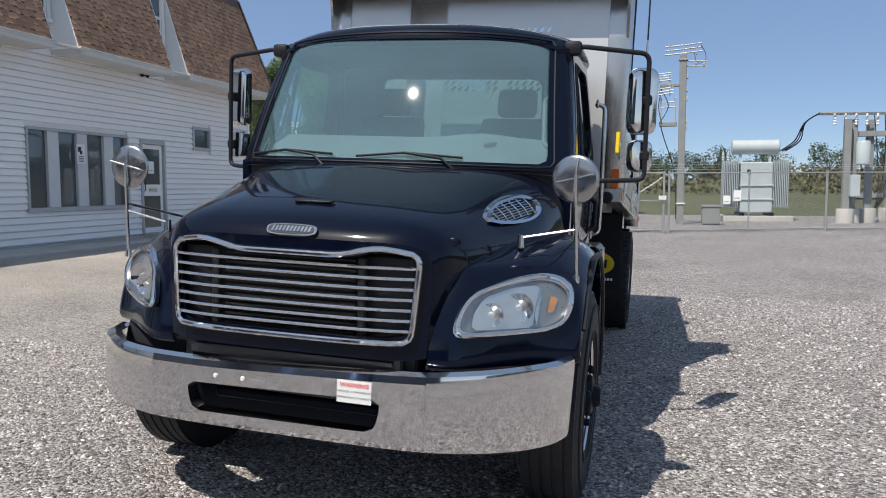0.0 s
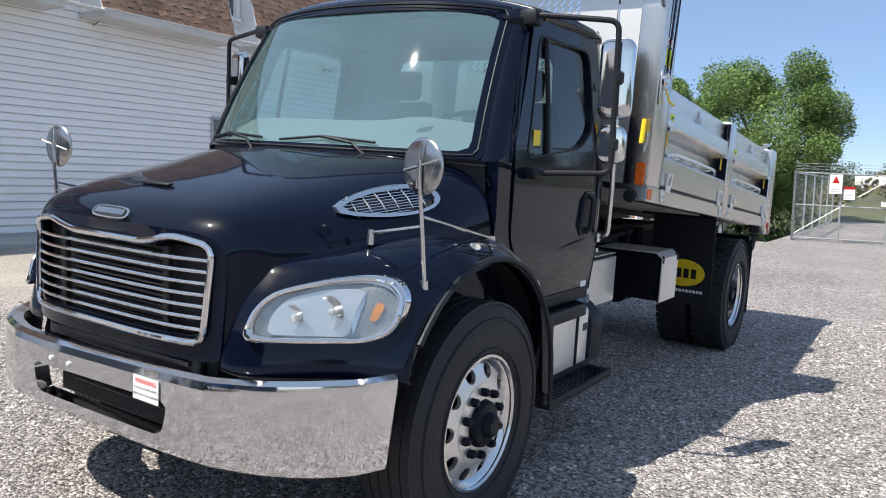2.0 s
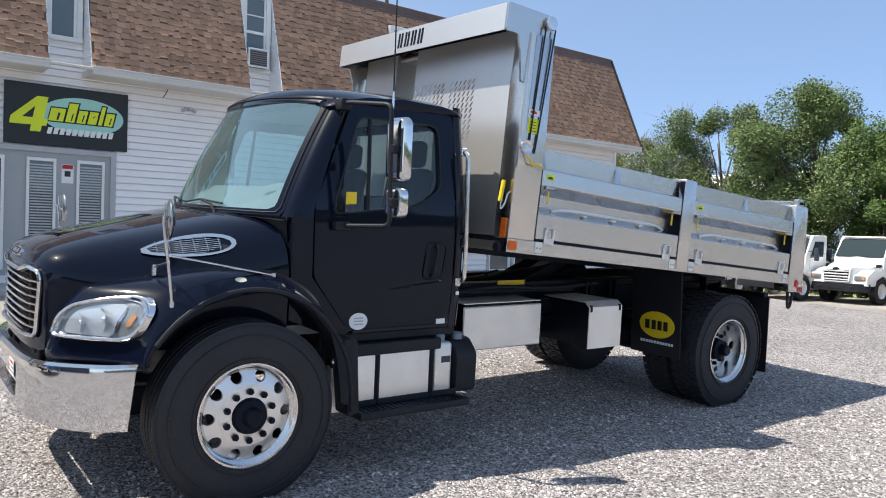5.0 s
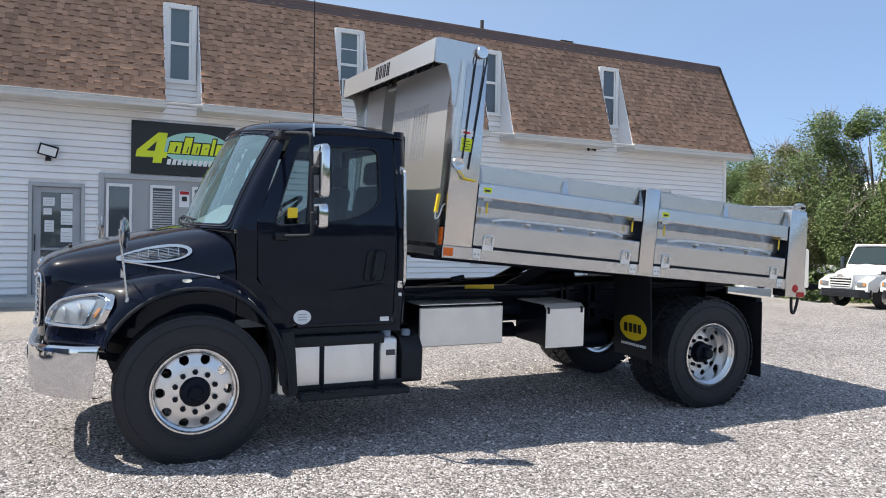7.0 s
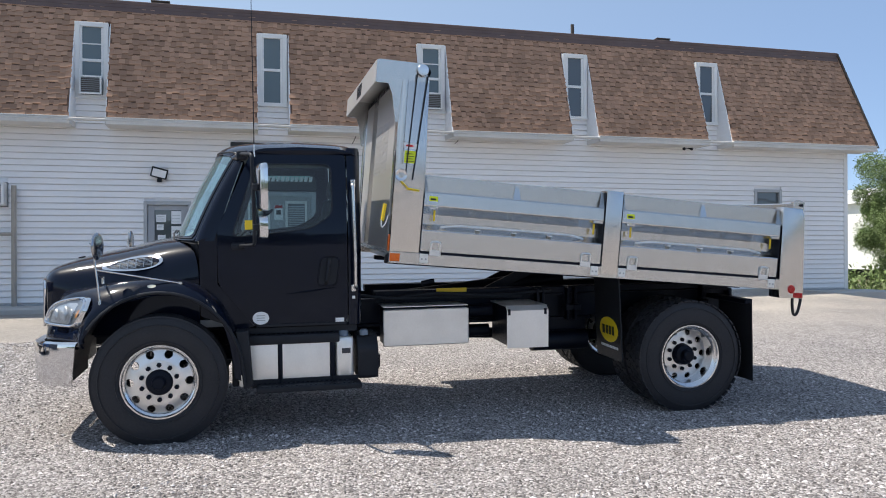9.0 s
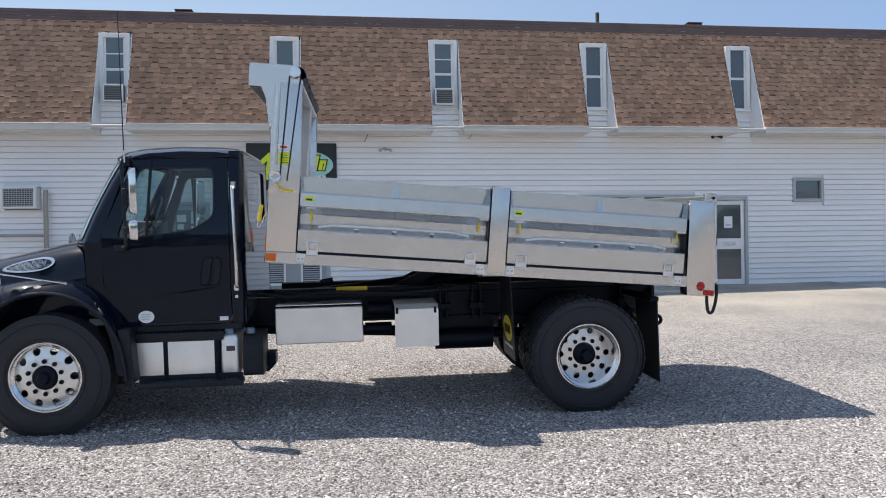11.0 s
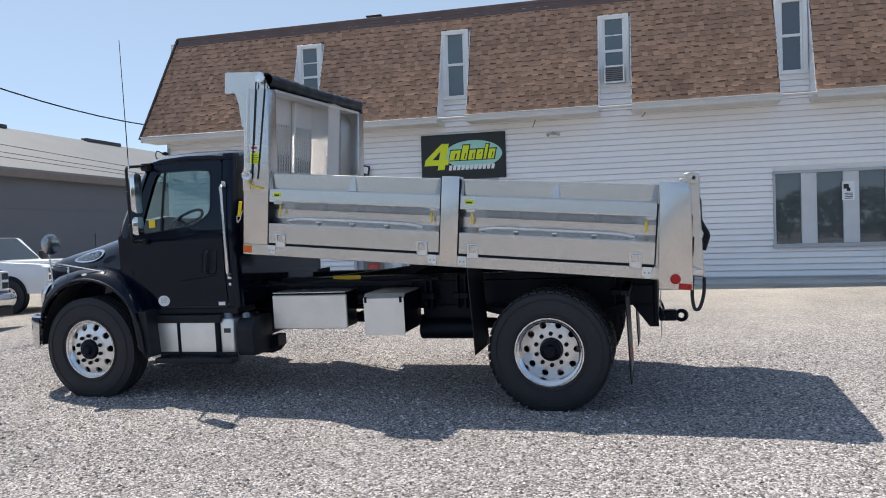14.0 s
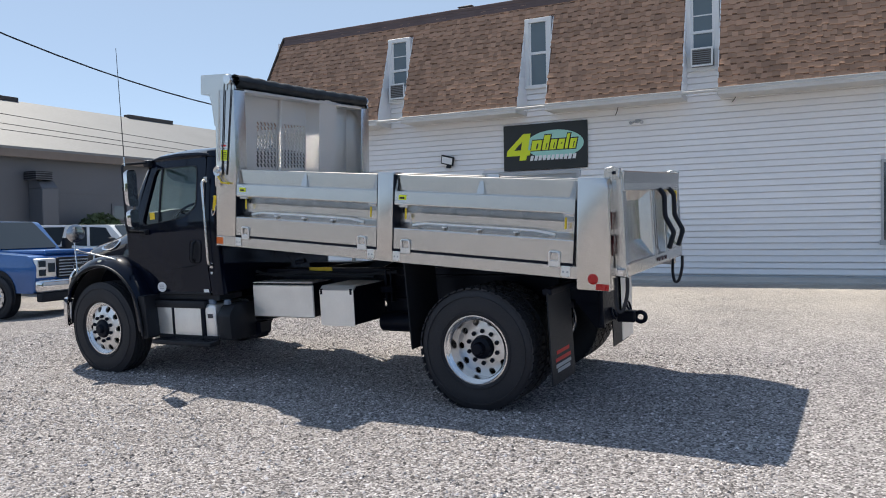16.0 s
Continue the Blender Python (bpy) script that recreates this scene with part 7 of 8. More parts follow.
for s in (-1, 1):
    part("d_ring", side(moved(loop_tube([(0.045 * math.cos(t), 0, 0.05 * math.sin(t)) for t in [2 * math.pi * k / 16 for k in range(16)]], 0.011, 6), pose(0.25, 5.69, 0.70, 20)), s), BLACK_STEEL, hit)
part("splash_plate", box(-0.42, -0.06, 5.672, 5.68, 0.40, 1.0, 0.004), ALU_SATIN, hit)

# ---- yard edge: fence, substation, parked trucks, trees, neighbours ----
GALV = material("galvanised_steel", (0.42, 0.44, 0.46), 0.45, 0.6, 0.12, 3.0, 40.0)
TRAFO = material("pale_transformer_paint", (0.44, 0.50, 0.53), 0.45, 0.0, 0.08)
POLE = material("weathered_grey_post", (0.24, 0.25, 0.255), 0.8, 0.0, 0.12)
WHITE_CAR = material("white_car_paint", (0.78, 0.79, 0.80), 0.2, 0.0, 0.03, coat=0.6)
BLUE_CAR = material("blue_car_paint", (0.009, 0.10, 0.33), 0.28, 0.35, 0.06, coat=1.0)
CAR_GLASS = glass_material("car_glass", (0.03, 0.04, 0.05), 0.02, dark=True)
SCREEN_FAR = glass_material("far_windscreen_glass", (0.03, 0.045, 0.05), 0.04, dark=True)
SCREEN_FAR.node_tree.nodes["Principled BSDF"].inputs["Specular IOR Level"].default_value = 0.3
LEAF = material("green_leaves", (0.122, 0.178, 0.058), 0.6, 0.0, 0.35, 0.7, 9.0, random_vary=0.12, leaf_vary=0.35)
LEAF_FRESH = material("fresh_green_leaves", (0.115, 0.190, 0.048), 0.6, 0.0, 0.35, 0.7, 9.0, random_vary=0.12, leaf_vary=0.35)
LEAF_OLIVE = material("olive_leaves", (0.135, 0.155, 0.052), 0.6, 0.0, 0.35, 0.7, 9.0, leaf_vary=0.35)
BARK = material("tree_bark", (0.10, 0.085, 0.07), 0.9, 0.0, 0.3, 4.0, 40.0, 0.01, 20.0)
TWIG = material("grey_bare_twigs", (0.24, 0.21, 0.18), 0.9, 0.0, 0.2)
LEAF_FAR = material("far_dark_leaves", (0.055, 0.085, 0.035), 0.7, 0.0, 0.35, 0.5, 9.0, leaf_vary=0.3)
GRASS = material("mown_grass", (0.085, 0.092, 0.042), 0.95, 0.0, 0.35, 0.15, 6.0, 0.02, 12.0)
ASPHALT_FAR = material("far_asphalt", (0.16, 0.16, 0.16), 0.9)

# grass rising beyond the substation
gx = sorted([-140 + 14 * k for k in range(31)] + [-4, -3, -2, -1])
gy = [37.5, 42, 50, 60, 75, 95, 120, 160, 220]


def hill(x, y):
    return ground_z(x, 36) - 0.1 + 0.13 * min(1, (y - 37.5) / 4) + 0.042 * max(0, y - 40) * (0.8 + 0.2 * math.sin(x * 0.03 + 1)) * min(1, 90 / y) + 0.15 * noise.noise((x * 0.05, y * 0.05, 3))


g = grid(lambda i, j: (gx[i], gy[j], hill(gx[i], gy[j])), len(gx), len(gy))
bmesh.ops.reverse_faces(g, faces=[f for f in g.faces if f.normal.z < 0])
tagged(part("grass", g, GRASS), "mown green grass rising beyond the substation", "grass", kind="stuff")
r = grid(lambda i, j: (10 + 0.35 * (52 + i * 6 - 40) + (-2.2, 2.2)[j], 52 + i * 6, hill(10, 52 + i * 6) + 0.12), 14, 2)
bmesh.ops.reverse_faces(r, faces=[f for f in r.faces if f.normal.z < 0])
tagged(part("far_road", r, ASPHALT_FAR), "grey lane climbing the grass slope", "road", kind="structure")


SCRUB = material("olive_scrub", (0.105, 0.10, 0.042), 0.9, 0.0, 0.45, 0.12, 5.0, leaf_vary=0.5)
rg = random.Random(21)
sc_v, sc_f = [], []
while len(sc_f) < 16000:
    x, y = rg.uniform(-8, 75), rg.uniform(58, 104)
    if noise.noise((x * 0.09, y * 0.07, 8)) + 0.25 * (x > 6) < 0.02:
        continue
    top = 0.5 + 1.6 * max(0.0, noise.noise((x * 0.16, y * 0.16, 2)) + 0.3)
    p, s_, k0 = Vector((x, y, hill(x, y) + top * rg.random() ** 0.8)), rg.uniform(0.12, 0.30), len(sc_v)
    u = Vector((rg.gauss(0, 1), rg.gauss(0, 1), rg.gauss(0, 1))).normalized()
    w = u.cross(Vector((rg.gauss(0, 1), rg.gauss(0, 1), rg.gauss(0, 1)))).normalized()
    sc_v += [p - u * s_, p + w * s_ * 0.6, p + u * s_, p - w * s_ * 0.6]
    sc_f.append((k0, k0 + 1, k0 + 2, k0 + 3))
me = bpy.data.meshes.new("scrub")
me.from_pydata(sc_v, [], sc_f)
me.materials.append(SCRUB)
tagged(new("scrub", me), "olive and rust scrub on the slope beyond the substation", "bushes", kind="stuff")


# white trailer parked on the far lane
tz = hill(-1.9, 75)
wt = tagged(part("trailer", box(-3.65, -0.15, 74.2, 75.8, tz + 0.42, tz + 1.22, 0.08, 2), WHITE_CAR), "low white trailer parked on the grass slope", "trailer")
for x in (-2.9, -2.2, -0.9, -0.45):
    part("window", box(x, x + 0.3, 74.19, 74.21, tz + 0.62, tz + 0.90, 0.004), BLACK_PLASTIC, wt)
for x in (-2.2, -1.5):
    part("wheel", moved(revolve([(0.0, -0.1), (0.30, -0.1), (0.34, -0.06), (0.34, 0.06), (0.30, 0.1), (0.0, 0.1)], "y", 20), pose(x, 74.35, tz + 0.34)), RUBBER, wt)


def fence_run(points, label, gate=False):
    f = tagged(new("chain_link_fence"), label, "fence")
    for (ax, ay), (bx_, by) in zip(points, points[1:]):
        d = math.hypot(bx_ - ax, by - ay)
        n = max(1, round(d / (1.1 if gate else 2.75)))
        za, zb = ground_z(ax, ay), ground_z(bx_, by)
        for k in range(n + (1 if (bx_, by) == points[-1] else 0)):
            x, y, z = ax + (bx_ - ax) * k / n, ay + (by - ay) * k / n, za + (zb - za) * k / n
            part("post", tube([(x, y, z - 0.05), (x, y, z + 1.86)], 0.035 if k % n == 0 else 0.026, 8), GALV, f)
        for h in (1.80, 0.95, 0.08):
            if h != 0.95 or gate:
                part("rail", tube([(ax, ay, za + h), (bx_, by, zb + h)], 0.02, 6), GALV, f)
        # woven wire: two sets of slanting wires in one mesh
        vs, fs = [], []
        step, r = 0.085, 0.0022
        m = int((d + 1.8) / step)
        for k in range(m):
            for sgn in (1, -1):
                s0, s1 = k * step - 1.8, k * step
                h0, h1 = (0.05, 1.80) if sgn > 0 else (1.80, 0.05)
                c0, c1 = max(s0, 0), min(s1, d)
                if c1 - c0 < 0.03:
                    continue
                q0, q1 = h0 + (h1 - h0) * (c0 - s0) / 1.8, h0 + (h1 - h0) * (c1 - s0) / 1.8
                b0 = len(vs)
                for c, q in ((c0, q0), (c1, q1)):
                    x, y, z = ax + (bx_ - ax) * c / d, ay + (by - ay) * c / d, za + (zb - za) * c / d + q
                    vs += [(x, y - r, z - r), (x, y + r, z), (x, y - r, z + r)]
                fs += [(b0, b0 + 1, b0 + 4, b0 + 3), (b0 + 1, b0 + 2, b0 + 5, b0 + 4), (b0 + 2, b0, b0 + 3, b0 + 5)]
        me = bpy.data.meshes.new("wire_mesh")
        me.from_pydata(vs, [], fs)
        me.materials.append(GALV)
        w = new("wire_mesh", me)
        w.parent = f
        tagged(w, kind="stuff")
        for k in range(3):
            part("top_wire", tube([(ax, ay - 0.08 * k, za + 1.9 + 0.07 * k), (bx_, by - 0.08 * k, zb + 1.9 + 0.07 * k)], 0.005, 5), GALV, f)
    return f


gate = fence_run([(-1.75, 23.6), (0.40, 24.3)], "galvanised chain-link gate of the substation", True)
part("brace", tube([(-1.75, 23.6, 0.4), (0.40, 24.3, 1.9)], 0.011, 6), GALV, gate)
fence_run([(0.55, 24.35), (5.3, 26.3), (14, 28.5), (30, 33)], "galvanised chain-link fence round the substation")
fence_run([(-1.75, 23.6), (-1.9, 36)], "galvanised chain-link fence at the side of the substation")
for k, (x, z, w, h) in enumerate(((-0.95, 1.30, 0.30, 0.50), (-0.62, 1.15, 0.27, 0.34), (0.25, 1.0, 0.22, 0.12))):
    y = 23.6 + (x + 1.75) * 0.7 / 2.15 - 0.05
    sg = tagged(part("warning_sign", box(x, x + w, y - 0.006, y, z + 0.2, z + 0.2 + h), PAPER), "white warning sign with red marks on the gate", "sign", "substation signs")
    if k < 2:
        part("red_band", prism([(x + w * 0.2, z + 0.2 + h * 0.55), (x + w * 0.8, z + 0.2 + h * 0.55), (x + w * 0.5, z + 0.2 + h * 0.92)] if k == 0 else [(x, z + 0.2 + h * 0.8), (x + w, z + 0.2 + h * 0.8), (x + w, z + 0.2 + h), (x, z + 0.2 + h)], "y", y - 0.010, y - 0.0065), RED, sg)
    for q in range(2):
        part("text_bar", box(x + 0.04, x + w - 0.04, y - 0.010, y - 0.0065, z + 0.24 + q * 0.06, z + 0.26 + q * 0.06), TRIM_GREY, sg)
for x, z, w, h in ((2.45, 1.15, 0.22, 0.32), (2.15, 1.05, 0.2, 0.26), (8.6, 1.1, 0.3, 0.5)):
    y = 24.35 + (x - 0.55) * 1.95 / 4.75 - 0.06 if x < 5.3 else 26.3 + (x - 5.3) * 2.2 / 8.7 - 0.06
    sg = tagged(part("warning_sign", box(x, x + w, y - 0.006, y, z, z + h), PAPER), "white notice plate on the substation fence", "sign", "substation signs")
    part("text_bar", box(x + 0.03, x + w - 0.03, y - 0.010, y - 0.0065, z + 0.06, z + 0.10), TRIM_GREY, sg)

# substation post with its arms
Z = 0.35
sp = tagged(part("switch_post", prism([(0.99, 29.4), (1.23, 29.4), (1.23, 29.64), (0.99, 29.64)], "z", Z - 0.2, 6.35, 0.02), POLE), "grey steel substation post with insulator arms", "pole")


def insulator(x, y, z, h=0.16):
    part("insulator", moved(revolve([(0.02, 0), (0.045, 0.15 * h), (0.022, 0.3 * h), (0.045, 0.45 * h), (0.022, 0.6 * h), (0.045, 0.75 * h), (0.02, h)], "z", 10), pose(x, y, z)), TRIM_GREY, sp)


# three long bars on the post's head
for k in range(3):
    part("conductor", tube([(0.46, 29.45 + 0.05 * k, 6.30 + 0.15 * k), (1.74, 29.45 + 0.05 * k, 6.40 + 0.15 * k)], 0.026, 8), GALV, sp)
for x in (0.62, 1.11, 1.55):
    part("spacer", box(x - 0.02, x + 0.02, 29.44, 29.58, 6.30, 6.70, 0.004), GALV, sp)
part("head_band", box(0.95, 1.27, 29.36, 29.68, 6.10, 6.15, 0.008), GALV, sp)
# arm to the lane side
for z in (5.86, 6.05):
    part("arm", tube([(1.23, 29.5, z + 0.03), (1.90, 29.5, z)], 0.022, 8), GALV, sp)
for x in (1.55, 1.82):
    insulator(x, 29.5, 5.87)
part("cable", tube(smoothed([(1.70, 29.45, 6.62), (1.86, 29.45, 6.3), (1.84, 29.5, 6.03), (1.56, 29.5, 6.02), (1.48, 29.45, 6.4)]), 0.010, 6), BLACK_PLASTIC, sp)
# switch rack on the other side
part("arm", box(-0.02, 0.99, 29.44, 29.58, 5.18, 5.28, 0.01), POLE, sp)
for k in range(4):
    part("switch_blade", tube([(0.0 + 0.05 * k, 29.40, 5.36 + 0.085 * k), (0.70, 29.40, 5.42 + 0.085 * k)], 0.022, 8), GALV, sp)
for k in range(3):
    part("switch_blade", tube([(0.22, 29.40, 4.88 + 0.10 * k), (0.78, 29.40, 4.96 + 0.10 * k)], 0.022, 8), GALV, sp)
for x in (0.12, 0.30, 0.66):
    part("switch_link", box(x - 0.02, x + 0.02, 29.42, 29.46, 4.86 if x > 0.2 else 5.28, 5.66, 0.004), TRIM_GREY, sp)
for z in (4.44, 4.62):
    part("rack_bar", tube([(0.34, 29.5, z), (0.92, 29.5, z + 0.03)], 0.024, 8), GALV, sp)
for x in (0.36, 0.86):
    part("rack_upright", tube([(x, 29.5, 3.85), (x, 29.5, 4.78)], 0.026, 8), TRIM_GREY, sp)
    insulator(x, 29.5, 4.62, 0.2)
part("rack_box", box(0.32, 0.93, 29.42, 29.58, 3.76, 3.92, 0.02), POLE, sp)
for z in (2.1, 3.62, 3.86, 4.66, 4.98, 5.46):
    part("clamp", box(1.23, 1.29, 29.42, 29.62, z, z + 0.16, 0.008), TRIM_GREY, sp)
part("clamp", box(0.95, 1.27, 29.36, 29.68, 0.95, 1.0, 0.006), WHITE, sp)
for x0, x1 in ((0.40, 0.28), (0.30, 0.62)):
    part("cable", tube(smoothed([(x0, 29.4, 5.15), (x1, 29.4, 4.5), (x0, 29.4, 3.85)]), 0.014, 6), BLACK_PLASTIC, sp)
part("cable", tube(smoothed([(0.36, 29.42, 3.8), (0.50, 29.42, 3.3), (0.80, 29.42, 2.4), (0.93, 29.45, 1.6), (0.95, 29.5, 0.4)]), 0.018, 6), BLACK_PLASTIC, sp)
cab_box = tagged(part("cable_cabinet", prism([(1.85, 29.1), (2.45, 29.1), (2.45, 29.6), (1.85, 29.6)], "z", 0.25, 0.85, 0.02), POLE), "small grey cable cabinet on the gravel", "cabinet")
part("lid", box(1.82, 2.48, 29.07, 29.63, 0.85, 0.93, 0.01), POLE, cab_box)

tr = tagged(part("transformer", box(3.55, 4.75, 33.0, 34.2, 0.55, 2.55, 0.03), TRAFO), "pale blue-grey power transformer with cooling fins", "transformer")
part("plinth", box(2.9, 5.5, 32.7, 34.6, 0.05, 0.42, 0.02), CONCRETE, tr)
part("skid", join(box(3.5, 3.7, 32.8, 34.4, 0.42, 0.55, 0.01), box(4.6, 4.8, 32.8, 34.4, 0.42, 0.55, 0.01)), BLACK_STEEL, tr)
for k in range(9):
    for x0 in (2.92, 4.78):
        part("fin", box(x0 + k * 0.066, x0 + k * 0.066 + 0.03, 33.05, 34.1, 0.75, 2.6, 0.006), TRAFO, tr)
for z in (1.05, 1.6):
    part("rib", box(3.5, 4.8, 32.95, 33.0, z, z + 0.06, 0.006), TRAFO, tr)
part("conservator", tube([(3.2, 33.3, 3.15), (3.24, 33.3, 3.15), (4.96, 33.3, 3.15), (5.0, 33.3, 3.15)], [0.2, 0.29, 0.29, 0.2], 20), TRAFO, tr)
part("support", join(box(3.5, 3.6, 33.2, 33.4, 2.5, 3.0, 0.005), box(4.6, 4.7, 33.2, 33.4, 2.5, 3.0, 0.005)), TRAFO, tr)
for x in (2.95, 3.15, 5.05, 5.25):
    part("bushing", moved(revolve([(0.03, 0), (0.07, 0.04), (0.035, 0.09), (0.07, 0.14), (0.035, 0.2), (0.06, 0.25), (0.02, 0.4)], "z", 12), pose(x, 33.9, 2.62)), TRAFO, tr)
part("gauge", moved(revolve([(0, -0.04), (0.06, -0.04), (0.07, 0)], "y", 14), pose(3.85, 32.98, 2.2)), BLACK_PLASTIC, tr)
for k in range(3):
    tagged(part("power_cable", tube(smoothed([(5.1 + 0.1 * k, 33.9, 3.0), (5.6 + 0.1 * k, 33.6, 3.4), (5.75, 32.6 - 0.1 * k, 4.0), (6.1, 31.7 - 0.1 * k, 4.3)]), 0.025, 6), BLACK_PLASTIC), "black power cable to the busbars", "cable", "busbar cables")

st = tagged(new("busbar_structure"), "grey steel busbar frame with switchgear", "frame")
for x, y in ((7.05, 31.6), (7.32, 31.9), (7.95, 32.2), (8.9, 33.2)):
    part("post", box(x - 0.12, x + 0.12, y - 0.12, y + 0.12, 0.3, 4.05, 0.01), POLE, st)
    part("footing", moved(revolve([(0, 0.75), (0.28, 0.75), (0.30, 0.7), (0.30, 0.1)], "z", 18), pose(x, y, 0)), CONCRETE, st)
for k in range(3):
    part("busbar", tube([(6.05, 31.4 + 0.35 * k, 4.28), (16, 33.2 + 0.35 * k, 4.3)], 0.03, 8), GALV, st)
part("beam", box(7.2, 10.5, 31.9, 32.1, 3.42, 3.62, 0.01), POLE, st)
for k in range(8):
    part("insulator", moved(revolve([(0.03, 0), (0.06, 0.05), (0.03, 0.1), (0.06, 0.15), (0.03, 0.2), (0.06, 0.25), (0.03, 0.45)], "z", 10), pose(6.6 + k * 0.38, 31.6 + k * 0.08, 3.82)), WHITE, st)
part("pole_transformer", moved(revolve([(0, 0.9), (0.2, 0.88), (0.24, 0.8), (0.24, 0.05), (0.2, 0)], "z", 18), pose(7.55, 31.4, 2.35)), TRAFO, st)
part("control_box", box(7.12, 7.45, 31.2, 31.48, 1.2, 2.0, 0.02), TRAFO, st)
for k in range(6):
    part("cable", tube(smoothed([(8.0 + 0.35 * k, 31.9, 4.2), (8.15 + 0.28 * k, 32.0, 3.0), (8.3 + 0.1 * k, 32.2, 1.6), (8.2, 32.3, 0.6)]), 0.018, 5), BLACK_PLASTIC, st)

# parked white trucks
def white_truck(loc, turn, grille_mat, bumper_mat, body=None):
    t = tagged(new("parked_truck"), "white parked conventional truck" + (" with a grey box body" if body else " with a bare chassis"), "truck", "parked white trucks")
    t.matrix_world = pose(*loc, 0, 0, turn)
    zt = [(-1.15, 1.34), (-0.95, 1.50), (-0.4, 1.62), (0.3, 1.74)]
    n = 9
    part("hood", grid(lambda i, j: ((0.55 + 0.30 * i / 6) * math.copysign(abs(j / 5 - 1) ** 0.8, j / 5 - 1), -1.15 + 1.45 * i / 6, lerp(zt, -1.15 + 1.45 * i / 6) - 0.30 * abs(j / 5 - 1) ** 4), 7, 11), WHITE_CAR, t)
    part("hood_side", prism(corners([(-0.56, -1.13), (0.56, -1.13), (0.86, 0.3), (-0.86, 0.3)], 0.05), "z", 0.75, 1.36, 0.03), WHITE_CAR, t)
    for s in (-1, 1):
        part("fender", side(prism(corners([(-1.08, 0.70), (-1.06, 1.06), (-0.6, 1.30), (0.3, 1.26), (0.66, 0.95), (0.62, 0.6), (0.52, 0.62), (0.40, 0.92), (0, 1.06), (-0.42, 0.92), (-0.52, 0.7)], 0.06), "x", 0.55, 1.12, 0.05, 3), s), WHITE_CAR, t)
        part("headlight", side(box(0.64, 1.04, -1.11, -1.04, 0.90, 1.08, 0.03, 2), s), LAMP_BOWL, t)
        for y in (0.0, 4.6):
            w = part("wheel", side(moved(revolve(tyre_profile(0.14, 0.5, 0.28), "x", 32), pose(0.98, y, 0.5)), s), RUBBER, t)
            part("rim", side(moved(revolve([(0.0, 0.03), (0.10, 0.03), (0.12, 0.0), (0.24, -0.02), (0.285, 0.10)], "x", 28), pose(1.0, y, 0.5)), s), WHITE_CAR if y else ALU_SATIN, w)
        part("mirror", side(join(tube([(0.95, 0.5, 1.9), (1.3, 0.5, 1.95)], 0.015, 6), box(1.22, 1.40, 0.46, 0.56, 1.55, 2.05, 0.03, 2)), s), CAR_GLASS, t)
        part("side_window", side(prism([(0.62, 1.66), (1.5, 1.70), (1.5, 2.30), (0.92, 2.30)], "x", 0.985, 1.0), s), CAR_GLASS, t)
    part("grille", prism(corners([(-0.50, 0.82), (0.50, 0.82), (0.56, 1.36), (-0.56, 1.36)], 0.06), "y", -1.19, -1.12), grille_mat, t)
    part("grille_opening", prism(corners([(-0.44, 0.86), (0.44, 0.86), (0.50, 1.27), (-0.50, 1.27)], 0.04), "y", -1.193, -1.1905), BLACK_PLASTIC, t)
    for k in range(4):
        part("grille_bar", box(-0.46 - 0.012 * k, 0.46 + 0.012 * k, -1.225, -1.193, 0.885 + 0.105 * k, 0.935 + 0.105 * k, 0.012), grille_mat if grille_mat is not WHITE_CAR else ALU_SATIN, t)
    part("grille_badge", prism([(0.13 * math.cos(q), 1.31 + 0.06 * math.sin(q)) for q in [2 * math.pi * k / 20 for k in range(20)]], "y", -1.215, -1.18), CHROME, t)
    part("hood_ridge", grid(lambda i, j: ((0.30 + 0.12 * i / 5) * (j - 1), -1.05 + 1.30 * i / 5, lerp(zt, -1.05 + 1.30 * i / 5) + (0.0, 0.045, 0.0)[j]), 6, 3), WHITE_CAR, t)
    part("windscreen_seal", moved(prism(corners([(-0.94, -0.04), (0.94, -0.04), (0.88, 0.78), (-0.88, 0.78)], 0.10), "z", -0.006, 0.002), pose(0, 0.335, 1.775, 59.5)), BLACK_PLASTIC, t)
    part("sun_visor", box(-0.86, 0.86, 0.66, 0.84, 2.50, 2.56, 0.02, 2), WHITE_CAR, t)
    for s in (-1, 1):
        part("bumper_lamp", side(box(0.52, 0.72, -1.232, -1.20, 0.58, 0.68, 0.01), s), BLACK_PLASTIC, t)
        part("turn_lamp", side(box(0.92, 1.05, -1.115, -1.03, 0.92, 1.06, 0.02), s), AMBER_LENS, t)
        part("door_line", side(box(0.981, 0.986, 0.60, 0.615, 0.80, 1.66), s), BLACK_PLASTIC, t)
        part("hood_vent", side(box(0.86, 0.93, -0.05, 0.28, 1.38, 1.50, 0.02), s), BLACK_PLASTIC, t)
        part("step_tank", side(box(0.70, 1.02, 0.75, 1.65, 0.40, 0.72, 0.06, 2), s), ALU_SATIN, t)
    part("bumper", prism(corners([(-1.14, -0.95), (-0.85, -1.22), (0.85, -1.22), (1.14, -0.95), (1.14, -0.85), (-1.14, -0.85)], 0.06), "z", 0.48, 0.78, 0.02), bumper_mat, t)
    part("bumper_slot", box(-0.35, 0.35, -1.235, -1.22, 0.56, 0.68, 0.004), BLACK_PLASTIC, t)
    part("cab", prism(corners([(0.3, 0.75), (1.75, 0.75), (1.75, 2.55), (0.80, 2.55), (0.30, 1.70)], 0.10), "x", -0.98, 0.98, 0.03), WHITE_CAR, t)
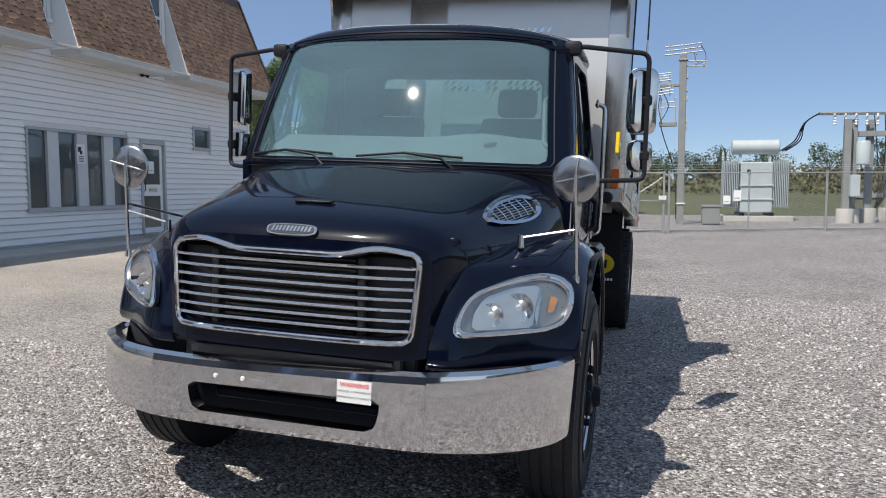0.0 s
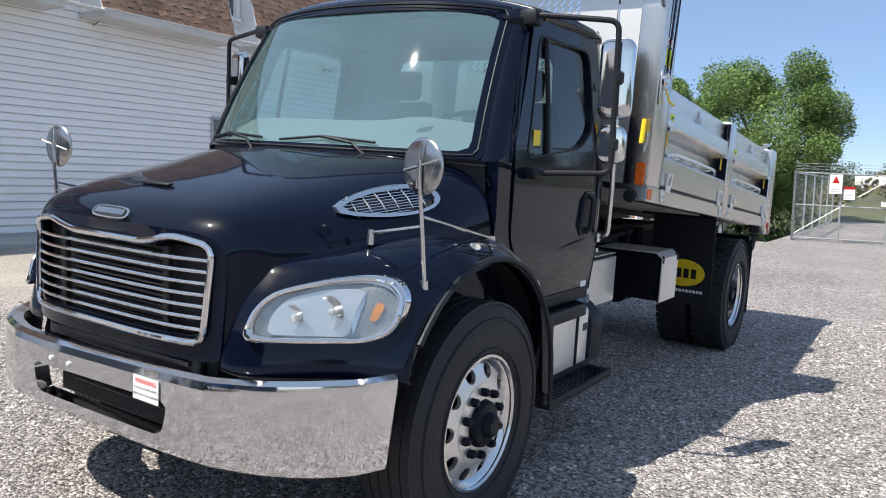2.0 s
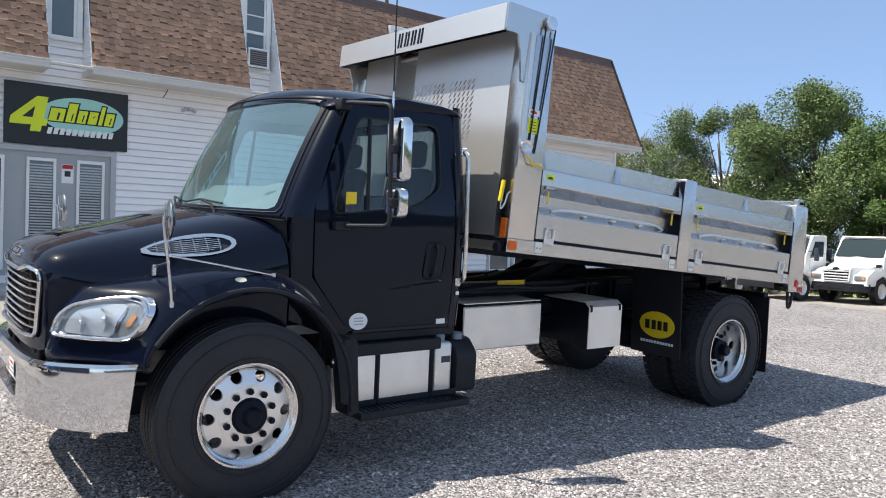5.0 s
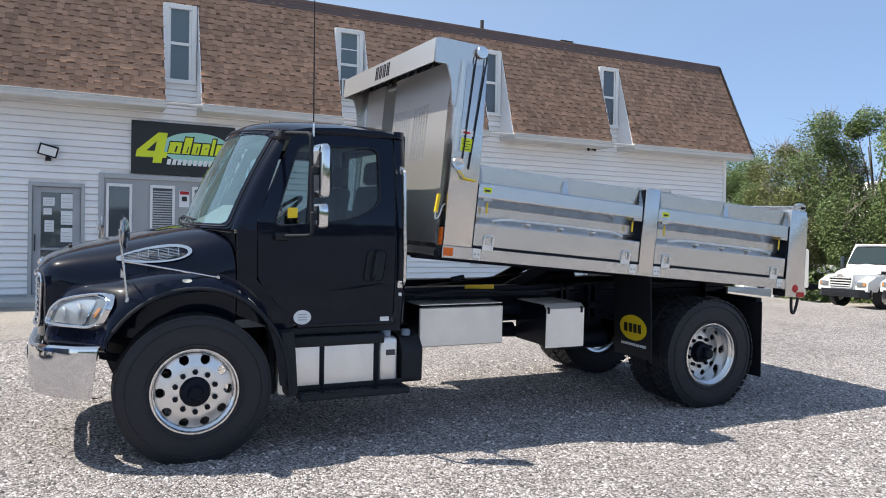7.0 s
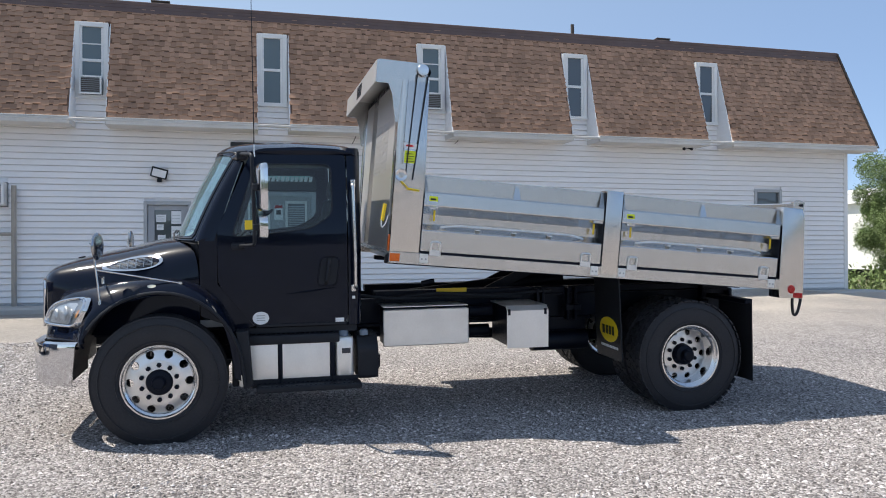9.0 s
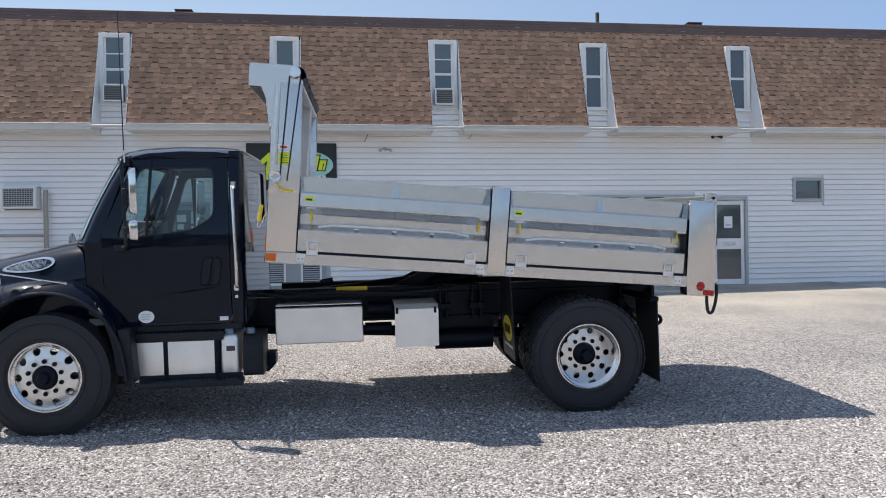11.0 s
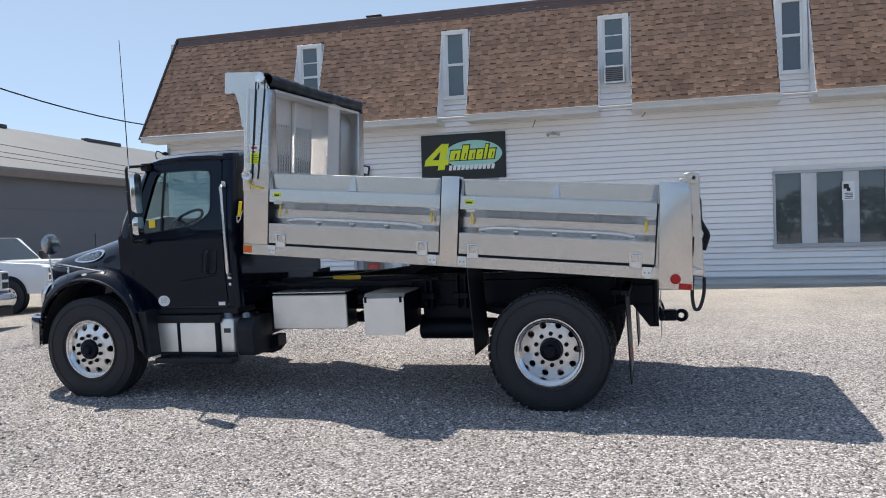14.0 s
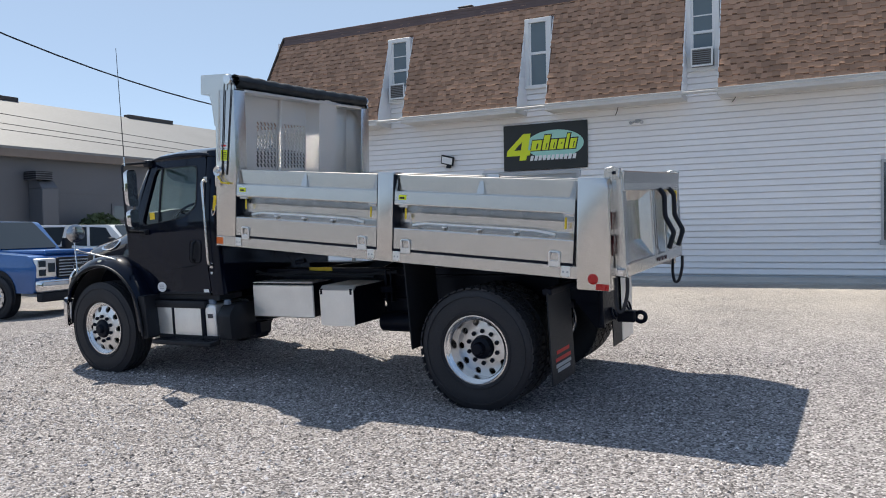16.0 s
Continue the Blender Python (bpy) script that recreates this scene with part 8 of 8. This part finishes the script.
    part("windscreen", moved(prism(corners([(-0.90, 0), (0.90, 0), (0.84, 0.74), (-0.84, 0.74)], 0.08), "z", 0, 0.012), pose(0, 0.335, 1.775, 59.5)), SCREEN_FAR, t)
    for k in range(5):
        part("roof_marker", box(-0.5 + k * 0.25 - 0.05, -0.5 + k * 0.25 + 0.05, 1.0, 1.08, 2.55, 2.58, 0.012), ORANGE, t)
    part("frame", box(-0.42, 0.42, 1.2, 6.2, 0.65, 0.9, 0.01), BLACK_STEEL, t)
    if body:
        part("box_body", box(-1.2, 1.2, 1.95, 6.6, 0.95, 3.1, 0.04), POLE, t)
    return t


for (x, y), turn, gm, bm_, bd_ in (((-6.85, 33.85), -1, CHROME, CHROME, False), ((-9.6, 33.0), -6, WHITE_CAR, BLACK_PLASTIC, False), ((-14.8, 32.0), -4, WHITE_CAR, BLACK_PLASTIC, False), ((-11.9, 31.6), -5, ALU_SATIN, BLACK_PLASTIC, False), ((-20.9, 33.6), -40, WHITE_CAR, WHITE_CAR, False)):
    white_truck((x, y, ground_z(x, y) - 0.0), turn, gm, bm_, bd_)
fwall = tagged(part("far_shed", box(-60, -24, 52, 66, 0, 5.2), WHITE), "long white shed beyond the trees", "shed", kind="structure")
part("shed_roof", prism([(51.5, 5.2), (66.5, 5.2), (59, 7.0)], "x", -60.5, -23.5), WHITE, fwall)

# trees
def tree(x, y, h, r, seed, leaf, bare=0.0, n=95000, z0=None):
    rg = random.Random(seed)
    z0 = ground_z(x, min(y, 36)) - 0.1 if z0 is None else z0
    t = tagged(new("tree"), "broad green deciduous tree" + (" with some bare grey twigs" if bare else ""), "tree", "trees along the yard")
    trunk = smoothed([(x, y, z0), (x + rg.uniform(-.15, .15), y, z0 + h * 0.18), (x + rg.uniform(-.3, .3), y + rg.uniform(-.3, .3), z0 + h * 0.42), (x + rg.uniform(-.4, .4), y, z0 + h * 0.8)], 4)
    part("trunk", tube(trunk, [max(0.03, 0.028 * h * (1 - 0.085 * k)) for k in range(len(trunk))], 9), BARK, t)
    blobs = []
    for k in range(44):
        a, q = rg.uniform(0, 2 * math.pi), rg.random()
        hh = 0.22 + 0.74 * (k + rg.random()) / 44
        rad = r * math.sin(math.pi * min(1, max(0.12, (hh - 0.16) / 0.92))) ** 0.7 * (0.12 + 0.92 * math.sqrt(q))
        c = Vector((x + rad * math.cos(a), y + rad * math.sin(a), z0 + h * hh))
        blobs.append((c, rg.uniform(0.15, 0.40) * r))
        s_ = trunk[min(len(trunk) - 1, int(len(trunk) * min(0.9, hh * 0.75)))]
        mid_ = s_.lerp(c, 0.5) + Vector((0, 0, 0.1 * r))
        part("limb", tube([s_, mid_, c], [0.018 * r, 0.010 * r, 0.004 * r], 5), BARK, t)
    vs, fs = [], []
    for k in range(n):
        c, br = blobs[rg.randrange(len(blobs))]
        d = Vector((rg.gauss(0, 1), rg.gauss(0, 1), rg.gauss(0, 0.8))).normalized() * br * rg.random() ** 0.30 * (1.0 if rg.random() < 0.85 else 1.22)
        p = c + d
        u = Vector((rg.gauss(0, 1), rg.gauss(0, 1), rg.gauss(0, 0.6))).normalized()
        w = u.cross(Vector((rg.gauss(0, 1), rg.gauss(0, 1), rg.gauss(0, 1)))).normalized()
        s_ = rg.uniform(0.03, 0.062) * (0.75 + 0.05 * h) * (1.0 if n > 5000 else 2.6)
        k0 = len(vs)
        vs += [p - u * s_, p + w * s_ * 0.55, p + u * s_, p - w * s_ * 0.55]
        fs.append((k0, k0 + 1, k0 + 2, k0 + 3))
    me = bpy.data.meshes.new("crown")
    me.from_pydata(vs, [], fs)
    me.materials.append(leaf)
    c = new("crown", me)
    c.parent = t
    tagged(c, kind="stuff")
    if bare:
        tw = []
        for k in range(int(26 * bare)):
            cb, br = blobs[rg.randrange(len(blobs))]
            a = rg.uniform(0, 2 * math.pi)
            tw.append(tube(smoothed([cb, cb + Vector((0.5 * br * math.cos(a), 0.5 * br * math.sin(a), br * 0.7)), cb + Vector((br * math.cos(a), br * math.sin(a), br * 1.4))], 3), [0.03, 0.025, 0.02, 0.015, 0.012, 0.008, 0.004], 4))
            for q in range(5):
                e = cb + Vector((rg.gauss(0, 0.5) * br, rg.gauss(0, 0.5) * br, br * rg.uniform(0.6, 1.5)))
                tw.append(tube([cb + Vector((0.4 * br * math.cos(a), 0.4 * br * math.sin(a), br * 0.5)), e], [0.012, 0.004], 3))
        o = part("twig_growth", join(*tw), TWIG, t)
        tagged(o, kind="stuff")
    return t


for args in ((-5.0, 37.2, 7.7, 3.0, 5, LEAF_FRESH, 0.0, 125000), (-10.0, 37.5, 7.5, 2.3, 4, LEAF_FRESH), (-13.7, 38.0, 9.5, 3.3, 3, LEAF), (-18.4, 38.0, 9.4, 3.4, 2, LEAF, 2.2, 80000), (-22.7, 38.5, 8.2, 3.0, 1, LEAF_OLIVE, 5.0, 50000), (-26.6, 39.5, 6.4, 2.5, 7, LEAF, 0.4), (-33, 46, 9.0, 4.0, 8, LEAF)):
    tree(*args)
for k in range(42):
    a = -36 + 2.7 * k + 1.6 * math.sin(k * 2.1)
    b = 108 + 9 * math.sin(k * 1.7)
    if not 22 < a < 27:
        tree(a, b, 3.6 + 1.3 * math.sin(k * 3.1) + (3.0 if a > 28 else 0), 2.6, 30 + k, LEAF_FAR, 0, 2600, hill(a, b) - 0.7)
sh_v, sh_f = [], []
rg = random.Random(5)
for k in range(9000):
    x, y = rg.uniform(-32, -2.6), rg.uniform(35.5, 40)
    z = ground_z(x, 36) + rg.random() ** 1.5 * (1.6 + 0.8 * noise.noise((x * 0.4, y * 0.4, 0)))
    u = Vector((rg.gauss(0, 1), rg.gauss(0, 1), rg.gauss(0, 1))).normalized()
    w = u.cross(Vector((rg.gauss(0, 1), rg.gauss(0, 1), rg.gauss(0, 1)))).normalized()
    p, s_ = Vector((x, y, z)), rg.uniform(0.08, 0.18)
    k0 = len(sh_v)
    sh_v += [p - u * s_, p + w * s_ * 0.5, p + u * s_, p - w * s_ * 0.5]
    sh_f.append((k0, k0 + 1, k0 + 2, k0 + 3))
me = bpy.data.meshes.new("undergrowth")
me.from_pydata(sh_v, [], sh_f)
me.materials.append(LEAF)
tagged(new("undergrowth", me), "tangled green undergrowth below the trees", "bushes", kind="stuff")

# belt of trees beyond the yard's open side, which the paintwork and the chrome mirror
rb = random.Random(46)
hb_v, hb_f = [], []
for k in range(26000):
    y = rb.uniform(-75, 105)
    crown = 5.0 + 1.6 * noise.noise((y * 0.11, 4, 1)) + 0.9 * noise.noise((y * 0.4, 9, 1))
    x = 62 + 5 * noise.noise((y * 0.05, 2, 2)) + rb.gauss(0, 1.6)
    p = Vector((x, y, ground_z(x, y) + crown * rb.random() ** 0.7))
    s_, k0 = rb.uniform(0.22, 0.45), len(hb_v)
    u = Vector((rb.gauss(0, 1), rb.gauss(0, 1), rb.gauss(0, 1))).normalized()
    w = u.cross(Vector((rb.gauss(0, 1), rb.gauss(0, 1), rb.gauss(0, 1)))).normalized()
    hb_v += [p - u * s_, p + w * s_ * 0.6, p + u * s_, p - w * s_ * 0.6]
    hb_f.append((k0, k0 + 1, k0 + 2, k0 + 3))
me = bpy.data.meshes.new("tree_belt")
me.from_pydata(hb_v, [], hb_f)
me.materials.append(LEAF_FAR)
tagged(new("tree_belt", me), "far dark green belt of trees beyond the yard", "trees", kind="stuff")


# grey shed to the south, pickups and the overhead cable
NY = -16.0
SHED_WALL = material("blue_grey_metal_wall", (0.105, 0.112, 0.128), 0.6, 0.0, 0.08, 0.5, 20.0)
shed = tagged(part("grey_shed", box(-62, 4, NY - 14, NY, -0.4, 4.9), SHED_WALL), "long grey metal shed with a pale roof", "shed", kind="structure")
part("roof", prism([(NY + 0.45, 4.95), (NY - 7.5, 8.1), (NY - 14.5, 4.95), (NY - 14.5, 4.85), (NY + 0.45, 4.85)], "x", -62.5, 4.5), material("pale_metal_roof", (0.17, 0.175, 0.18), 0.6, 0.0, 0.1, 0.4, 10.0), shed)
part("fascia", box(-62.4, 4.4, NY + 0.38, NY + 0.46, 4.55, 4.86, 0.01), material("brown_fascia", (0.16, 0.13, 0.11), 0.6), shed)
part("belt_trim", box(-62, 4, NY + 0.002, NY + 0.03, 3.26, 3.32), SHED_WALL, shed)
for x in (-17.95, -31.0):
    w = tagged(part("shed_window", box(x, x + 0.75, NY + 0.003, NY + 0.05, 2.15, 2.90, 0.01), SHED_WALL), "small dark window of the grey shed", "window", "shed windows", "structure")
    part("pane", box(x + 0.1, x + 0.65, NY + 0.051, NY + 0.056, 2.25, 2.80), WINDOW_DARK, w)
for x in (-26.2,):
    part("wall_vent", box(x, x + 0.9, NY + 0.003, NY + 0.04, 1.3, 2.2, 0.01), SHED_WALL, shed)
for x in (-27.75, -18.1, -37):
    part("ridge_vent", box(x, x + 3.2, NY - 7.7, NY - 7.3, 8.04, 8.24, 0.01), CAP, shed)
dc_ = tagged(part("duct_box", box(-14.12, -13.42, NY + 0.03, NY + 0.85, -0.2, 3.40, 0.03), SHED_WALL), "grey duct housing beside the shed wall", "duct")
part("elbow", prism([(NY + 0.03, 3.40), (NY + 0.85, 3.40), (NY + 0.55, 3.72), (NY + 0.03, 3.80)], "x", -14.12, -13.42, 0.02), SHED_WALL, dc_)
louvre = part("intake", box(-13.95, -13.25, NY + 0.03, NY + 0.75, 3.72, 4.05, 0.01), BLACK_PLASTIC, dc_, "dark louvred intake")
for k in range(4):
    part("slat", box(-13.97, -13.23, NY + 0.05, NY + 0.78, 3.73 + 0.085 * k, 3.755 + 0.085 * k), SHED_WALL, louvre)
bs_v, bs_f = [], []
for k in range(5200):
    d = Vector((rg.gauss(0, 1), rg.gauss(0, 1), rg.gauss(0, 1))).normalized() * rg.random() ** 0.3
    p = Vector((-15.75 + d.x * 1.25, NY + 1.1 + d.y * 0.9, 1.0 + d.z * 1.5))
    u = Vector((rg.gauss(0, 1), rg.gauss(0, 1), rg.gauss(0, 1))).normalized()
    w = u.cross(Vector((rg.gauss(0, 1), rg.gauss(0, 1), rg.gauss(0, 1)))).normalized()
    k0 = len(bs_v)
    bs_v += [p - u * 0.1, p + w * 0.06, p + u * 0.1, p - w * 0.06]
    bs_f.append((k0, k0 + 1, k0 + 2, k0 + 3))
me = bpy.data.meshes.new("bush")
me.from_pydata(bs_v, [], bs_f)
me.materials.append(LEAF_FAR)
tagged(new("bush", me), "dark green rounded bush by the grey shed", "bush", kind="stuff")


def pickup(loc, turn, paint, label, wagon=False):
    """A crew-cab pickup, or a wagon with a full-length roof; its nose points along +y of its own axes."""
    t = tagged(new("pickup"), label, "pickup", "parked pickups")
    t.matrix_world = pose(*loc, 0, 0, turn)
    lower = corners([(-5.7, 0.55), (0.0, 0.50), (0.06, 1.02), (-0.10, 1.22), (-1.45, 1.30), (-5.75, 1.30)], 0.07)
    part("body", prism(lower, "x", -0.98, 0.98, 0.05, 3), paint, t)
    part("hood_bulge", box(-0.62, 0.62, -1.35, -0.12, 1.22, 1.33, 0.05, 3), paint, t)
    part("cabin", prism(corners([(-1.30, 1.26), (-2.0, 1.92), (-5.35 if wagon else -3.55, 1.96), (-5.65 if wagon else -3.95, 1.30)], 0.12), "x", -0.84, 0.84, 0.07, 3), paint, t)
    part("windscreen", moved(prism(corners([(-0.76, 0), (0.76, 0), (0.68, 0.82), (-0.68, 0.82)], 0.06), "z", 0, 0.012), pose(0, -1.375, 1.345, 42.5, 0, 180)), CAR_GLASS, t)
    for s in (-1, 1):
        part("side_window", side(prism([(-1.75, 1.33), (-2.12, 1.84), (-2.70, 1.87), (-2.70, 1.33)], "x", 0.843, 0.852), s), CAR_GLASS, t)
        part("side_window", side(prism([(-2.82, 1.33), (-2.82, 1.87), (-3.45, 1.88), (-3.68, 1.36)], "x", 0.843, 0.852), s), CAR_GLASS, t)
        if wagon:
            part("side_window", side(prism([(-3.82, 1.36), (-3.62, 1.88), (-5.0, 1.88), (-5.15, 1.36)], "x", 0.843, 0.852), s), CAR_GLASS, t)
        part("headlight", side(box(0.52, 0.96, -0.06, 0.075, 0.80, 1.17, 0.03, 2), s), ALU_SATIN, t)
        for a_, b_, c_, d_ in ((0.56, 0.72, 0.90, 1.08), (0.77, 0.93, 1.01, 1.13), (0.77, 0.93, 0.84, 0.96)):
            part("lens", side(box(a_, b_, 0.076, 0.084, c_, d_, 0.004), s), CAR_GLASS, t)
        part("mirror", side(join(box(0.98, 1.12, -1.62, -1.54, 1.30, 1.36, 0.01), box(1.10, 1.30, -1.64, -1.52, 1.24, 1.56, 0.03, 2)), s), BLACK_PLASTIC, t)
        for y in (-0.95, -4.75):
            part("wheel_arch", side(moved(revolve([(0.46, 0.0), (0.47, 0.03), (0.44, 0.03)], "x", 30), pose(0.965, y, 0.48)), s), BLACK_PLASTIC, t)
            part("arch_dark", side(moved(revolve([(0.0, 0.0), (0.45, 0.0), (0.45, -0.02)], "x", 30), pose(0.985, y, 0.48)), s), BLACK_PLASTIC, t)
            w = part("wheel", side(moved(revolve(tyre_profile(0.13, 0.42, 0.24), "x", 36), pose(0.93, y, 0.42)), s), RUBBER, t)
            part("rim", side(moved(revolve([(0, 0.07), (0.06, 0.07), (0.08, 0.05), (0.20, 0.05), (0.235, 0.12), (0.25, 0.125)], "x", 30), pose(0.94, y, 0.42)), s), STEEL_BRIGHT, w)
            for k in range(8):
                a = 2 * math.pi * k / 8
                part("rim_opening", side(moved(revolve([(0, 0.003), (0.025, 0.003), (0.027, 0)], "x", 10), pose(0.9905, y + 0.155 * math.cos(a), 0.42 + 0.155 * math.sin(a))), s), BLACK_PLASTIC, w)
    gr = part("grille", prism(corners([(-0.50, 0.78), (0.50, 0.78), (0.51, 1.18), (-0.51, 1.18)], 0.05), "y", 0.04, 0.085), BLACK_PLASTIC, t)
    for k in range(6):
        part("bar", box(-0.48, 0.48, 0.086, 0.10, 0.81 + 0.06 * k, 0.835 + 0.06 * k, 0.004), CHROME, gr)
    part("emblem_rim", prism([(0.165 * math.cos(q), 0.98 + 0.075 * math.sin(q)) for q in [2 * math.pi * k / 24 for k in range(24)]], "y", 0.098, 0.106), CHROME, gr)
    part("emblem", prism([(0.14 * math.cos(q), 0.98 + 0.055 * math.sin(q)) for q in [2 * math.pi * k / 24 for k in range(24)]], "y", 0.10, 0.112), SIGN_BLACK, gr)
    part("bumper", box(-0.98, 0.98, 0.0, 0.20, 0.52, 0.76, 0.05, 3), CHROME, t)
    part("lower_bumper", box(-0.94, 0.94, 0.0, 0.16, 0.34, 0.52, 0.03, 2), BLACK_PLASTIC, t)
    part("number_plate", box(-0.16, 0.16, 0.20, 0.21, 0.58, 0.72), PAPER, t)
    return t


pickup((-4.8, -2.0, ground_z(-4.8, -3)), 5, BLUE_CAR, "shiny blue crew-cab pickup with a chrome grille")
pickup((-10.45, -4.7, ground_z(-10.45, -6)), 7, WHITE_CAR, "white full-size wagon parked behind the blue pickup", True)
for k, (a, b, sag) in enumerate((((0, -14, 11.58), (-40, -14, 9.25), 2.85), ((-2, -15.0, 6.4), (-62, -15.52, 4.75), 0.2), ((-2, -15.0, 6.0), (-62, -15.52, 4.7), 0.2), ((-2, -15.0, 5.75), (-62, -15.52, 4.65), 0.2))):
    A, B = Vector(a), Vector(b)
    tagged(part("overhead_cable", tube([A.lerp(B, t / 24) - Vector((0, 0, sag * 4 * (t / 24) * (1 - t / 24))) for t in range(25)], 0.03 if k == 0 else 0.012, 5), BLACK_PLASTIC), "black overhead service cable", "cable", "overhead cables")

# ---- roof shingles: each a thin wedge, laid in courses ----
def shingle_mesh(w, kind):
    """A strip of roofing w wide with its lower edge proud; z is off the roof, y up the slope."""
    h, t = 0.132, (0.022, 0.018, 0.020)[kind]
    me = bpy.data.meshes.new("shingle")
    me.from_pydata([(0, 0, 0.001), (w, 0, 0.001), (w, 0, t), (0, 0, t), (0, h, 0.003), (w, h, 0.003)], [], [(0, 1, 2, 3), (3, 2, 5, 4), (0, 3, 4), (1, 5, 2)])
    me.materials.append(SHINGLE)
    return me


rng = random.Random(7)
WIDTHS = (0.09, 0.12, 0.15)
SH = {(w, k): shingle_mesh(w - 0.001, k) for w in WIDTHS for k in range(3)}
nx, nz = (TZ - EZ) / SLOPE, (EX - TX) / SLOPE
EXPO = 0.126
rest_v, rest_f = [], []
count, short = 0, False
win_holes = [(a, b + 0.03) for a, b in WIN_Y]
for c in range(int(SLOPE / EXPO) + 1):
    s0 = c * EXPO
    y = RY0 - rng.random() * 0.3
    while y < RY1:
        w = rng.choice(WIDTHS)
        zc = EZ + (TZ - EZ) * s0 / SLOPE
        a, b = max(y, roof_end(RY0, zc)), min(y + w, roof_end(RY1, zc))
        y += w
        if s0 < S_WIN - 0.02:
            for p, q in win_holes:
                if a < q and b > p:
                    if a < p - 0.06:
                        b = p
                    elif b > q + 0.06:
                        a = q
                    else:
                        a = b
        if b - a < 0.05:
            continue
        kind = rng.randrange(3)
        # every other piece or so is a short tab, which leaves the layer below bare
        short = not short if rng.random() < 0.85 else short
        up = rng.uniform(0.028, 0.042) if short else rng.uniform(0, 0.003)
        o = roof_at(a, s0 + up, 0.0)
        m = Matrix(((0, (TX - EX) / SLOPE, nx, o.x), (1, 0, 0, o.y), (0, (TZ - EZ) / SLOPE, nz, o.z), (0, 0, 0, 1)))
        full = abs((b - a) - w) < 1e-6
        if full and 4.2 < a < 5.8 and s0 + 0.2 < SLOPE and count < 300:
            ob = new("shingle", SH[(w, kind)])
            ob.parent = roof
            ob.matrix_basis = m
            count += 1
        else:
            t = (0.022, 0.018, 0.020)[kind]
            h = min(0.132, SLOPE - s0 - up)
            k0 = len(rest_v)
            rest_v += [m @ Vector(v) for v in ((0, 0, 0.001), (b - a - 0.001, 0, 0.001), (b - a - 0.001, 0, t), (0, 0, t), (0, h, 0.003), (b - a - 0.001, h, 0.003))]
            rest_f += [tuple(k0 + q for q in f) for f in ((0, 1, 2, 3), (3, 2, 5, 4), (0, 3, 4), (1, 5, 2))]
me = bpy.data.meshes.new("shingles")
me.from_pydata(rest_v, [], rest_f)
SHINGLE_REST = SHINGLE.copy()
SHINGLE_REST.name = "brown_asphalt_shingle_field"
tree_ = SHINGLE_REST.node_tree
info_ = next(n for n in tree_.nodes if n.bl_idname == "ShaderNodeObjectInfo")
geo_ = tree_.nodes.new("ShaderNodeNewGeometry")
for l in list(tree_.links):
    if l.from_node == info_:
        tree_.links.new(geo_.outputs["Random Per Island"], l.to_socket)
me.materials.append(SHINGLE_REST)
field = new("shingles", me)
field.parent = roof
tagged(field, kind="stuff")
